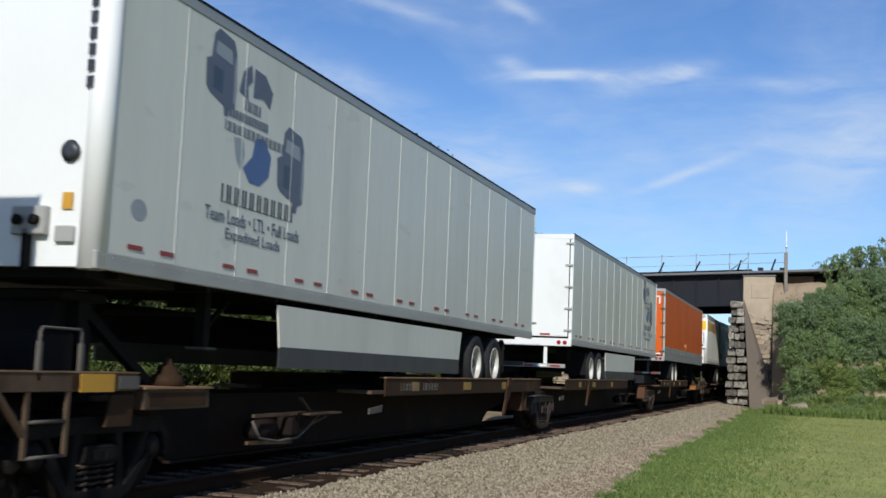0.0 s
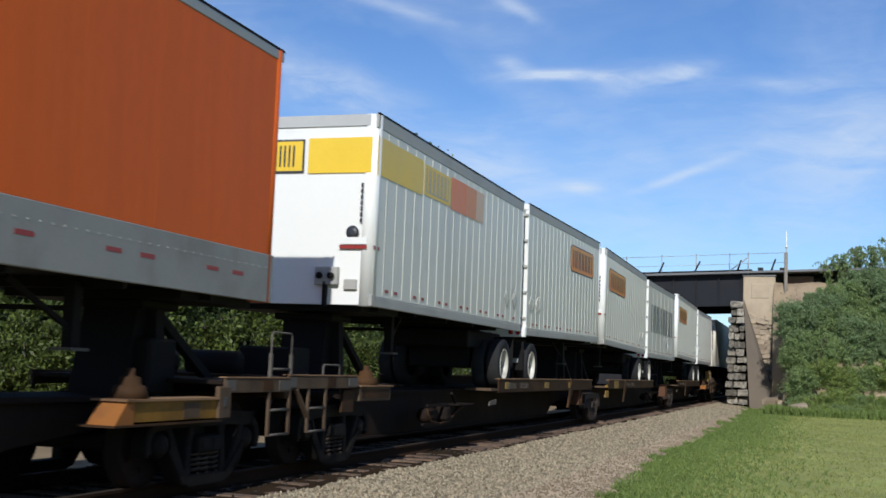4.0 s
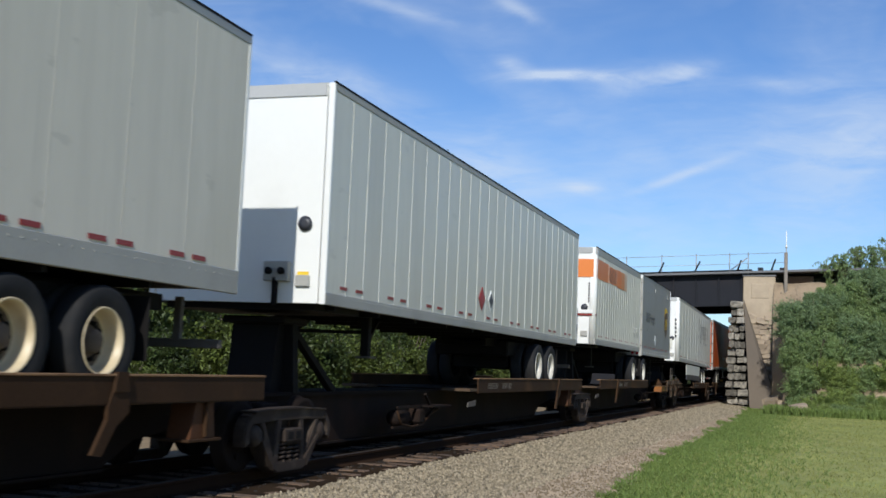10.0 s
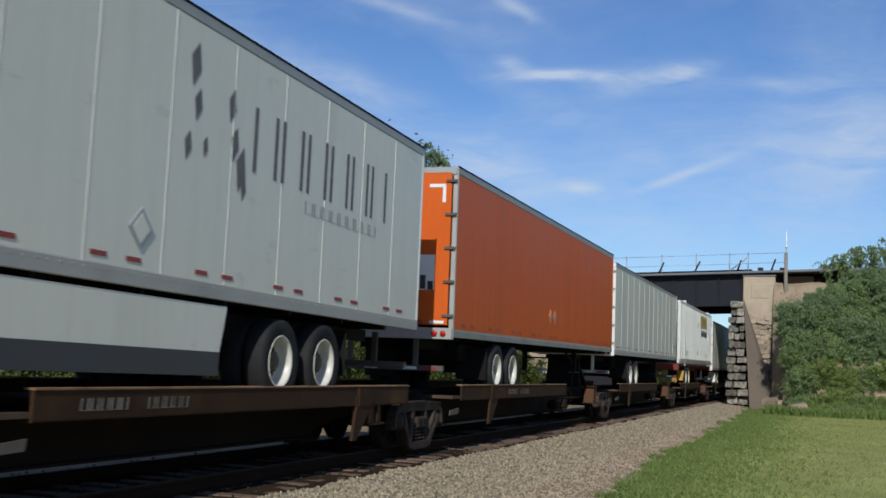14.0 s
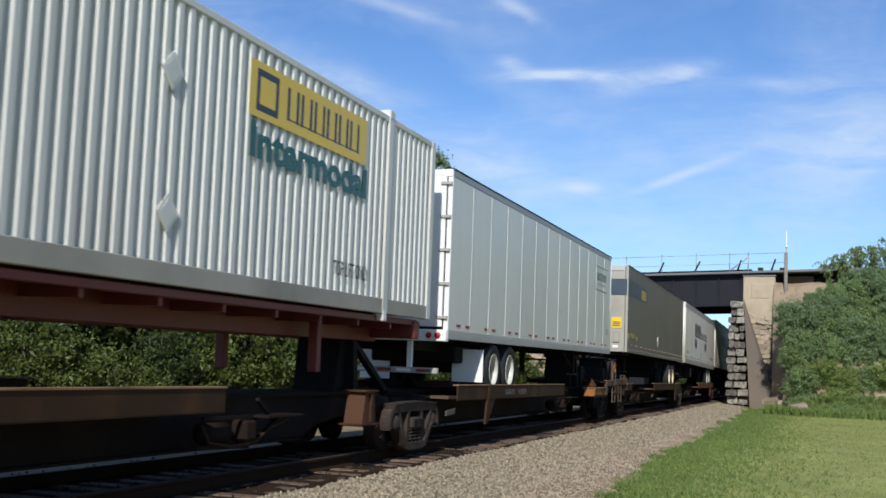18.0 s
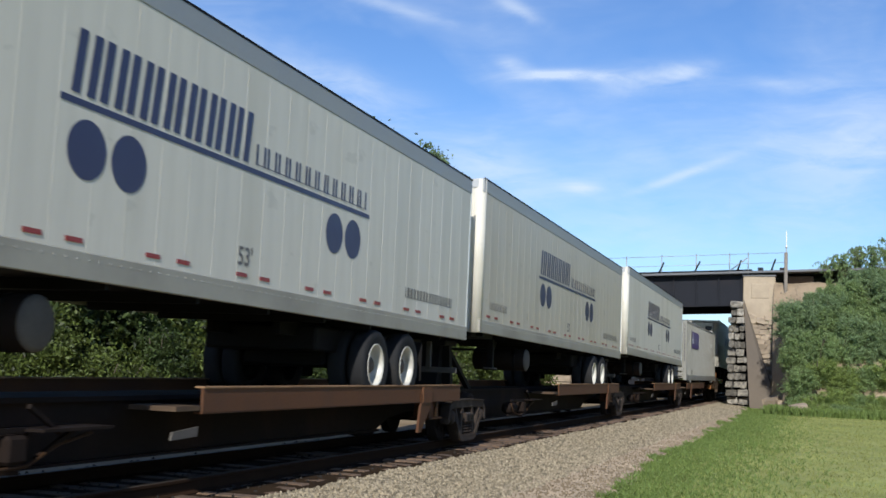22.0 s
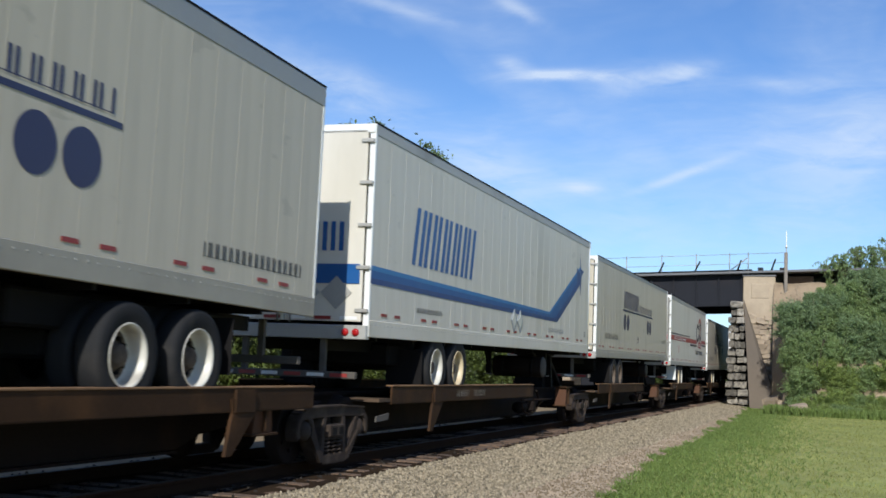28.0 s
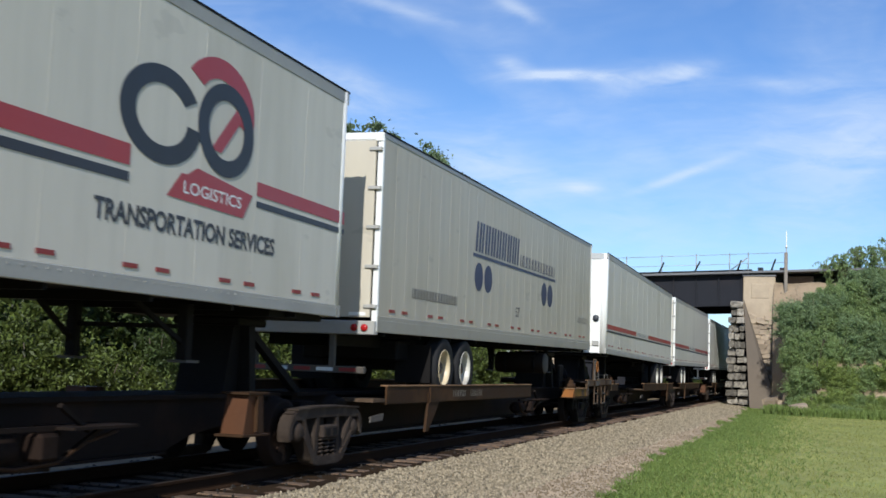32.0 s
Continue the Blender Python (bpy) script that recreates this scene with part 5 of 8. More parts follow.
def shippers(u, nose_near, label, lift=0.18, zb=2.20, zt=5.12, wheels=None, url_y=13.1, reefer=True, skin="cream", shift=0.0, toph=0.25, **kw):
    """A cream refrigerated trailer: bold navy line of lettering, underline and two pairs of discs."""
    wheels = wheels or ((11.9, 13.2) if nose_near else (3.3, 4.5))
    t, at = dry_van(u, nose_near, B_DECK, label, L=16.2, lift=lift, zb=zb, zt=zt, skin=skin, front="cream", reefer=reefer, tank=True, wheels=wheels,
                    railh=0.24, rail="taupelight", toprail="toprail", toph=toph, posts=0.54, rim="white", fine_seams=True, **kw)
    dz = 0.15 if nose_near else 0.0
    bars(t, 4.78 + shift, 8.02 + shift, at(0, 3.81 + dz), at(0, 4.38 + dz), 8, "navy", 0.12, 0.36, 0.008, "bold navy lettering shown as bars")
    bars(t, 8.15 + shift, 11.5 + shift, at(0, 3.82 + dz), at(0, 4.06 + dz), 12, "navy", 0.0, 0.20, 0.008)
    decal(rect(4.68 + shift, 11.62 + shift, at(0, 3.71 + dz), at(0, 3.77 + dz)), t, "navy", 0.008, "navy underline", "underline")
    circles(t, at, 5.10 + shift, 3.35 + dz, 0.64)
    circles(t, at, 10.45 + shift, 3.35 + dz, 0.62)
    words(t, "53'", 7.9 + shift, at(0, 2.72 + 0.6 * dz), 0.22, "peeled")
    bars(t, url_y, url_y + 2.35, at(0, 2.74 + dz), at(0, 2.90 + dz), 16, "black", 0, 0.2, 0.008)
    bars(t, 0.7, 1.95, at(0, 2.86), at(0, 3.0), 10, "peeled", 0, 0.16, 0.008) if nose_near else bars(t, 14.4, 15.7, at(0, 2.86), at(0, 3.0), 10, "peeled", 0, 0.16, 0.008)
    return t, at


shippers(290.1, True, "cream refrigerated trailer with navy lettering and disc pairs, nose leading", shift=-0.33, url_y=12.9)
shippers(307.1, True, "aged cream refrigerated trailer with navy lettering, stained nose", skin="agedcream")
shippers(324.6, True, "cream refrigerated trailer with navy lettering and worn streaks", wheels=(11.7, 12.92))

# low container with purple panel
c = container(342.9, 1.54, "pale grey ribbed container with purple panel, low on its car", "container", h=2.90, railb=0.26)
for k in range(9):
    part("end_rib", block(2.2, 0.09, 0.16, "container", 0.03), None, c, (0, -0.02, 0.25 + 0.25 * k))
part("end_wall", block(2 * HALF - 0.2, 0.05, 2.7, "container"), None, c, (0, 0.06, 1.45))
part("sign_panel", block(2.1, 0.03, 0.42, "purple"), None, c, (-0.02, -0.01, 2.56))
words(c, "MultiModal", 0, 2.46, 0.14, "tape", 0.78, "front", 0.08, label="white lettering").location.y = -0.03
bars_down(c, 1.2, 0.0, 0.9, 2.75, 10, "black", 0.07)
decal(rect(2.32, 5.98, 1.64, 2.46), c, "purple", 0.0, "purple sign panel", "sign_panel")
bm = bmesh.new()
for k in range(5):
    for j in range(2 + k % 2):
        add_box(bm, SKIN + 0.004, SKIN + 0.006, 2.6 + 0.13 * k, 2.7 + 0.13 * k, 1.86 + 0.14 * (j + k % 2), 1.97 + 0.14 * (j + k % 2))
part("lettering", bm, M["tape"], c)
bars(c, 3.3, 5.6, 1.86, 2.14, 10, "greydecal", 0, 0.16, 0.004)
words(c, "TOP LIFT", 2.2, 0.34, 0.16, "black", 0.9)
for yy in (13.4, 13.9):
    part("document_box", block(0.03, 0.2, 0.22, "alu", 0.006), None, c, (SKIN, yy, 2.05))

shippers(361.7, True, "cream refrigerated trailer with navy lettering, rusty top corner", skin="agedcream", zb=2.26, zt=5.21, wheels=(12.25, 13.5), url_y=13.4, shift=0.22)

# white trailer with blue stripe
t, at = dry_van(379.76, False, B_DECK, "white refrigerated trailer with blue ribbon stripe, doors leading", L=16.3, lift=0.16, zb=2.08, zt=5.14, skin="cream", front="bright",
                wheels=(3.2, 4.4), axle_rims=("white", "cream"), railh=0.24, rail="cream", toph=0.16, toprail="roof", posts=0.62, tank=True, fine_seams=True)
zz = lambda y, z: at(y, z) - 0.16 * y / 16.3
bars(t, 1.65, 5.0, at(0, 3.26), at(0, 4.18), 6, "blue", 0.22, 0.34, 0.008, "bold blue lettering shown as bars")
ribbon = ((0.02, 2.84), (12.25, 2.90), (14.9, 4.02), (14.9, 4.50), (11.4, 3.10), (0.02, 3.10))
decal([(y, zz(y, z)) for y, z in ribbon], t, "blue", 0.006, "blue ribbon stripe", "stripe")
decal([(y, zz(y, z)) for y, z in ((0.02, 2.84), (12.25, 2.90), (14.9, 4.02), (14.9, 4.18), (12.0, 2.98), (0.02, 2.92))], t, "deepblue", 0.010, "", "stripe")
decal([(y, zz(y, z)) for y, z in ((0.02, 3.03), (11.42, 3.04), (14.9, 4.40), (14.9, 4.50), (11.4, 3.10), (0.02, 3.10))], t, "skyblue", 0.010, "", "stripe")
decal([(y, zz(y, z)) for y, z in ((14.5, 4.45), (14.95, 4.30), (14.85, 4.85), (15.05, 4.45), (15.4, 4.42), (15.1, 4.28), (15.0, 3.72), (14.85, 4.12), (14.55, 4.05))], t, "deepblue", 0.012, "blue bird emblem", "emblem")
part("stripe", block(2.3, 0.01, 0.28, "blue"), None, t, (0, -0.035, at(0, 2.97)))
bm = bmesh.new()
for k in range(8):
    add_box(bm, -0.1 + 0.13 * k, -0.03 + 0.13 * k, -0.036, -0.031, at(0, 3.3), at(0, 3.72))
part("lettering", bm, M["blue"], t)
for k in range(2):
    diamond(t, at, 8.1 + 0.5 * k, 2.70 - 0.05, 0.24, "greydecal", "white")
    part("placard", block(0.34, 0.012, 0.34, "alu"), None, t, (0.3 + 0.5 * k, -0.035, at(0, 2.70)), (0, 45, 0))
bars(t, 2.0, 3.3, at(0, 2.52), at(0, 2.6), 14, "black", 0, 0.2, 0.008)
bars(t, 11.3, 13.0, at(0, 2.52), at(0, 2.62), 14, "greydecal", 0, 0.2, 0.008)
words(t, "53'", 15.6, at(0, 2.50), 0.16, "black")

shippers(397.2, False, "aged cream refrigerated trailer with navy lettering, rear doors leading", zb=2.16, zt=5.08, url_y=1.45, reefer=False, skin="agedcream", axle_rims=("dark", "dark"), toph=0.12)


def stripe_van(u, nose_near, label, full=True, **kw):
    """White trailer with a red and black stripe; the full version has a ring emblem too."""
    t, at = dry_van(u, nose_near, B_DECK, label, L=16.1, lift=0.10, zb=2.20, zt=5.22, skin="cream", front="bright", railh=0.16, toph=0.16, toprail="alu",
                    posts=1.24, **kw)
    zz = lambda y, z: at(y, z) - (0.10 * y / 16.1 if not nose_near else -0.10 * y / 16.1)
    if full:
        for y0, y1, za, zb_, mat in ((0.0, 11.1, 3.30, 3.50, "reddecal"), (13.6, 16.1, 3.54, 3.70, "reddecal"), (0.0, 7.6, 3.56, 3.61, "black"), (8.0, 11.1, 3.15, 3.24, "black"), (13.6, 16.1, 3.41, 3.48, "black")):
            k = 0.012
            decal([(y0, zz(y0, za + k * y0)), (y1, zz(y1, za + k * y1)), (y1, zz(y1, zb_ + k * y1)), (y0, zz(y0, zb_ + k * y0))] if y0 < 13 else
                  [(y0, zz(y0, za)), (y1, zz(y1, za)), (y1, zz(y1, zb_)), (y0, zz(y0, zb_))], t, mat, 0.008, "red and black stripe" if mat == "reddecal" else "", "stripe")
        part("stripe", block(2.3, 0.008, 0.2, "reddecal"), None, t, (0, -0.034, at(0, 3.40)))
        part("stripe", block(2.3, 0.008, 0.05, "black"), None, t, (0, -0.034, at(0, 3.58)))
        bars(t, 1.3, 6.0, at(0, 3.36), at(0, 3.48), 26, "tape", 0, 0.26, 0.013)
        part("emblem", ring_bm(11.6, zz(11.6, 4.02), 0.72, 0.48, 0.46, 0.30, SKIN + 0.002, 28, 0.55, 6.2), M["charcoal"], t, label="dark open ring emblem")
        part("emblem", ring_bm(12.85, zz(12.8, 4.12), 0.60, 0.50, 0.38, 0.32, SKIN + 0.004, 32), M["charcoal"], t, label="dark ring emblem")
        part("emblem", ring_bm(12.7, zz(12.8, 4.34), 0.75, 0.52, 0.42, 0.30, SKIN + 0.0015, 20, -0.35, 2.6), M["reddecal"], t, label="red arc emblem")
        decal([(12.55, zz(12.6, 3.88)), (12.75, zz(12.7, 3.86)), (13.15, zz(13, 4.28)), (13.05, zz(13, 4.40))], t, "reddecal", 0.014, "", "emblem")
        decal([(11.75, zz(12, 3.26)), (13.3, zz(13, 3.24)), (13.5, zz(13.4, 3.52)), (12.3, zz(12.3, 3.62)), (12.1, zz(12, 3.52)), (12.0, zz(12, 3.52))], t, "reddecal", 0.008, "red tag", "emblem")
        words(t, "LOGISTICS", 12.05, zz(12.6, 3.33), 0.13, "tape", 1.2, lift=0.010)
        words(t, "TRANSPORTATION SERVICES", 10.6, zz(12.2, 2.89), 0.205, "black", 3.5, lift=0.004, bold=0.03)
        part("mud_flap", block(0.62, 0.014, 0.72, "bright"), None, t, (0.95, 2.3, 0.72), label="white mud flap")
        part("arrow", block(0.006, 0.05, 0.30, "reddecal"), None, t, (SKIN + 0.006, 3.0, zz(3, 2.95)))
    else:
        for y0, y1, mat, za in ((0.05, 6.0, "reddecal", 3.05), (9.0, 16.0, "reddecal", 3.05), (0.05, 16.0, "black", 2.95)):
            decal([(y0, zz(y0, za)), (y1, zz(y1, za)), (y1, zz(y1, za + (0.14 if mat == "reddecal" else 0.06))), (y0, zz(y0, za + (0.14 if mat == "reddecal" else 0.06)))], t, mat, 0.008, "red and black stripe", "stripe")
        bars(t, 6.2, 8.8, zz(7, 3.06), zz(7, 3.18), 14, "greydecal", 0, 0.24, 0.008)
    return t, at


stripe_van(414.75, False, "white trailer with red stripe and dark ring emblems, doors leading", wheels=(3.35, 4.5), axle_rims=("cream", "white"), door_skin="dullalu")
shippers(432.2, False, "aged cream refrigerated trailer with navy lettering, yellowed doors leading", skin="agedcream", zb=2.16, zt=5.08, url_y=1.45, reefer=False, axle_rims=("cream", "white"), toph=0.08)
stripe_van(450.9, True, "white trailer with thin red and black stripes, nose leading", False, wheels=(11.9, 13.2))
stripe_van(468.4, False, "white trailer with thin red and black stripes, doors leading", False, wheels=(3.0, 4.25))
dry_van(485.8, False, B_DECK, "plain white plate trailer at the tail of the view", lift=0.1, zb=2.2, zt=5.15)
dry_van(503.2, True, B_DECK, "plain cream trailer at the tail of the view", lift=0.1, zb=2.2, zt=5.15, skin="cream", front="cream")


# ---- spine cars ----
def wheelset_mesh():
    bm = bmesh.new()
    for s in (1, -1):
        w = lathe([(0.09, 0.02), (0.36, 0.0), (0.42, -0.01), (0.42, 0.10), (0.455, 0.115), (0.455, 0.14), (0.36, 0.14), (0.30, 0.09), (0.12, 0.07), (0.09, 0.07)], 28)
        w.transform(Matrix.Translation((s * 0.86, 0, 0)) @ Matrix.Rotation(math.pi if s > 0 else 0, 4, "Z"))
        me = bpy.data.meshes.new("tmp")
        w.to_mesh(me)
        w.free()
        bm.from_mesh(me)
        bpy.data.meshes.remove(me)
    ax = tube([(-1.05, 0, 0), (1.05, 0, 0)], 0.085, 12)
    me = bpy.data.meshes.new("tmp")
    ax.to_mesh(me)
    ax.free()
    bm.from_mesh(me)
    bpy.data.meshes.remove(me)
    for k in range(6):
        a = 2 * math.pi * k / 6
        add_box(bm, 0.86, 0.885, 0.24 * math.cos(a) - 0.03, 0.24 * math.cos(a) + 0.03, 0.24 * math.sin(a) - 0.03, 0.24 * math.sin(a) + 0.03)
    return mesh_of(bm, M["rustdark"], "wheelset")


WHEELSET = wheelset_mesh()


def arc(cy, cz, r, a0, a1, n):
    return [(cy + r * math.cos(radians(a0 + (a1 - a0) * k / n)), cz + r * math.sin(radians(a0 + (a1 - a0) * k / n))) for k in range(n + 1)]


def side_frame_mesh():
    """A cast side frame: arched top chord, hooked jaws over the bearings, sloping ends, columns and spring seat with raised rims."""
    bm = bmesh.new()

    def piece(pts, half, edge=0.014):
        p = prism(pts, -half, half)
        bmesh.ops.bevel(p, geom=p.edges[:], offset=edge, segments=2, affect="EDGES")
        me = bpy.data.meshes.new("tmp")
        p.to_mesh(me)
        p.free()
        bm.from_mesh(me)
        bpy.data.meshes.remove(me)

    def mirrored(pts, half, edge=0.014):
        piece(pts, half, edge)
        piece([(-y, z) for y, z in pts][::-1], half, edge)

    piece([(-0.98, 0.11), (-0.5, 0.13), (0.5, 0.13), (0.98, 0.11), (1.10, 0.20), (0.92, 0.255), (0.35, 0.275), (-0.35, 0.275), (-0.92, 0.255), (-1.10, 0.20)], 0.08)
    piece([(-1.0, 0.235), (-0.35, 0.262), (0.35, 0.262), (1.0, 0.235), (1.0, 0.262), (0.35, 0.29), (-0.35, 0.29), (-1.0, 0.262)], 0.11, 0.006)
    mirrored(arc(0.93, -0.03, 0.27, 78, -28, 8) + arc(0.93, -0.03, 0.155, -28, 78, 8), 0.085)
    mirrored(arc(0.91, -0.03, 0.165, 110, 215, 6) + [(0.56, -0.40), (0.46, -0.47), (0.38, -0.38), (0.62, -0.02), (0.72, 0.14)], 0.085)
    mirrored([(0.40, -0.36), (0.47, -0.46), (0.80, -0.10), (0.76, -0.06)], 0.105, 0.006)
    mirrored([(0.24, 0.16), (0.37, 0.16), (0.41, -0.10), (0.45, -0.40), (0.30, -0.40), (0.29, -0.10)], 0.075)
    piece([(-0.50, -0.36), (0.50, -0.36), (0.49, -0.44), (0.36, -0.49), (-0.36, -0.49), (-0.49, -0.44)], 0.10)
    piece([(-0.30, -0.02), (0.30, -0.02), (0.30, 0.02), (-0.30, 0.02)], 0.05, 0.008)
    return mesh_of(bm, M["truck"], "side_frame")


SIDE_FRAME = side_frame_mesh()
SPRING = mesh_of(tube([(0.068 * math.cos(0.7 * k), 0.068 * math.sin(0.7 * k), 0.0058 * k) for k in range(40)], 0.017, 5), M["truck"], "spring")
BEARING = mesh_of(lathe([(0.04, 0.11), (0.10, 0.09), (0.13, 0.05), (0.13, -0.08)], 16), M["truck"], "bearing_cap")


def recoloured(me, mat):
    c = me.copy()
    c.materials[0] = M[mat]
    return c


# darker copies for car ends, the platform's shade put into their colour
SIDE_FRAME_DARK = recoloured(SIDE_FRAME, "blackiron")
BEARING_DARK = recoloured(BEARING, "blackiron")
WHEELSETS = []


def bogie(car, y, dark=False):
    """A freight truck under a car, its centre at y; z = 0 is the top of the rail."""
    b = part("truck", block(1.9, 0.42, 0.26, "blackiron" if dark else "truck", 0.02), None, car, (0, y, 0.46))
    for s in (1, -1):
        part("side_frame", SIDE_FRAME_DARK if dark else SIDE_FRAME, None, b, (s * 1.02, 0, 0.0))
        for k in ((-0.19, 0.0, 0.19) if s > 0 else ()):
            part("spring", SPRING, None, b, (s * 1.04, k, -0.36))
        be = part("bolster_end", block(0.16, 0.50, 0.17, "blackiron" if dark else "truck", 0.018), None, b, (s * 1.07, 0, -0.05))
        for k in ((-0.11, 0.11) if s > 0 else ()):
            part("pocket", block(0.01, 0.13, 0.09, "steel"), None, be, (0.083, k, 0))
        for wy in (-0.89, 0.89):
            part("bearing_cap", BEARING_DARK if dark else BEARING, None, b, (s * 1.02, wy, -0.03), (0, 0, 0 if s > 0 else 180))
    for wy in (-0.89, 0.89):
        w = part("wheelset", WHEELSET, None, b, (0, wy, -0.04))
        WHEELSETS.append(w)
    return b


def hitch(car, y, h, deck):
    """The stanchion that holds a trailer's nose."""
    p = part("hitch", block(0.95, 0.75, 0.10, "steel", 0.02), None, car, (0, y, h - 0.05))
    for s in (1, -1):
        part("hitch_leg", strut((s * 0.42, y, deck), (s * 0.36, y, h - 0.06), 0.16, 0.2), M["steel"], car)
        part("hitch_strut", strut((s * 0.40, y + 1.5, deck + 0.02), (s * 0.36, y + 0.1, h - 0.15), 0.10), M["steel"], car)
    part("hitch_web", prism(((y - 0.45, deck), (y + 0.35, deck), (y + 0.30, h - 0.08), (y - 0.25, h - 0.08)), -0.34, 0.34), M["steel"], car)


def jack_pad(car, x, y, z):
    """A stepped cone casting standing on the bolster box."""
    part("jack_pad", lathe_up([(0.19, 0.0), (0.15, 0.12), (0.11, 0.13), (0.10, 0.20), (0.045, 0.22), (0.04, 0.29)]), M["rust"], car, (x, y, z))


def lathe_up(profile):
    bm = lathe([(r, -h) for r, h in profile], 14)
    bm.transform(Matrix.Rotation(radians(90), 4, "Y"))
    return bm


def car_end(car, a, L, k, color):
    """Platform, bolster boxes, ladders and handrails at a car's coupled end; k is 0 at the leading end, 1 at the trailing one."""
    e, d = (0.0, -1) if k == 0 else (L, 1)
    out = 1.85 if k == 0 else 1.62
    inner = 0.30 if k == 0 else 0.03
    y0, y1 = sorted((e + d * inner * (-1 if k == 0 else 1), e + d * out))
    lead = 0.07 if k == 0 else 0.0
    part("end_platform", block(2.44, y1 - y0, 0.05, "rustdark", 0.008), None, car, (0, (y0 + y1) / 2, 1.06 + lead / 2))
    part("end_sill", block(2.5, 0.10, 0.26, color, 0.01), None, car, (0, e + d * (out - 0.05), 1.0))
    part("coupler", block(0.28, 1.1, 0.26, "truck", 0.04), None, car, (0, e + d * (out + 0.05), 0.50))
    for j in (-0.35, 0.35):
        part("draft_sill", block(0.06, out + 0.6, 0.34, "rustdark"), None, car, (j, e + d * (out - 0.6) / 2, 0.74))
    ly = (e - 1.25, e - 0.72) if k == 0 else (L + 1.1, L + 1.64)
    top = 1.52 if k == 0 and a < 20 else 1.29 if k == 0 else 1.65
    for s in (1, -1):
        x = s * 1.25
        band = part("platform_band", block(0.035, y1 - y0, 0.16, "endsteel", 0.006), None, car, (x, (y0 + y1) / 2, 1.03 + lead / 2))
        if s < 0:
            continue
        part("band_lip", block(0.09, y1 - y0 + 0.02, 0.014, "flange"), None, band, (-0.02, 0, 0.088))
        for j, yy in enumerate(((y0 - y1) / 2 + 0.12, 0.2, (y1 - y0) / 2 - 0.14)):
            part("band_patch", block(0.008, 0.20 + 0.06 * j, 0.12, "plate" if j != 1 else "rust"), None, band, (0.02, yy, 0))
        if k == 1:
            box = part("bolster_box", prism(((L - 1.66, 0.69), (L - 0.03, 0.69), (L - 0.03, 0.88), (L - 1.66, 0.88)), x - 0.28, x), M["boxyellow"], car, label="worn yellow bolster box")
            part("box_end", prism(((L - 1.96, 0.665), (L - 1.66, 0.665), (L - 1.66, 0.885), (L - 1.78, 0.885)), x - 0.30, x + 0.006), M["brightorange"], box, label="orange slanted end cap")
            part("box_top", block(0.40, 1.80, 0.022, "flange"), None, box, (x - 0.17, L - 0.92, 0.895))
            part("box_foot", block(0.40, 1.98, 0.02, "rust"), None, box, (x - 0.17, L - 1.02, 0.66))
            part("box_patch", block(0.008, 0.30, 0.16, "endsteel"), None, box, (x + 0.002, L - 0.62, 0.785))
            part("lug", block(0.06, 0.26, 0.34, "endsteel", 0.01), None, box, (x, L + 0.02, 0.85))
            part("lug_hole", block(0.01, 0.07, 0.11, "black"), None, box, (x + 0.031, L + 0.02, 0.86))
            jack_pad(car, x - 0.20, L - 1.45, 0.905)
        else:
            box = part("bolster_box", block(0.30, 1.22, 0.20, "endsteel", 0.008), None, car, (x - 0.15, 1.06, 0.90))
            part("box_recess", block(0.01, 1.06, 0.13, "rust"), None, box, (0.152, 0, 0))
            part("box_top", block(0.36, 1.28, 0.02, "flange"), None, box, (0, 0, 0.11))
            jack_pad(car, x - 0.20, 1.15, 1.01)
            part("hanger", prism(((-0.10, 0.66), (0.30, 0.66), (0.34, 0.95), (-0.04, 0.95)), x - 0.06, x - 0.03), M["rust"], car)
            part("brace", strut((x, e - 1.62, 0.98), (x, ly[0], 0.62), 0.06, 0.03), M["endsteel"], car)
            part("corner_plate", block(0.012, 0.50, 0.16, "plateyellow"), None, car, (x + 0.024, -0.34, 1.06), label="yellow painted end plate") if a < 20 else None
        for yy in ly:
            part("ladder_rail", strut((x, yy, 1.10), (x, yy, 0.44), 0.03, 0.045), M["endsteel"], car)
        for zz in (0.45, 0.74):
            part("ladder_rung", tube([(x, ly[0], zz), (x, ly[1], zz)], 0.016), M["plate"], car)
        hy = ly if k == 1 else (ly[0] + 0.42, ly[1] + 0.42) if a > 20 else (-1.14, -0.58)
        part("handrail", tube([(x, hy[0], 1.0), (x, hy[0], top - 0.03), (x, hy[0] + 0.03, top), (x, hy[1] - 0.03, top), (x, hy[1], top - 0.03), (x, hy[1], 1.0)], 0.012), M["plate"], car)
        if top > 1.4:
            for yy in hy:
                part("handrail_post", block(0.035, 0.04, 0.32, "plate"), None, car, (x, yy, 1.24))
        if k == 1:
            part("handrail_bar", tube([(x, hy[0], 1.22), (x, hy[1], 1.22)], 0.014), M["plate"], car)
    part("equipment_box", block(0.85, 0.55, 0.62, "steel", 0.03), None, car, (0.1, e - d * 0.05, 1.20))
    part("air_reservoir", mesh_of(lathe([(0.05, -0.42), (0.17, -0.36), (0.17, 0.36), (0.05, 0.42)], 14), M["steel"], "reservoir"), None, car, (-0.3, e + d * 0.9, 1.26), (0, 0, 0))
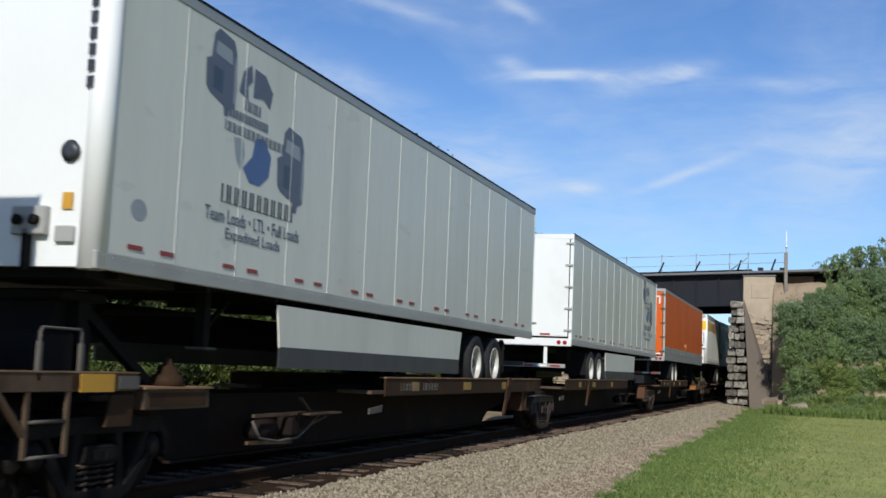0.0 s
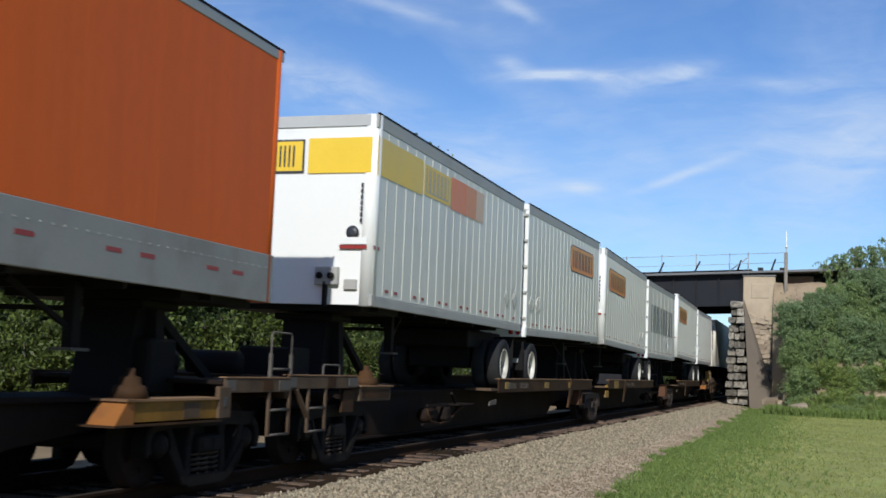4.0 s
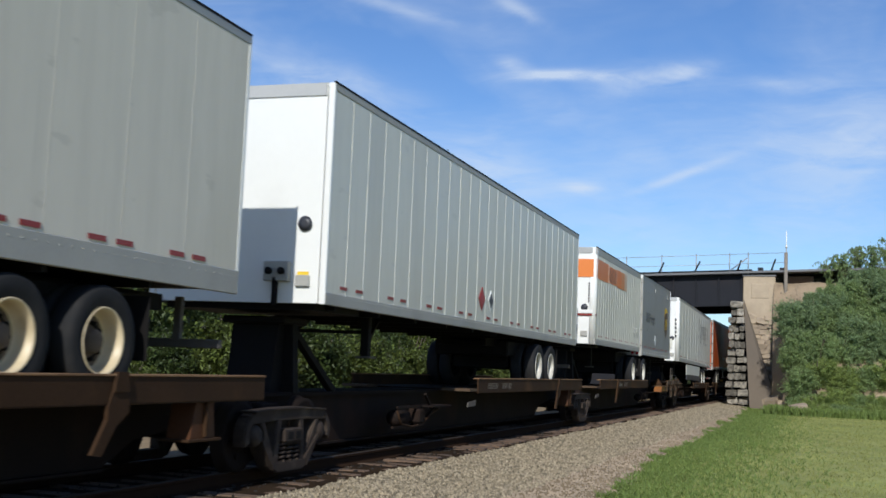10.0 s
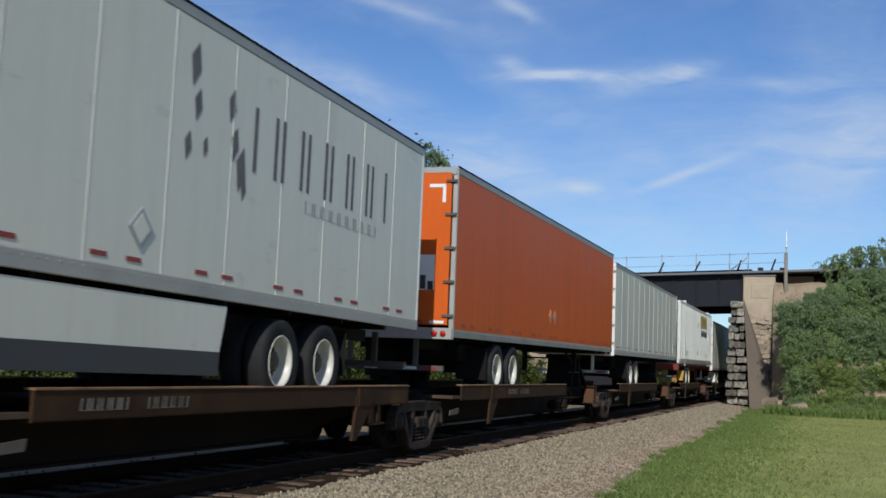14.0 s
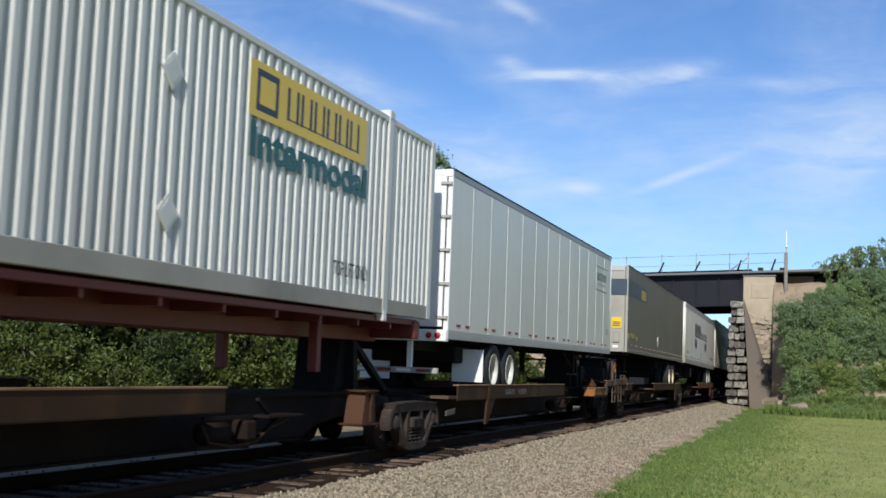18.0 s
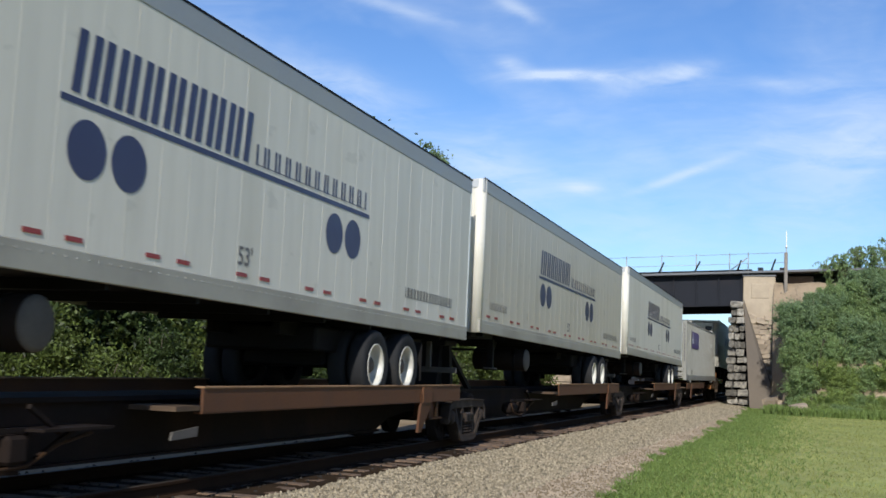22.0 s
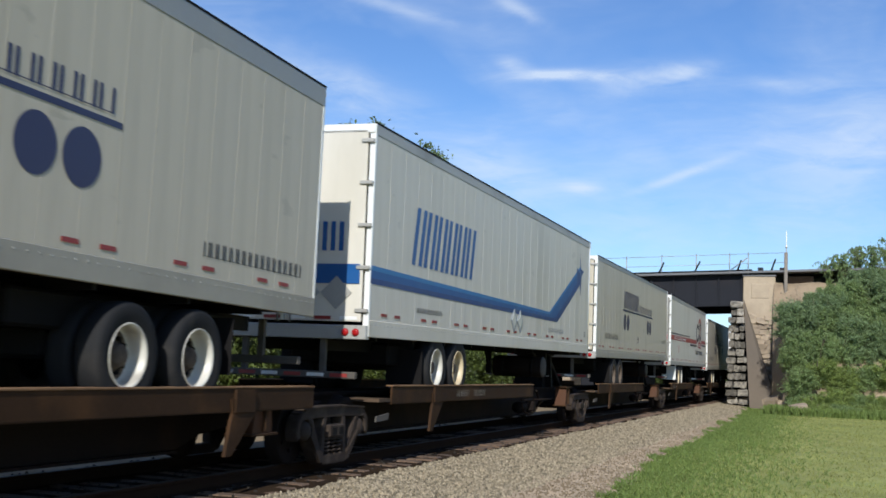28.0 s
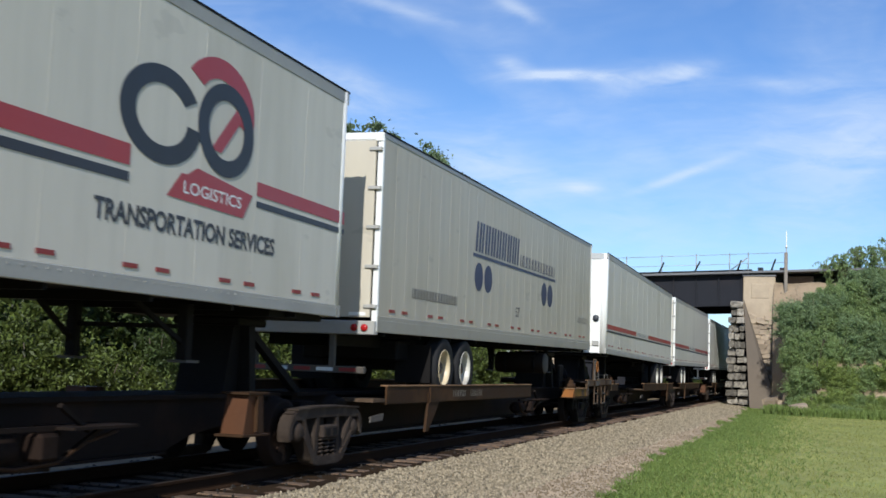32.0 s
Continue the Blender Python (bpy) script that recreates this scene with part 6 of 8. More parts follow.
    if k == 1 and 100 < a < 110:
        part("brake_stand", prism(((L + 1.50, 1.10), (L + 1.66, 1.10), (L + 1.66, 1.66), (L + 1.54, 1.70), (L + 1.48, 1.60)), 0.92, 1.10), M["caryellow"], car, label="yellow hand brake housing")
        part("brake_wheel", ring_wheel(), M["caryellow"], car, (1.13, L + 1.86, 1.46), (0, 0, 78), label="yellow spoked hand brake wheel")
        part("brake_shaft", tube([(1.0, L + 1.62, 1.46), (1.10, L + 1.86, 1.46)], 0.02), M["caryellow"], car)
    if k == 1 and a > 250:
        part("brake_panel", block(0.03, 0.46, 0.62, "endsteel", 0.01), None, car, (1.20, L + 1.36, 1.42))
        part("brake_hose", tube([(1.26, L + 1.42 + 0.13 * math.cos(0.45 * j), 1.50 + 0.16 * math.sin(0.45 * j)) for j in range(15)], 0.018, 6), M["brightorange"], car, label="orange hose loop")


def spine_car(a, b, group, sill_near, nose_u, nose_h, color, label, ends=(False, False), marks=0, sills=None):
    """One platform of an articulated spine car, trucks at a and b along the train."""
    L = b - a
    deck_w = (A_DECK if group == "A" else B_DECK) - RAIL
    top = (1.51 if group == "A" else 1.39) - RAIL
    car = thing("spine_car", pose(XC, a, RAIL), label, "rail car", "cars of the train")
    MOVING.append(car)
    # fish-bellied spine
    low = 0.14 if group == "A" else 0.245
    for s in (1, -1):
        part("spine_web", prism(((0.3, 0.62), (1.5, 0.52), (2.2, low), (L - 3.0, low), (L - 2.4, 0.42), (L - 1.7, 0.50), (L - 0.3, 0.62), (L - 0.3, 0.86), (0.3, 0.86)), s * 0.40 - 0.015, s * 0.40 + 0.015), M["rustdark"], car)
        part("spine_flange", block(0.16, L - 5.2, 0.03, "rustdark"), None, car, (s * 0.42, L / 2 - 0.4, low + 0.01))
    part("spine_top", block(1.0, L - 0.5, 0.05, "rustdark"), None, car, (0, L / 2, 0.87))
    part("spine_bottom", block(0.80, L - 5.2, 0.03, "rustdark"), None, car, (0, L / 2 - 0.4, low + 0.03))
    # deck for the road wheels, with raised side sills
    if sills:
        y0, y1 = sills
    else:
        n = 9.9 if group == "A" else 8.95
        y0, y1 = (1.65, 1.65 + n) if sill_near else (L - 1.15 - n, L - 1.15)
    part("wheel_deck", block(2.44, y1 - y0, 0.04, "rustdark"), None, car, (0, (y0 + y1) / 2, deck_w - 0.02))
    for s in (1, -1):
        part("side_sill", block(0.03, y1 - y0, 0.26, color, 0.004), None, car, (s * (HALF - 0.02), (y0 + y1) / 2, top - 0.13))
        # paler top edge: dust and sunlight in the colour
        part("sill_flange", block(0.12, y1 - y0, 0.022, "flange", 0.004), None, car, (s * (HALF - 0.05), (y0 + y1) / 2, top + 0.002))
        part("sill_foot", block(0.10, y1 - y0, 0.02, color), None, car, (s * (HALF - 0.06), (y0 + y1) / 2, top - 0.262))
        by = (y0 + 3.1 if sill_near else y1 - 2.85) if group == "A" else (y0 + 2.15 if sill_near else y1 - 1.85)
        arm = ((by - 0.12, top - 0.10), (by + 0.12, top - 0.10), (by + 0.13, top - 0.34), (by - 0.06, top - 0.46), (by - 0.26, top - 0.72), (by - 0.40, top - 0.70), (by - 0.20, top - 0.40), (by - 0.20, top - 0.28))
        gusset = ((by - 0.30, top - 0.12), (by + 0.28, top - 0.12), (by + 0.28, top - 0.28), (by - 0.24, top - 0.74), (by - 0.38, top - 0.74), (by - 0.26, top - 0.28))
        part("sill_bracket", prism(arm if group == "A" else gusset,
             s * (HALF + 0.0) - 0.03, s * (HALF + 0.0) + 0.012), M["carorange" if color == "rustorange" else color], car)
        part("bracket_flange", prism(((by - 0.22, top - 0.02), (by + 0.22, top - 0.02), (by + 0.22, top - 0.27), (by - 0.22, top - 0.27)) if group == "B" else ((by - 0.10, top + 0.03), (by + 0.06, top + 0.03), (by + 0.10, top - 0.15), (by - 0.14, top - 0.15)), s * HALF - 0.03, s * HALF + 0.03), M[color], car)
        # shelf beyond the sill's inner end
        ey = y0 - 0.25
        part("shelf", block(0.55, 0.48, 0.05, "endsteel"), None, car, (s * 1.0, ey, top - 0.21))
        part("shelf_skirt", prism(((ey - 0.26, top - 0.52), (ey + 0.24, top - 0.50), (ey + 0.26, top - 0.40), (ey - 0.24, top - 0.44)), s * 1.24 - 0.01, s * 1.24 + 0.01), M["plate"], car)
        # bracket boxes beside the truck
        if not ends[1]:
            bk = part("end_bracket", prism(((L - 2.62, 0.48), (L - 2.12, 0.48), (L - 2.18, 0.92), (L - 2.52, 0.92)), s * 1.08 - 0.14, s * 1.08 + 0.14), M["carorange"], car)
            part("cap_plate", block(0.36, 0.50, 0.03, "rust", 0.005), None, bk, (s * 1.08, L - 2.35, 0.935)) if s > 0 else None
            part("foot_plate", block(0.36, 0.66, 0.03, "rust", 0.005), None, bk, (s * 1.08, L - 2.37, 0.465)) if s > 0 else None
            part("bracket_rib", block(0.05, 0.04, 0.40, "rust"), None, bk, (s * 1.235, L - 2.35, 0.70)) if s > 0 else None
    rnd = random.Random(int(a))
    for k in range(3 if a < 70 else 0):
        part("marker", block(0.006, 0.30 + 0.15 * (k % 2), 0.14, "caryellow"), None, car, (HALF - 0.002, y0 + 0.5 + (y1 - y0 - 1.0) * (k + rnd.uniform(0.0, 0.6)) / 3, top - 0.13))
    if marks:
        yy = y0 + (0.6 if marks == 1 else 3.2)
        for k in (0.0, 1.05):
            bars(car, yy + k, yy + k + 0.75, top - 0.19, top - 0.08, 5, "markpaint", 0.12, 0.24, HALF - SKIN, "faded reporting marks shown as bars")
    if a in (85.2,):
        part("warning_plate", block(0.012, 0.56, 0.20, "plateyellow"), None, car, (HALF - 0.01, y0 - 0.33, top - 0.42), label="yellow plate with rows of bars")
        part("warning_plate", block(0.012, 0.36, 0.08, "plateyellow"), None, car, (HALF - 0.01, y0 - 0.38, top - 0.18))
        part("marker", block(0.006, 0.78, 0.235, "caryellow"), None, car, (HALF - 0.003, 88.2 - a, top - 0.135), label="faded yellow painted band")
        for j in range(3):
            bars(car, y0 - 0.56, y0 - 0.12, top - 0.495 + 0.055 * j, top - 0.465 + 0.055 * j, 9, "black", 0, 0.3)
    # brake rigging below the deck's inner end
    ry = y0 - 2.7 if not sill_near else y1 + 0.9
    dull = "endsteel" if a < 60 else "rustdark"
    part("rigging_shelf", block(0.42, 1.0, 0.025, dull), None, car, (1.02, ry + 0.75, 0.66))
    for p, q in (((1.02, ry - 0.9, 0.66), (1.02, ry + 0.3, 0.66)), ((1.1, ry + 0.2, 0.86), (1.05, ry + 0.7, 0.62)), ((1.0, ry + 0.35, 0.62), (0.9, ry + 0.1, 0.30)), ((0.95, ry - 0.9, 0.34), (0.95, ry + 0.3, 0.30)), ((1.05, ry + 0.9, 0.64), (1.0, ry + 0.45, 0.40))):
        part("brake_rod", strut(p, q, 0.04), M[dull], car)
    part("brake_cylinder", mesh_of(lathe([(0.05, -0.3), (0.13, -0.25), (0.13, 0.2), (0.05, 0.25)], 14), M["rustdark"], "cylinder"), None, car, (0.86, ry - 0.35, 0.48), (0, 0, 90))
    part("brake_valve", block(0.22, 0.26, 0.24, "rustdark", 0.03), None, car, (0.98, ry + 0.12, 0.50))
    part("brake_pipe", tube([(1.04, ry - 0.95, 0.60), (1.06, ry - 0.8, 0.40), (1.06, ry - 0.3, 0.34), (1.04, ry + 0.3, 0.36), (1.04, ry + 0.7, 0.52), (1.02, ry + 1.2, 0.60)], 0.018, 6), M["plate" if a < 60 else "rust"], car)
    bogie(car, 0.0, ends[0])
    part("side_bearing", block(1.4, 0.5, 0.20, "rustdark", 0.02), None, car, (0, 0.2, 0.68))
    if nose_u is not None:
        for nu in nose_u:
            hitch(car, nu - a, nose_h - RAIL, 0.88)
    if ends[1]:
        bogie(car, L, True)
    for k in (0, 1):
        if ends[k]:
            car_end(car, a, L, k, color)
    return car


def ring_wheel():
    bm = tube([(0.28 * math.cos(2 * math.pi * k / 20), 0, 0.28 * math.sin(2 * math.pi * k / 20)) for k in range(21)], 0.02, 6)
    for k in range(5):
        a = 2 * math.pi * k / 5
        s = strut((0, 0, 0), (0.28 * math.cos(a), 0, 0.28 * math.sin(a)), 0.025)
        me = bpy.data.meshes.new("tmp")
        s.to_mesh(me)
        s.free()
        bm.from_mesh(me)
        bpy.data.meshes.remove(me)
    return bm


LBL = {"A": "rusty brown spine car platform with worn yellow markers", "B": "rust-orange spine car platform with hanging brackets"}
# trucks' places, whether the deck is at the near end, the noses it carries
spine_car(-13.6, 4.9, "A", False, None, 2.3, "rust", LBL["A"], (False, True))
spine_car(9.0, 26.78, "A", False, (9.5,), 2.30, "rust", LBL["A"], (True, False), 1)
spine_car(26.78, 45.42, "A", True, (44.1,), 2.30, "rust", LBL["A"], (False, False), 0)
spine_car(45.42, 63.07, "A", True, (63.0,), 2.30, "rust", LBL["A"], (False, True), 1)
spine_car(66.5, 85.2, "A", False, (68.0, 84.0), 2.42, "rust", LBL["A"], (True, False), 1)
spine_car(85.2, 103.62, "A", True, (86.6, 102.4), 2.42, "rust", LBL["A"], (False, False), 2)
spine_car(103.62, 120.95, "A", True, (105.3, 120.9), 2.42, "rust", LBL["A"], (False, True), 1)
spine_car(124.7, 143.3, "A", False, (125.8,), 2.30, "rust", LBL["A"], (True, False), 1)
spine_car(143.3, 161.93, "A", False, (144.6,), 2.30, "rust", LBL["A"], (False, False), 1)
spine_car(161.93, 179.6, "A", True, (163.4, 178.9), 2.42, "rust", LBL["A"], (False, True), 2)
row = [183.5, 200.3, 217.6, 234.9, 252.2, 269.0]
for i, (near, nose) in enumerate(((False, 184.1), (True, 216.5), (True, 233.2), (True, 251.0), (True, 268.3))):
    spine_car(row[i], row[i + 1], "B", near, (nose,), 2.22, "rust", LBL["B"], (i == 0, i == 4), (i + 1) % 3)
row = [272.5, 289.66, 307.24, 324.4, 341.8, 359.0]
for i, (near, nose) in enumerate(((False, 273.4), (False, 291.0), (False, 308.0), (False, 325.5), (True, None))):
    spine_car(row[i], row[i + 1], "B", near, (nose,) if nose else None, 2.22, "rustorange" if i > 0 else "rust", LBL["B"], (i == 0, i == 4), 0)
row = [362.5, 379.2, 396.2, 413.65, 431.1, 448.4]
for i, (near, nose) in enumerate(((False, 362.6), (True, 395.1), (True, 412.4), (True, 430.0), (True, 447.3))):
    spine_car(row[i], row[i + 1], "B", near, (nose,), 2.22, "rust", LBL["B"], (i == 0, i == 4), (i + 1) % 3)
row = [451.9, 469.2, 486.6, 504.0, 521.4]
for i, (near, nose) in enumerate(((False, 451.9), (True, 483.6), (True, 501.0), (False, 504.2))):
    spine_car(row[i], row[i + 1], "B", near, (nose,), 2.22, "rust", LBL["B"], (i == 0, i == 3), 0)


# ---- ground, ballast, track ----
G = {
    "lawn": material("mown lawn", (0.290, 0.300, 0.098), 0.9, 0, 0.45, 0.5, 9, 0.02, (0.175, 0.235, 0.062), 0.55, spec=0.15),
    "ballast": material("dusty limestone ballast", (0.270, 0.202, 0.122), 0.9, 0, 0.40, 0.8, 30, 0.03, (0.195, 0.145, 0.082), 0.5, spec=0.15),
    # ballast and stones under the train: oil stain, with the train's shade in the colour
    "oiledshade": material("oil-stained ballast darkened for shade", (0.036, 0.023, 0.013), 0.9, 0, 0.35, 2.5, 35, 0.03, (0.012, 0.010, 0.009), 0.5, spec=0.05),
    "oiledshadestone": material("stained stones darkened for shade", (0.026, 0.022, 0.018), 0.9, 0, 0.25, 6, 60, 0.006, island=True, per_object=0.8, spec=0.2),
    "stone": material("grey ballast stones", (0.236, 0.196, 0.134), 0.88, 0, 0.22, 6, 60, 0.006, island=True, per_object=1.1, spec=0.2),
    "grass": material("lawn grass blades", (0.295, 0.310, 0.098), 0.6, 0, 0.40, 0.45, 6, 0.0, island=True, per_object=0.5, translucent=0.35, spec=0.25),
    "weeds": material("lush verge grass", (0.165, 0.225, 0.060), 0.6, 0, 0.15, 0.5, 6, 0.0, island=True, per_object=0.6, translucent=0.35, spec=0.25),
    "leaf": material("bush leaves", (0.275, 0.360, 0.145), 0.5, 0, 0.25, 0.3, 5, 0.0, island=True, per_object=0.6, translucent=0.5, spec=0.35),
    # hedge and hedgedark: one foliage, its lit and shaded tones put into the colour
    "hedge": material("hedge leaves with sunlight in their colour", (0.078, 0.102, 0.022), 0.5, 0, 0.3, 0.6, 5, 0.0, island=True, per_object=1.5, translucent=0.3, spec=0.3),
    "hedgedark": material("hedge leaves with shade in their colour", (0.046, 0.068, 0.018), 0.5, 0, 0.3, 0.6, 5, 0.0, island=True, per_object=1.3, translucent=0.3, spec=0.3),
    "treeleaf": material("grey-green tree leaves", (0.130, 0.178, 0.085), 0.5, 0, 0.2, 0.5, 5, 0.0, island=True, per_object=0.9, translucent=0.35, spec=0.35),
    "leafdark": material("dull green leaves", (0.240, 0.320, 0.152), 0.5, 0, 0.2, 0.3, 5, 0.0, island=True, per_object=0.6, translucent=0.5, spec=0.35),
    "weedleaf": material("fresh yellow-green weed leaves", (0.285, 0.355, 0.105), 0.5, 0, 0.25, 0.3, 5, 0.0, island=True, per_object=0.6, translucent=0.5, spec=0.3),
    "bark": material("grey-brown bark", (0.085, 0.065, 0.048), 0.9, 0, 0.3, 3, 30, 0.01),
    "soil": material("dry embankment soil", (0.33, 0.250, 0.165), 0.95, 0, 0.3, 0.6, 12, 0.06, (0.17, 0.135, 0.09), 0.5, spec=0.15),
    "rubble": material("tan quarry stone", (0.34, 0.270, 0.195), 0.85, 0, 0.25, 2, 20, 0.02, (0.17, 0.135, 0.10), 0.4, per_object=0.5, spec=0.2),
    "masonry": material("sooty rock-faced stone", (0.250, 0.225, 0.185), 0.85, 0, 0.45, 5, 18, 0.06, (0.030, 0.027, 0.025), 0.62, per_object=1.1, spec=0.2),
    "concrete": material("stained old concrete", (0.43, 0.345, 0.245), 0.85, 0, 0.2, 0.6, 14, 0.01, (0.20, 0.155, 0.115), 0.45, spec=0.2),
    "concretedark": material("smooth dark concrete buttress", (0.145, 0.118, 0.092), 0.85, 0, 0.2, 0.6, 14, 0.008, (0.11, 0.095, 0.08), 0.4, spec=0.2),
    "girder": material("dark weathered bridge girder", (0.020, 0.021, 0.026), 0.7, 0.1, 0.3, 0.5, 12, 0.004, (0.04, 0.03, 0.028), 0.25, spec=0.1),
    "slab": material("bridge deck concrete", (0.15, 0.15, 0.155), 0.85, 0, 0.2, 1, 14, 0.01),
    "galv": material("galvanised railing steel", (0.36, 0.37, 0.38), 0.5, 0.6, 0.15, 3, 20),
    "pole": material("weathered timber pole", (0.22, 0.19, 0.155), 0.9, 0, 0.25, 2, 20, 0.01, stretch=(4, 4, 0.4)),
}
M.update(G)


def ground_height(x, y):
    return 0.06 * noise.noise((x * 0.05, y * 0.05, 0)) - 0.03


def sheet(name, xs, ys, zfn, mat, label, category, kind="structure"):
    vs = [(x, y, zfn(x, y)) for y in ys for x in xs]
    n = len(xs)
    fs = [(j * n + i, j * n + i + 1, (j + 1) * n + i + 1, (j + 1) * n + i) for j in range(len(ys) - 1) for i in range(n - 1)]
    me = bpy.data.meshes.new(name)
    me.from_pydata(vs, [], fs)
    for p in me.polygons:
        p.use_smooth = True
    me.materials.append(M[mat])
    return tagged(new(name, me), label, category, kind=kind)


def spread(lo, hi, far, step):
    near = list(np.arange(lo, hi, step))
    k, d = [], step
    v = lo
    while v > -far:
        d *= 1.5
        v -= d
        k.append(v)
    v, d = near[-1], step
    m = []
    while v < far:
        d *= 1.5
        v += d
        m.append(v)
    return k[::-1] + near + m


sheet("ground", spread(-14, 14, 2500, 0.7), spread(-6, 90, 2500, 1.2), ground_height, "lawn", "mown green lawn running out to open land", "ground")


def edge_x(y):
    """Where the grass meets the dirt shoulder."""
    line = ((0, -2.3), (16, -2.72), (22, -3.05), (33, -2.95), (47, -3.25), (62, -3.5), (81, -4.2), (500, -4.2))
    x = -2.3
    for (a, xa), (b, xb) in zip(line, line[1:]):
        if a <= y <= b:
            x = xa + (xb - xa) * (y - a) / (b - a)
    return x - 0.22 * noise.noise((0, y * 0.35, 8)) - 0.2 * noise.noise((0, y * 1.7, 2))


def bed_height(x, y):
    if x > -5.2:
        x = -5.2 + (x + 5.2) * 1.95 / (edge_x(y) + 5.2)
    prof = ((-17.4, -0.12), (-14.0, 0.03), (-10.2, 0.16), (-8.7, 0.20), (-6.0, 0.19), (-5.2, 0.14), (-3.7, 0.05), (-2.9, -0.10))
    for (a, za), (b, zb_) in zip(prof, prof[1:]):
        if x <= b:
            k = (x - a) / (b - a)
            return za + (zb_ - za) * max(0, k) + 0.035 * noise.noise((x * 0.9, y * 0.9, 3)) + 0.015 * noise.noise((x * 4, y * 4, 5))
    return prof[-1][1]


# separate dark sheet: stained ballast plus the shade beneath the train
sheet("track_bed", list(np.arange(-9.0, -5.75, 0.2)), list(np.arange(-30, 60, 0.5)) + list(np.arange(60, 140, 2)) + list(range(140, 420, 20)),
      lambda x, y: bed_height(x, y) + 0.012, "oiledshade", "oil-stained ballast under the rails, train's shade in its dark colour", "ballast")
sheet("ballast_bed", list(np.arange(-17.4, -10.0, 0.5)) + list(np.arange(-9.9, -2.0, 0.19)), list(np.arange(-30, 40, 0.35)) + list(np.arange(40, 140, 1.2)) + list(range(140, 420, 20)),
      bed_height, "ballast", "pale crushed limestone ballast bed of the railway", "ballast")

rng = np.random.default_rng(7)


def stones(count, x0, x1, y0, y1, size, name, label, zfn, mat):
    """Loose angular stones as one mesh."""
    base = np.array([(1, 0, -0.3), (0.2, 1, -0.35), (-0.9, 0.5, -0.3), (-0.6, -0.8, -0.3), (0.5, -0.8, -0.35), (0.45, 0.2, 0.75), (-0.35, 0.15, 0.85), (0.0, -0.45, 0.7)])
    faces = [(0, 1, 5), (1, 6, 5), (1, 2, 6), (2, 3, 6), (3, 7, 6), (3, 4, 7), (4, 0, 7), (0, 5, 7), (5, 6, 7)]
    k = rng.random(count)
    yy = y0 + (y1 - y0) * k ** 1.7
    xx = rng.uniform(x0, x1, count)
    V, F = [], []
    for i in range(count):
        a = rng.uniform(0, 6.28)
        c, s = math.cos(a), math.sin(a)
        sc = size * rng.uniform(0.5, 1.25, 3)
        p = base * sc * rng.uniform(0.8, 1.2, base.shape)
        p = np.stack([p[:, 0] * c - p[:, 1] * s, p[:, 0] * s + p[:, 1] * c, p[:, 2]], 1)
        z = zfn(xx[i], yy[i]) + size * 0.2
        V.append(p + (xx[i], yy[i], z))
        F += [tuple(q + 8 * i for q in f) for f in faces]
    me = bpy.data.meshes.new(name)
    me.from_pydata(np.concatenate(V).tolist(), [], F)
    me.materials.append(M[mat])
    return tagged(new(name, me), label, "stones", kind="stuff")


stones(52000, -5.80, -3.75, 8, 78, 0.031, "ballast_stones", "loose pale ballast stones beside the ties", bed_height, "stone")
stones(9000, -4.0, -2.8, 8, 78, 0.024, "ballast_stones", "scattered ballast stones on the dirt shoulder", bed_height, "rubble")
stones(2500, -9.2, -6.0, 6, 40, 0.034, "ballast_stones", "stained ballast stones between the rails, darkened for the train's shade", bed_height, "oiledshadestone")

tie_mesh = {k: block(2.6, 0.23, 0.19, "tie", 0.012) for k in range(1)}
for k in range(185):
    y = 2 + 0.52 * k
    tie = part("railway_tie", tie_mesh[0], None, None, (XC + 0.12 + random.uniform(-0.08, 0.09), y + random.uniform(-0.02, 0.02), 0.125 + random.uniform(-0.01, 0.008)), (0, random.uniform(-0.4, 0.4), random.uniform(-0.8, 0.8)))
    tagged(tie, "weathered brown timber tie bedded in ballast", "railway tie", "ties under the rails")


def rail_mesh(length):
    prof = ((-0.075, 0), (0.075, 0), (0.075, 0.012), (0.012, 0.03), (0.012, 0.125), (0.036, 0.135), (0.036, 0.165), (0.03, 0.172), (-0.03, 0.172), (-0.036, 0.165), (-0.036, 0.135), (-0.012, 0.125), (-0.012, 0.03), (-0.075, 0.012))
    bm = bmesh.new()
    a = [bm.verts.new((x, 0, z)) for x, z in prof]
    b = [bm.verts.new((x, length, z)) for x, z in prof]
    for k in range(len(prof)):
        f = bm.faces.new((a[k], b[k], b[(k + 1) % len(prof)], a[(k + 1) % len(prof)]))
        f.material_index = 0 if prof[k][1] > 0.164 and prof[(k + 1) % len(prof)][1] > 0.164 else 1
    bm.faces.new(a)
    bm.faces.new(b[::-1])
    bmesh.ops.recalc_face_normals(bm, faces=bm.faces[:])
    me = mesh_of(bm, M["rail"], "rail")
    me.materials.append(M["railweb"])
    return me


RAILS = rail_mesh(450)
for s in (1, -1):
    tagged(part("rail", RAILS, None, None, (XC + s * 0.755, -40, RAIL - 0.172)), "steel rail with polished head on timber ties", "rail", "rails of the track", "structure")


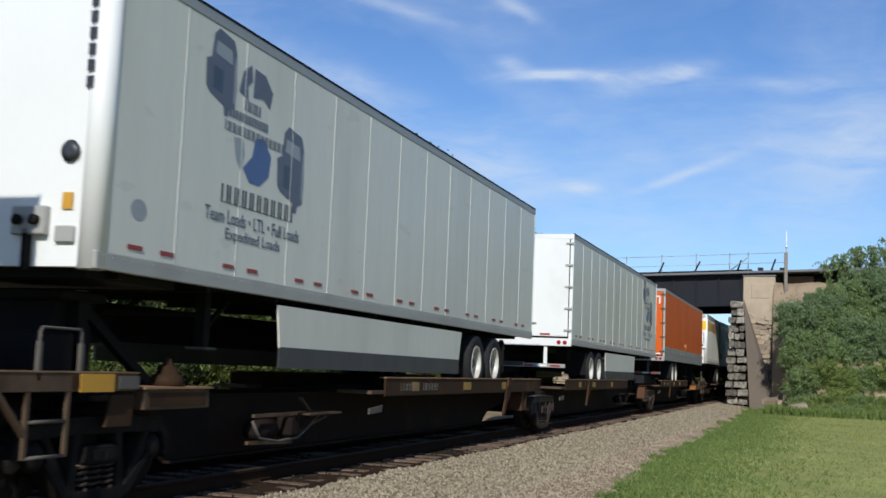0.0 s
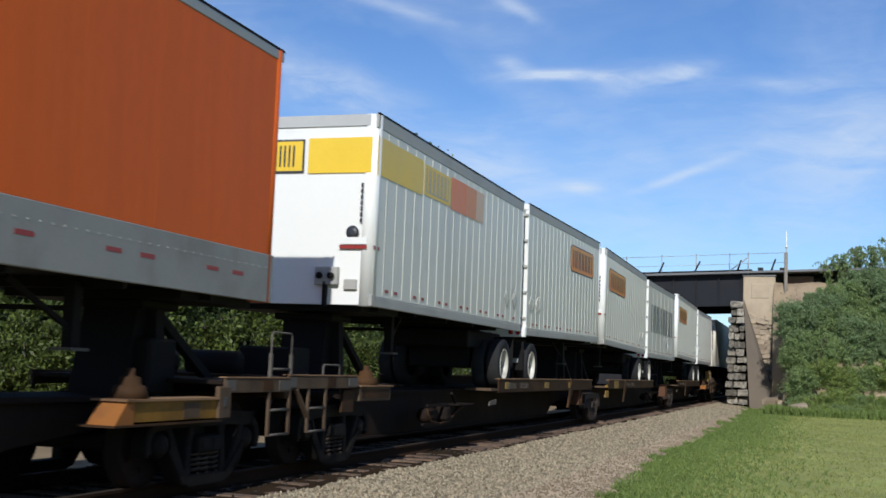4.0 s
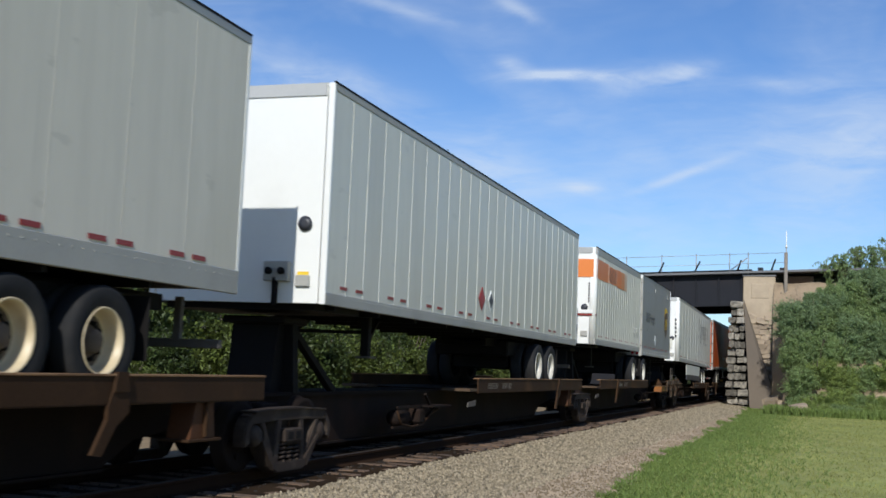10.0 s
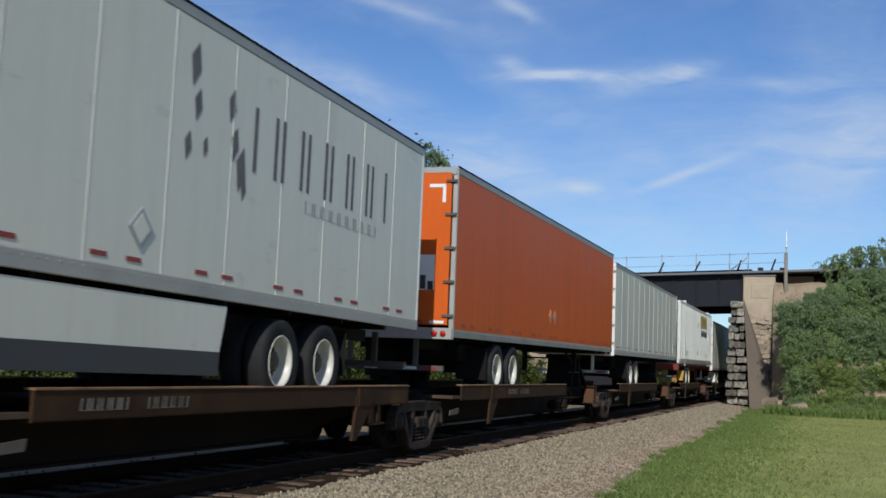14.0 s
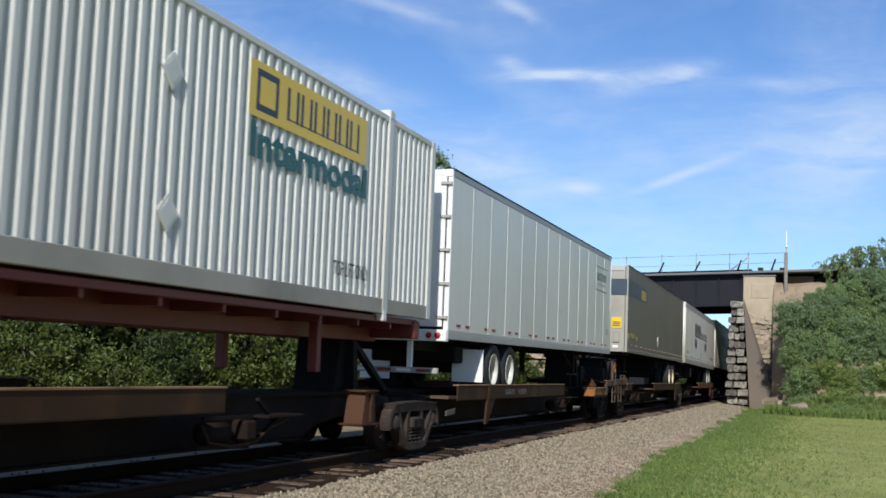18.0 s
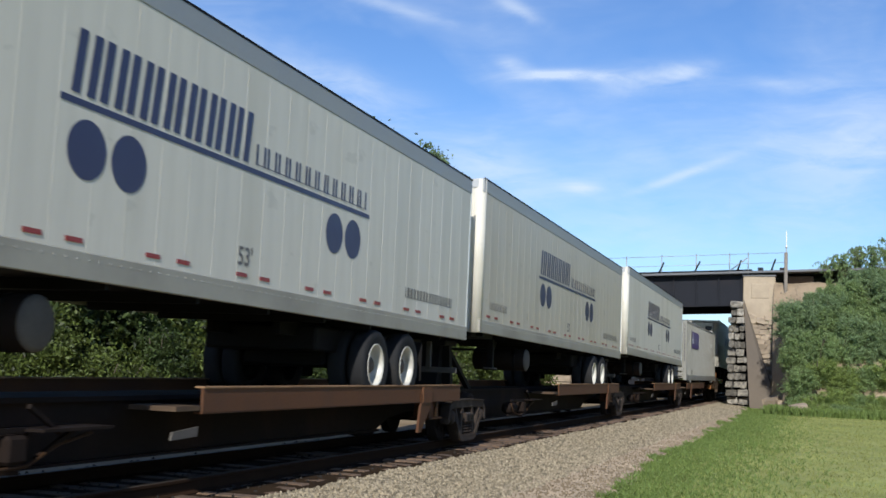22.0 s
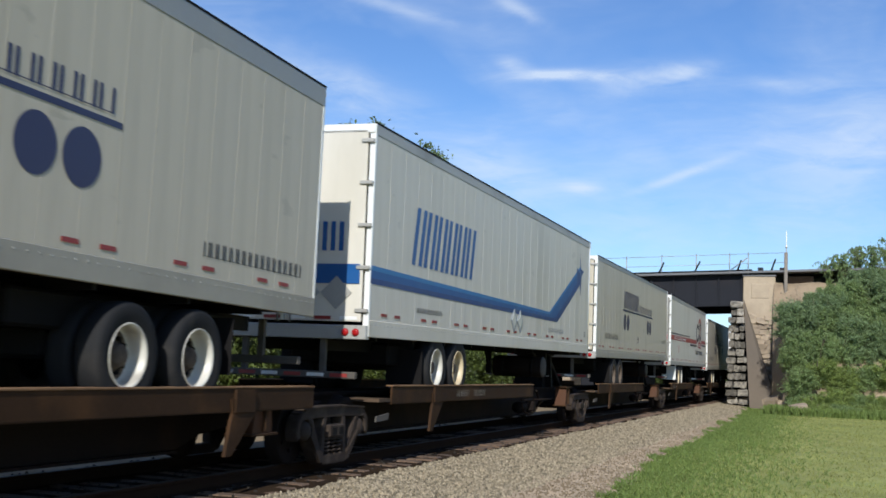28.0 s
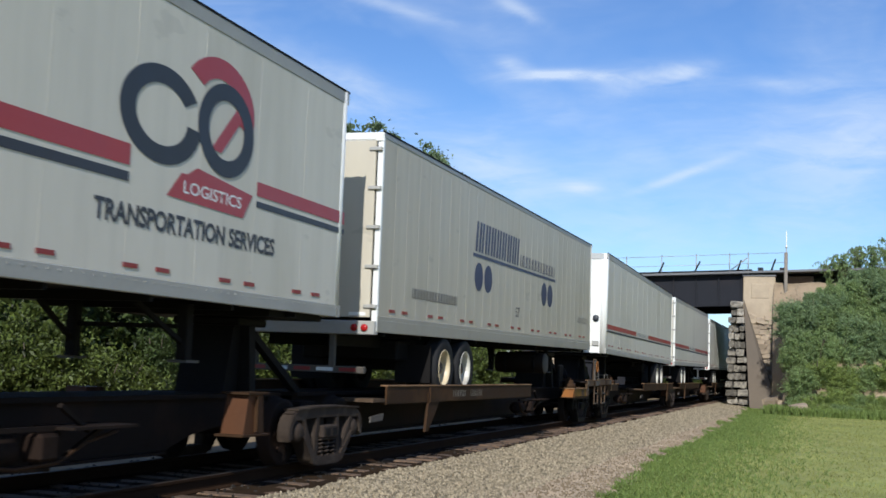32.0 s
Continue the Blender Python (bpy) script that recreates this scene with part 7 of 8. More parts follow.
# ---- grass ----
def blades(count, x0, x1, y0, y1, h, width, name, label, mat, zfn, power=1.6, lean=0.5, test=None):
    V, F = [], []
    n = 0
    while n < count:
        y = y0 + (y1 - y0) * rng.random() ** power
        x = rng.uniform(x0, x1)
        if test and not test(x, y):
            continue
        z = zfn(x, y) - 0.01
        far = 1 + 0.012 * max(0, y - 15)
        for k in range(3):
            a = rng.uniform(0, 6.28)
            dx, dy = math.cos(a) * width * far, math.sin(a) * width * far
            hh = h * rng.uniform(0.5, 1.3)
            lx, ly = rng.normal(0, lean * hh, 2) * 0.7
            ox, oy = rng.normal(0, 0.03, 2)
            b = len(V)
            V += [(x + ox - dx, y + oy - dy, z), (x + ox + dx, y + oy + dy, z), (x + ox + lx * 0.4 + dx * 0.6, y + oy + ly * 0.4 + dy * 0.6, z + hh * 0.6), (x + ox + lx, y + oy + ly, z + hh)]
            F += [(b, b + 1, b + 2), (b, b + 2, b + 3)]
        n += 1
    me = bpy.data.meshes.new(name)
    me.from_pydata(V, [], F)
    me.materials.append(M[mat])
    return tagged(new(name, me), label, "grass", kind="stuff")


blades(26000, -3.4, 6.0, 14, 66, 0.045, 0.010, "lawn_grass", "short mown lawn grass", "grass", ground_height, 1.5, 0.6, lambda x, y: x > edge_x(y) + 0.2)
blades(20000, -4.6, 0.6, 13, 78, 0.075, 0.009, "verge_grass", "lush uncut grass along the ballast edge", "weeds", ground_height, 1.4, 0.6,
       lambda x, y: edge_x(y) - abs(rng.normal(0, 0.10)) < x < edge_x(y) + 0.3 + abs(rng.normal(0, 1.3)))
blades(1400, -5.0, -2.2, 13, 70, 0.10, 0.010, "weed_tufts", "ragged weed tufts creeping over the dirt shoulder", "weeds", bed_height, 1.3, 0.7,
       lambda x, y: edge_x(y) - 0.28 < x < edge_x(y) + 0.2 and noise.noise((x * 2.2, y * 1.1, 4)) > 0.30)
blades(15000, -2.5, 20, 59.4, 64.5, 0.42, 0.020, "tall_weeds", "tall green weeds at the foot of the bank", "weeds", ground_height, 1.0, 0.4)


# ---- bushes and trees ----
def leaf_cloud(lobes, per, size, seed, droop=0.3):
    """Small folded leaves scattered in the shells of several lobes, as one mesh."""
    r = np.random.default_rng(seed)
    pts = []
    for (cx, cy, cz, rx, ry, rz) in lobes:
        n = max(3, int(per * (rx * ry * rz) ** 0.6))
        d = r.normal(0, 1, (n, 3))
        d /= np.linalg.norm(d, axis=1)[:, None]
        rad = np.abs(r.normal(0, 0.62, n))[:, None]
        lump = 1 + 0.28 * np.sin(5 * d[:, :1] + seed) * np.cos(4 * d[:, 1:2] + 2 * seed) + 0.2 * np.sin(9 * d[:, 2:3] + 7 * d[:, :1])
        pts.append(np.array((cx, cy, cz)) + d * rad * lump * np.array((rx, ry, rz)))
    P = np.concatenate(pts)
    n = len(P)
    s = (size * r.uniform(0.5, 1.4, n))[:, None]
    a, b = r.normal(0, 1, (n, 3)), r.normal(0, 1, (n, 3))
    a /= np.linalg.norm(a, axis=1)[:, None]
    b -= a * (a * b).sum(1)[:, None]
    b /= np.linalg.norm(b, axis=1)[:, None]
    drop = np.zeros((n, 3))
    drop[:, 2] = droop * s[:, 0]
    V = np.stack([P - a * s, P + b * s * 0.45, P + a * s - drop, P - b * s * 0.45], 1).reshape(-1, 3)
    k = 4 * np.arange(n)
    F = np.stack([k, k + 1, k + 2, k, k + 2, k + 3], 1).reshape(-1, 3)
    me = bpy.data.meshes.new("leaves")
    me.from_pydata(V.tolist(), [], F.tolist())
    return me


def sprays(lobes, count, seed, low=-0.35):
    """Breaks each lobe of a crown up into small leafy sprays round its outside, with gaps between."""
    r = random.Random(seed)
    out = []
    for (cx, cy, cz, rx, ry, rz) in lobes:
        for k in range(count):
            z = low + (1.0 - low) * (k + r.random()) / count
            a = 2.4 * k + r.uniform(-0.5, 0.5)
            q = math.sqrt(max(0.0, 1 - z * z)) * r.uniform(0.75, 1.1)
            f = r.uniform(0.22, 0.48)
            out.append((cx + rx * q * math.cos(a), cy + ry * q * math.sin(a), cz + rz * z * r.uniform(0.85, 1.15), rx * f, ry * f, rz * f * 0.8))
        out.append((cx, cy, cz - rz * 0.1, rx * 0.72, ry * 0.72, rz * 0.72))
    return out


def stems(points, mat="bark"):
    bm = bmesh.new()
    for path, r0, r1 in points:
        pts = [Vector(p) for p in path]
        n = 7
        rings = []
        for i, p in enumerate(pts):
            d = (pts[min(i + 1, len(pts) - 1)] - pts[max(i - 1, 0)]).normalized()
            a = d.orthogonal().normalized()
            b = d.cross(a)
            rr = r0 + (r1 - r0) * i / (len(pts) - 1)
            rings.append([bm.verts.new(p + (a * math.cos(2 * math.pi * k / n) + b * math.sin(2 * math.pi * k / n)) * rr) for k in range(n)])
        for a, b in zip(rings, rings[1:]):
            for k in range(n):
                bm.faces.new((a[k], a[(k + 1) % n], b[(k + 1) % n], b[k])).smooth = True
        bm.faces.new(rings[-1])
        bm.faces.new(rings[0][::-1])
    return mesh_of(bm, M[mat], "stems")


def bush(seed, w, h, mat, per=1500, size=0.085):
    r = random.Random(seed)
    t = thing("bush", pose(0, 0, 0), "dense leafy green bush on the bank", "bush", "bushes by the line")
    lobes = []
    for k in range(9):
        a = r.uniform(0, 6.28)
        q = r.uniform(0.1, 0.6) * w
        rz = h * r.uniform(0.22, 0.42)
        lobes.append((q * math.cos(a), q * math.sin(a), r.uniform(0.25, 0.85) * (h - rz * 0.6), w * r.uniform(0.28, 0.5), w * r.uniform(0.28, 0.5), rz))
    me = leaf_cloud(sprays(lobes, 10, seed), per, size, seed)
    part("crown", me, M[mat], t)
    pts = []
    for k in range(7):
        a = r.uniform(0, 6.28)
        q = r.uniform(0.2, 0.5) * w
        pts.append((((0.1 * math.cos(a), 0.1 * math.sin(a), -0.2), (0.5 * q * math.cos(a), 0.5 * q * math.sin(a), h * 0.4), (q * math.cos(a + 0.3), q * math.sin(a + 0.3), h * 0.85)), 0.05, 0.012))
    part("stem", stems(pts), None, t)
    return t


def tree(seed, h, w, mat, size=0.13, per=900):
    r = random.Random(seed)
    t = thing("tree", pose(0, 0, 0), "tall broadleaf tree in full leaf behind the train", "tree", "trees behind the line")
    trunk = [(0, 0, -0.3), (0.1, 0.05, h * 0.25), (-0.1, 0.15, h * 0.5), (0.1, 0, h * 0.85)]
    pts, lobes = [(trunk, 0.22, 0.06)], []
    for k in range(20):
        a = 2.4 * k + r.uniform(-0.4, 0.4)
        z0 = h * r.uniform(0.22, 0.75)
        reach = w * r.uniform(0.45, 1.0) * (1.15 - abs(z0 / h - 0.45))
        tip = (reach * math.cos(a), reach * math.sin(a), min(h * 0.97, z0 + h * r.uniform(0.10, 0.28)))
        pts.append((((0, 0, z0), (tip[0] * 0.5, tip[1] * 0.5, z0 + (tip[2] - z0) * 0.35), tip), 0.07, 0.015))
        s = w * r.uniform(0.22, 0.36)
        lobes.append((*tip, s, s, s * r.uniform(0.55, 0.8)))
    for k in range(4):
        lobes.append((r.uniform(-0.3, 0.3) * w, r.uniform(-0.3, 0.3) * w, h * r.uniform(0.82, 0.95), w * 0.3, w * 0.3, w * 0.22))
    part("crown", leaf_cloud(sprays(lobes, 7, seed), per, size, seed), M[mat], t)
    part("trunk", stems(pts), None, t)
    return t


BUSHES = [bush(11, 2.2, 3.2, "leaf", 2500, 0.070), bush(12, 2.6, 2.6, "leaf", 2400, 0.072), bush(13, 1.9, 3.6, "leafdark", 2600, 0.064), bush(14, 2.3, 2.9, "leaf", 2500, 0.068), bush(15, 2.8, 3.4, "leafdark", 2300, 0.072)]
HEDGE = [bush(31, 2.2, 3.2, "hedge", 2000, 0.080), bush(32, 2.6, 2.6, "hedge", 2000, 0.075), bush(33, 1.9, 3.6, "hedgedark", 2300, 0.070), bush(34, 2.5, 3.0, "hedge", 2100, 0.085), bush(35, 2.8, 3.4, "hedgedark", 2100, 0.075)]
LOW = [bush(51, 2.4, 2.4, "weedleaf", 2500, 0.058), bush(52, 2.0, 2.8, "weedleaf", 2500, 0.055), bush(53, 2.7, 2.5, "leaf", 2300, 0.06)]
TREES = [tree(21, 12.5, 4.2, "treeleaf"), tree(22, 11.0, 4.8, "treeleaf"), tree(23, 13.5, 4.6, "treeleaf")]
rnd = random.Random(5)
used_b, used_h, used_t, used_w = set(), set(), set(), set()


def put(pool, used, i, x, y, z, scale=1.0, label=""):
    ob = pool[i % len(pool)]
    m = pose(x, y, z, 0, 0, rnd.uniform(0, 360))
    if i % len(pool) not in used:
        used.add(i % len(pool))
        ob.matrix_basis = m @ Matrix.Scale(scale, 4)
        return ob
    c = copy_thing(ob, m)
    c.scale = (scale, scale, scale)
    if label:
        c["label"] = label
    return c


# hedge and trees behind the train
k = 0
for row_x, s in ((-15.5, 0.8), (-17.6, 1.05), (-20.0, 1.35)):
    y = 4.0
    while y < 75:
        if (row_x / y < -0.275 or y < 40) and y < 65:
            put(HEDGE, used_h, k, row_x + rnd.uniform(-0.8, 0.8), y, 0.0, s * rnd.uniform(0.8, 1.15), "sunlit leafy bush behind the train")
        y += rnd.uniform(2.4, 3.6)
        k += 1
y = 92.0
while y < 260:
    put(HEDGE, used_h, k, -15.0 - 0.02 * (y - 76) + rnd.uniform(-0.8, 0.8), y, 0.0, 1.1 * rnd.uniform(0.85, 1.25), "sunlit leafy bush behind the train")
    y += rnd.uniform(4.5, 6.0)
    k += 1
for i, (x, y, top) in enumerate(((-23.0, 43.0, 11.1), (-22.5, 52.5, 10.8), (-22.3, 59.0, 14.15), (-23, 65.5, 12.2), (-22.5, 72.5, 11.3), (-22, 79, 10.9), (-22.5, 86, 10.7), (-22, 94, 10.4), (-22, 103, 10.2),
                                 (-23, 112, 10.0), (-27, 46, 10.2), (-28, 34, 9.0), (-28, 24, 8.0), (-29, 125, 10.5), (-31, 140, 11))):
    put(TREES, used_t, i, x, y, 0.0, top / (12.5, 11.0, 13.5)[i % 3])
SITE = []                # the bridge, its bank and all that grows there, laid out about a bridge face at y = 78
NEARER = 0.905           # how far along the line from the lens it all stands


# bushes on the bridge approach
def bank_height(x, y):
    """The grown-over slope up to the bridge's road."""
    toe = 69.0 + 7.2 * min(1.0, max(0.0, (-0.8 - x) / 1.7))
    k = min(1.0, max(0.0, (y - toe) / (77.9 - toe)))
    top = 8.12 + 0.06 * (x + 4.7)
    return k * (1.3 - 0.3 * k) * top + 0.3 * noise.noise((x * 0.5, y * 0.5, 1)) - 0.2


def growth_top(x, y):
    """How high the bushes reach: bare soil and rubble stay open beside the bridge end."""
    q = x * 78 / y
    line = ((-2.7, 2.8), (-2.2, 4.6), (-1.6, 6.2), (-0.7, 7.4), (0.2, 7.8), (0.9, 8.3), (2.0, 8.7), (4.5, 9.3), (60, 10.5))
    for (a, za), (b, zb_) in zip(line, line[1:]):
        if q <= b:
            return 1.7 + (za + (zb_ - za) * max(0.0, (q - a) / (b - a)) - 1.7) * y / 78
    return 11.0


i = 0
for y, s, x0 in ((67.2, 0.36, 0.3), (68.2, 0.50, -0.6), (69.2, 0.62, -0.4), (70.4, 0.74, -0.9), (71.8, 0.80, -1.0), (73.2, 0.85, -1.0), (74.6, 0.85, -1.1), (75.8, 0.85, -1.1), (77.0, 0.8, -0.5), (78.4, 0.8, 1.0)):
    x = x0
    while x < 17:
        z = bank_height(x, y)
        size = min(s * rnd.uniform(0.75, 1.15), (growth_top(x, y) - z) / 3.0, (x + 2.5) / 1.9 if x < 1 else 9)
        if size > 0.22:
            if y < 71.5:
                o = put(LOW, used_w, i * 2 + int(y), x, y + rnd.uniform(-0.5, 0.5), z - 0.45 * size, size, "low yellow-green bush at the foot of the bank")
            else:
                o = put(BUSHES, used_b, i * 3 + int(y), x, y + rnd.uniform(-0.5, 0.5), z - 0.45 * size, size, "dull green bush on the bridge approach bank")
            SITE.append(o)
        x += rnd.uniform(1.0, 1.6) * (0.45 + 0.6 * max(0.3, size)) * (1 if x < 12 else 1.8)
        i += 1


def arching_shrub(seed, h):
    """Long shoots that rise, bend over and droop, with small leaves along them."""
    r = random.Random(seed)
    t = thing("shrub", pose(0, 0, 0), "feathery shrub with long arching leafy shoots", "shrub", "shrubs on the bank")
    pts, lobes = [], []
    for k in range(26):
        a = r.uniform(0, 6.28)
        reach, up = h * r.uniform(0.15, 0.62), h * r.uniform(0.55, 1.0)
        path = []
        for j in range(9):
            f = j / 8
            path.append((reach * f ** 1.3 * math.cos(a), reach * f ** 1.3 * math.sin(a), up * math.sin(f * 2.1) / math.sin(1.57)))
            w = h * r.uniform(0.03, 0.055) * (1.9 - f)
            lobes.append((path[-1][0], path[-1][1], path[-1][2] - 0.5 * w, w * 1.3, w * 1.3, w * 1.2))
        pts.append((path, 0.022, 0.006))
    part("crown", leaf_cloud(lobes, 190, 0.080, seed, 1.1), M["leaf"], t)
    part("stem", stems(pts), None, t)
    return t


for k, (x, y, h) in enumerate(((0.7, 78.0, 1.7), (1.5, 77.6, 2.3), (2.4, 78.2, 2.4), (3.4, 77.6, 2.5), (4.6, 78.4, 2.8), (5.8, 79.2, 2.5), (7.6, 79.8, 2.8), (9.6, 80, 2.6))):
    o = arching_shrub(60 + k, h)
    o.matrix_basis = pose(x, y, bank_height(x, y) - 0.1, 0, 0, 57 * k)
    SITE.append(o)
# trees hidden behind the abutment, added to keep skylight off the train there
for i in range(8):
    put(TREES, used_t, i, -0.8 + rnd.uniform(-0.8, 0.8), 90 + 8 * i, 0.0, rnd.uniform(0.55, 0.68), "unseen tree added beyond the bridge to shade the train")
# low woods on the horizon
for i in range(16):
    put(TREES, used_t, i, -120 + 18 * i + rnd.uniform(-3, 3), 330 + rnd.uniform(-25, 25), 0, rnd.uniform(0.7, 1.0), "distant tree on the horizon")


# ---- bridge ----
SITE.append(sheet("embankment", [-2.75 + 0.6 * i for i in range(60)] + [40, 60, 100, 200], [66 + 0.5 * j for j in range(26)] + [80, 88, 90, 97, 104], lambda x, y: bank_height(x, y) if y < 90 else bank_height(x, 68 + max(0, 104 - y) * 0.7),
      "soil", "overgrown earth embankment of the bridge approach", "embankment"))

bridge = thing("road_bridge", pose(-4.7, 78.3, 6.0), "dark plate girder bridge with thin railing over the track", "bridge")
BW = 30.0
for y, nm in ((0.0, "girder"), (8.6, "girder")):
    g = part(nm, block(BW, 0.06, 2.35, "girder"), None, bridge, (-BW / 2 + 0.6, y, 1.2), (0, -2.3, 0))
    for k in range(20):
        part("stiffener", block(0.10, 0.14, 2.3, "girder"), None, g, (-BW / 2 + 0.8 + 1.5 * k, -0.08, 0))
    part("flange", block(BW, 0.42, 0.06, "girder"), None, g, (0, 0, -1.18))
    part("flange", block(BW, 0.42, 0.06, "girder"), None, g, (0, 0, 1.18))
part("deck", block(72, 9.8, 0.14, "slab"), None, bridge, (-4.0, 4.3, 2.62), (0, -2.3, 0), "concrete deck edge")
part("soffit", block(BW, 8.5, 0.1, "girder"), None, bridge, (-BW / 2 + 0.6, 4.3, 2.3), (0, -2.3, 0))
slope = math.tan(radians(2.3))
for x in (-17.8, -15.1, -12.5, -10.1, -7.8, -5.6, -4.4):
    zb_ = 2.78 + slope * (x + 4.0)
    bx = x + 4.7
    part("railing_post", tube([(bx, -0.4, 2.5 + slope * (bx + 4)), (bx, -0.4, 3.95 + slope * (bx + 4))], 0.035, 6), M["galv"], bridge)
for x0, x1 in ((-10.3, -9.95), (-7.9, -7.55), (-5.1, -4.85), (-2.9, -2.65)):
    part("brace", tube([(x0 + 4.7, -0.4, 2.7 + slope * (x0 + 8.7)), (x1 + 4.7, -0.4, 3.45 + slope * (x1 + 8.7))], 0.06, 6), M["girder"], bridge)
part("brace", tube([(-5.5 + 4.7, -0.4, 2.95), (-4.45 + 4.7, -0.4, 3.75)], 0.04, 6), M["galv"], bridge)
for h in (3.2, 3.85):
    part("railing_wire", tube([(-18 + 4.7, -0.4, h + slope * (-13.3 + 4)), (2.6, -0.4, h + slope * 6.6)], 0.016, 5), M["galv"], bridge)
for x in (-3.5, -2.1):
    part("base_block", block(0.35, 0.35, 0.3, "girder"), None, bridge, (x + 4.7 - 0.1, -0.4, 2.95))

ab = thing("abutment", pose(-4.7, 78.0, 0.0), "old stone and concrete abutment under the bridge end", "abutment")
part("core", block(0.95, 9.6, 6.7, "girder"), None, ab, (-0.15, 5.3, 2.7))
part("bearing_seat", block(2.0, 9.8, 0.5, "concrete", 0.03), None, ab, (0.8, 5.2, 5.8))
part("cap_block", block(2.05, 1.2, 3.2, "concrete", 0.05), None, ab, (1.02, 0.55, 6.95), label="tan concrete end block")
part("cap_panel", block(1.15, 0.05, 0.95, "concrete", 0.02), None, ab, (1.1, -0.06, 7.55))
part("cap_lip", block(2.15, 1.3, 0.12, "slab", 0.02), None, ab, (1.02, 0.55, 8.58))
# smooth sloping buttress
bm = bmesh.new()
vs = [bm.verts.new(p) for p in ((0.04, -0.12, 7.0), (0.56, -1.0, -0.3), (2.03, -1.0, -0.3), (1.97, -1.0, 1.1), (0.10, 0.9, 7.0), (0.6, 0.9, -0.3), (2.05, 0.9, -0.3), (1.99, 0.9, 1.1))]
for f in ((0, 1, 2, 3), (4, 7, 6, 5), (0, 3, 7, 4), (3, 2, 6, 7), (0, 4, 5, 1), (1, 5, 6, 2)):
    bm.faces.new([vs[i] for i in f])
bmesh.ops.recalc_face_normals(bm, faces=bm.faces[:])
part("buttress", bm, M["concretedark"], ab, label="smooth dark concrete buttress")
# tan rubble masonry between buttress and bank
rr = random.Random(3)
part("rubble_core", prism(((0.5, -0.3), (2.6, -0.3), (2.6, 5.6), (0.5, 5.6)), 0.35, 1.9), M["rubble"], ab)


def rock(seed, sx, sy, sz, mat):
    r = random.Random(seed)
    bm = bmesh.new()
    add_box(bm, -sx / 2, sx / 2, -sy / 2, sy / 2, -sz / 2, sz / 2)
    bmesh.ops.subdivide_edges(bm, edges=bm.edges[:], cuts=1)
    for v in bm.verts:
        v.co += Vector((r.uniform(-1, 1) * sx, r.uniform(-1, 1) * sy, r.uniform(-1, 1) * sz)) * 0.07
        if v.co.length > 0.62 * math.sqrt(sx * sx + sy * sy + sz * sz) * 0.75:
            v.co *= 0.93
    return mesh_of(bm, M[mat], "stone")


ROCKS = [rock(i, 0.62, 0.5, 0.50, "masonry") for i in range(5)]
FLAT = [rock(40 + i, 0.62, 0.4, 0.30, "rubble") for i in range(5)]
h = 0.53
for c in range(-1, 13):
    z = 0.26 + h * c
    k = max(0, c) / 12
    left, right = -1.05 + 0.24 * k + rr.uniform(-0.06, 0.08), 0.42 - 0.40 * k
    n = rr.choice((1, 2, 2, 3)) if c > 6 else rr.choice((2, 2, 3))
    w = (right - left) / n
    for i in range(n):
        o = part("stone", ROCKS[rr.randrange(5)], None, ab, (left + w * (i + 0.5) + rr.uniform(-0.07, 0.07), rr.uniform(-0.46, 0.10), z + rr.uniform(-0.03, 0.03)), (rr.uniform(-6, 6), rr.uniform(-4, 4), rr.choice((0, 90, 180)) * 0 + rr.uniform(-5, 5)))
        o.scale = (w / 0.62 * rr.uniform(0.9, 1.02), 1.2, h / 0.50 * rr.uniform(0.64, 0.86))
    for j in range(6):
        o = part("stone", ROCKS[rr.randrange(5)], None, ab, (left + 0.28 + rr.uniform(-0.06, 0.06), 0.7 + 1.0 * j, z), (0, 0, 90 + rr.uniform(-4, 4)))
        o.scale = (1.55, 1.0, h / 0.50 * 0.95)
for c in range(16):
    z = 0.9 + 0.33 * c
    left = 1.85 - 1.65 * c / 15
    right = 2.35 - 0.25 * c / 15
    n = max(1, round((right - left) / 0.6))
    for i in range(n):
        o = part("stone", FLAT[rr.randrange(5)], None, ab, (left + (right - left) * (i + 0.5) / n + rr.uniform(-0.12, 0.12), rr.uniform(0.06, 0.24), z + rr.uniform(-0.05, 0.05)), (rr.uniform(-6, 6), rr.uniform(-10, 10), rr.uniform(-12, 12)))
        o.scale = (rr.uniform(0.85, 1.35), 1.0, rr.uniform(0.95, 1.3))
for i in range(22):
    b = part("boulder", FLAT[i % 5], None, None, (-2.6 + rr.uniform(-0.3, 2.6), 73.5 + rr.uniform(-1.2, 2.6), -0.05 + rr.uniform(0, 0.5)), (rr.uniform(-20, 20), rr.uniform(-20, 20), rr.uniform(0, 360)))
    b.scale = (rr.uniform(0.8, 2.0),) * 3
    SITE.append(b)
    tagged(b, "tan broken stone at the foot of the abutment", "boulder", "boulders by the abutment")
SITE.append(stones(500, -2.7, 0.2, 72.2, 79.0, 0.035, "bank_rubble", "tan rubble and clods on the bare bank", bank_height, "rubble"))
SITE.append(stones(160, -2.75, -1.0, 74.2, 78.0, 0.06, "bank_rubble", "broken tan rubble beside the abutment", bank_height, "rubble"))
for k, (x, y, sx, sz) in enumerate(((-0.95, 67.6, 1.5, 1.9), (-0.20, 67.4, 1.0, 1.2), (-1.75, 68.2, 0.9, 1.2))):
    b = part("boulder", FLAT[k], None, None, (x, y, 0.14 * sz - 0.15), (4, -12, 15 + 40 * k))
    b.scale = (sx, 1.7, sz)
    SITE.append(b)
    tagged(b, "large pale broken stone at the foot of the bank", "boulder", "boulders by the abutment")
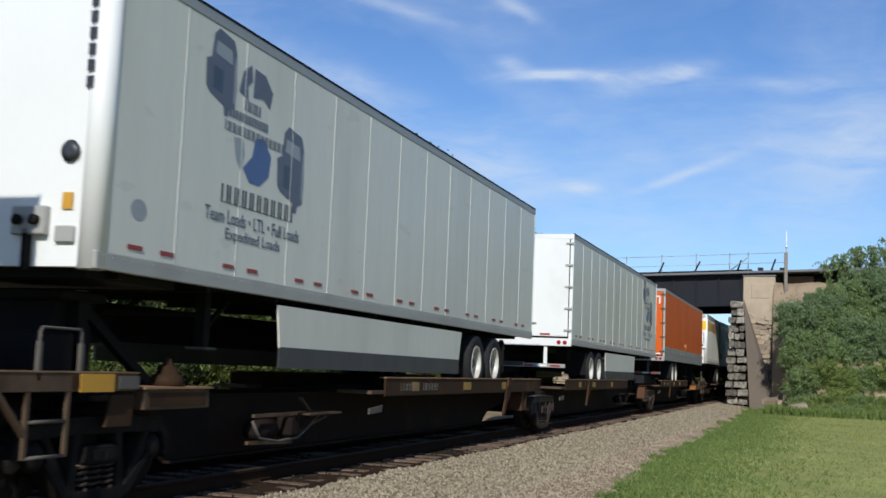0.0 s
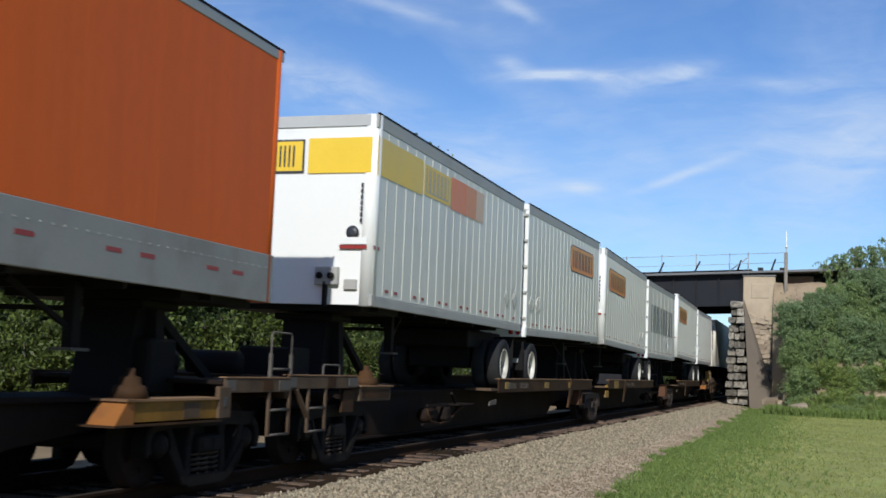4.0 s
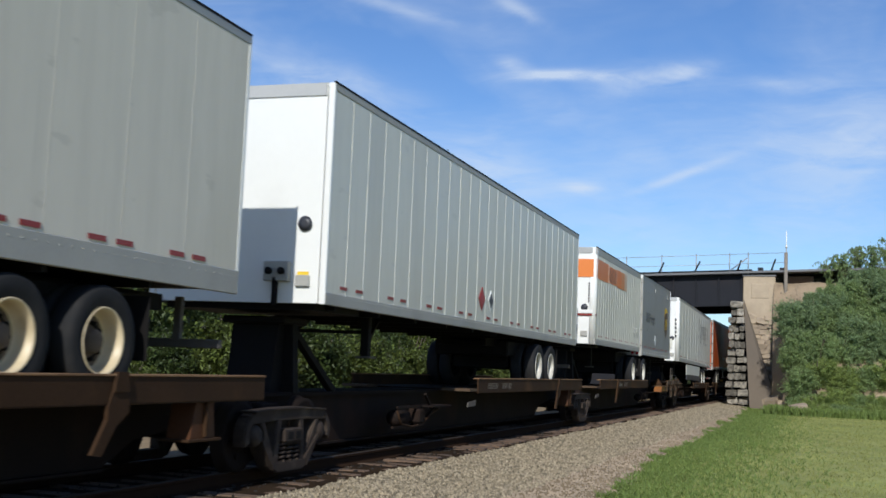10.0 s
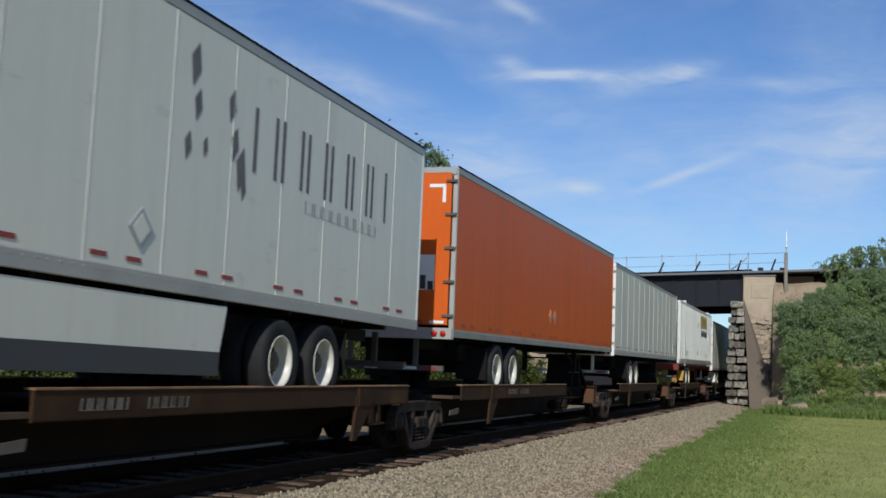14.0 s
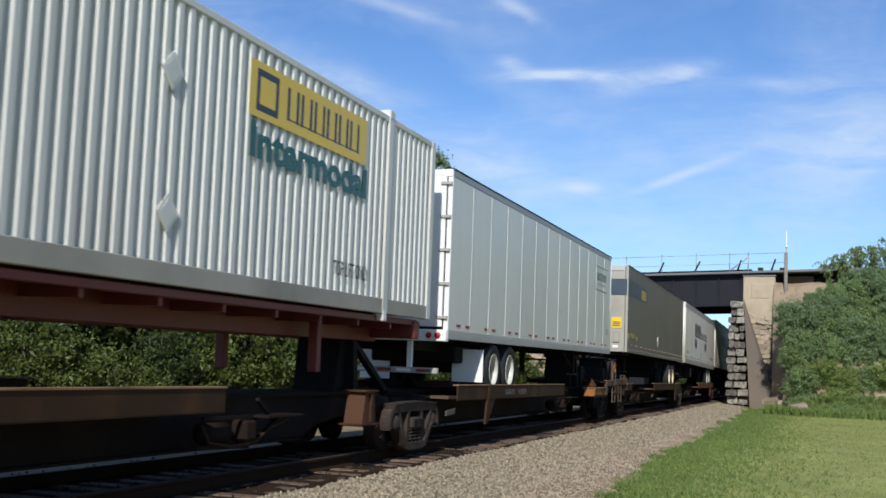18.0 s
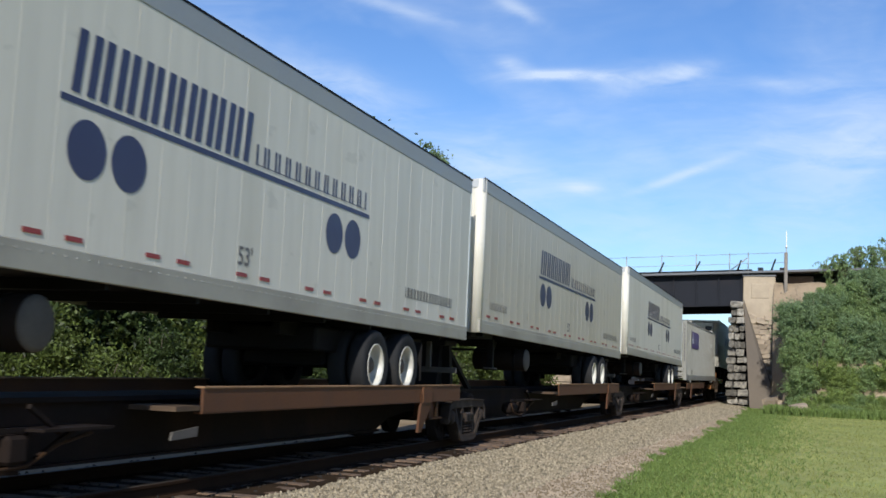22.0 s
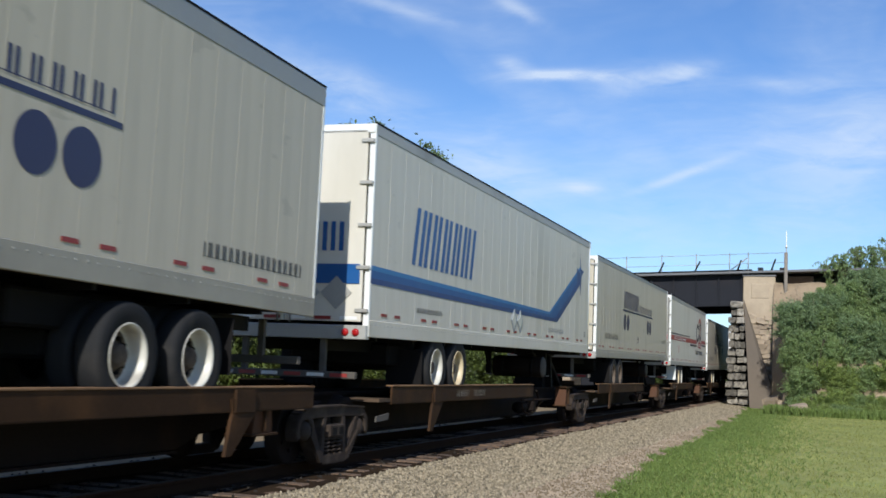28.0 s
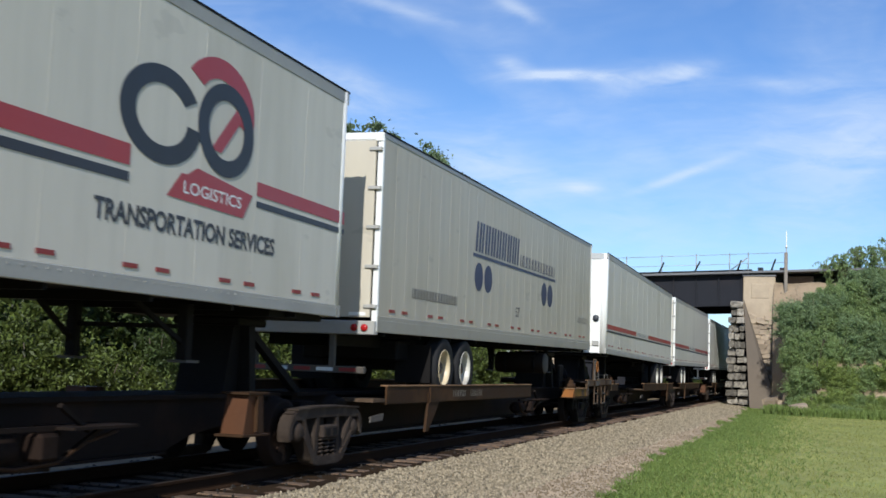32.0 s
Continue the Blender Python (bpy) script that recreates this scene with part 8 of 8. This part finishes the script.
beam = part("timber_beam", block(1.62, 0.30, 0.42, "tie", 0.02), None, None, (-1.05, 78.9, 8.42), (0, -1.5, 0))
tagged(beam, "dark weathered timber beam lying on the bank", "beam")
far_ab = thing("abutment", pose(-18.3, 78.0, 0), "sunlit pale stone abutment across the track", "abutment")
part("core", block(4.0, 9.4, 8.6, "masonry", 0.05), None, far_ab, (0, 5.2, 3.7))
# the inner wall's shade is put into its near-black girder colour
part("wing", block(4.6, 6.0, 8.6, "girder", 0.05), None, far_ab, (4.3, 7.0, 3.7), label="recessed inner wall, shade in its dark colour")
for c in range(8):
    n = 3 + c % 2
    for i in range(n):
        w = 4.1 / n
        o = part("stone", FLAT[rr.randrange(5)], None, far_ab, (-2.05 + w * (i + 0.5), 0.42 + rr.uniform(-0.08, 0.05), 0.25 + 0.5 * c), (rr.uniform(-2, 2), 0, rr.uniform(-3, 3)))
        o.scale = (w / 0.62 * 0.97, 1.0, 1.55)

pole = thing("utility_pole", pose(-1.98, 77.6, 5.5), "short timber pole with a thin white mast beside the bridge", "pole")
part("post", lathe([(0.13, 0.0), (0.115, 4.6)], 10), M["pole"], pole, (0, 0, 0), (0, -90, 0))
part("mast", tube([(0.02, 0, 4.5), (0.02, 0, 6.0)], 0.03, 6), M["bright"], pole)
part("insulator", lathe([(0.07, 0), (0.07, 0.18)], 8), M["bright"], pole, (0.02, 0, 4.9), (0, -90, 0))
mk = thing("marker_post", pose(1.0, 79.0, 8.6), "small dark and white marker post on the bridge approach", "post")
part("post", tube([(0, 0, 0), (0, 0, 1.0)], 0.06, 6), M["girder"], mk)
part("band", tube([(0, 0, 0.6), (0, 0, 0.85)], 0.065, 6), M["bright"], mk)
SITE += [bridge, ab, far_ab, beam, pole, mk]
for ob in SITE:
    ob.matrix_basis = Matrix.Translation(EYE) @ Matrix.Scale(NEARER, 4) @ Matrix.Translation(-EYE) @ ob.matrix_basis


# ---- what moves ----
def motions():
    away = Vector((0, -SPEED * SECONDS, 0))
    for ob in MOVING:
        m = ob.matrix_basis.copy()
        walk(ob, [(0, m), (SECONDS, Matrix.Translation(away) @ m)])
    turn = SPEED / 0.42
    for w in WHEELSETS:
        p = w.location.copy()
        walk(w, [(k / 25, Matrix.Translation(p) @ Matrix.Rotation(turn * k / 25, 4, "X")) for k in range(int(SECONDS * 25) + 1)])


motions()
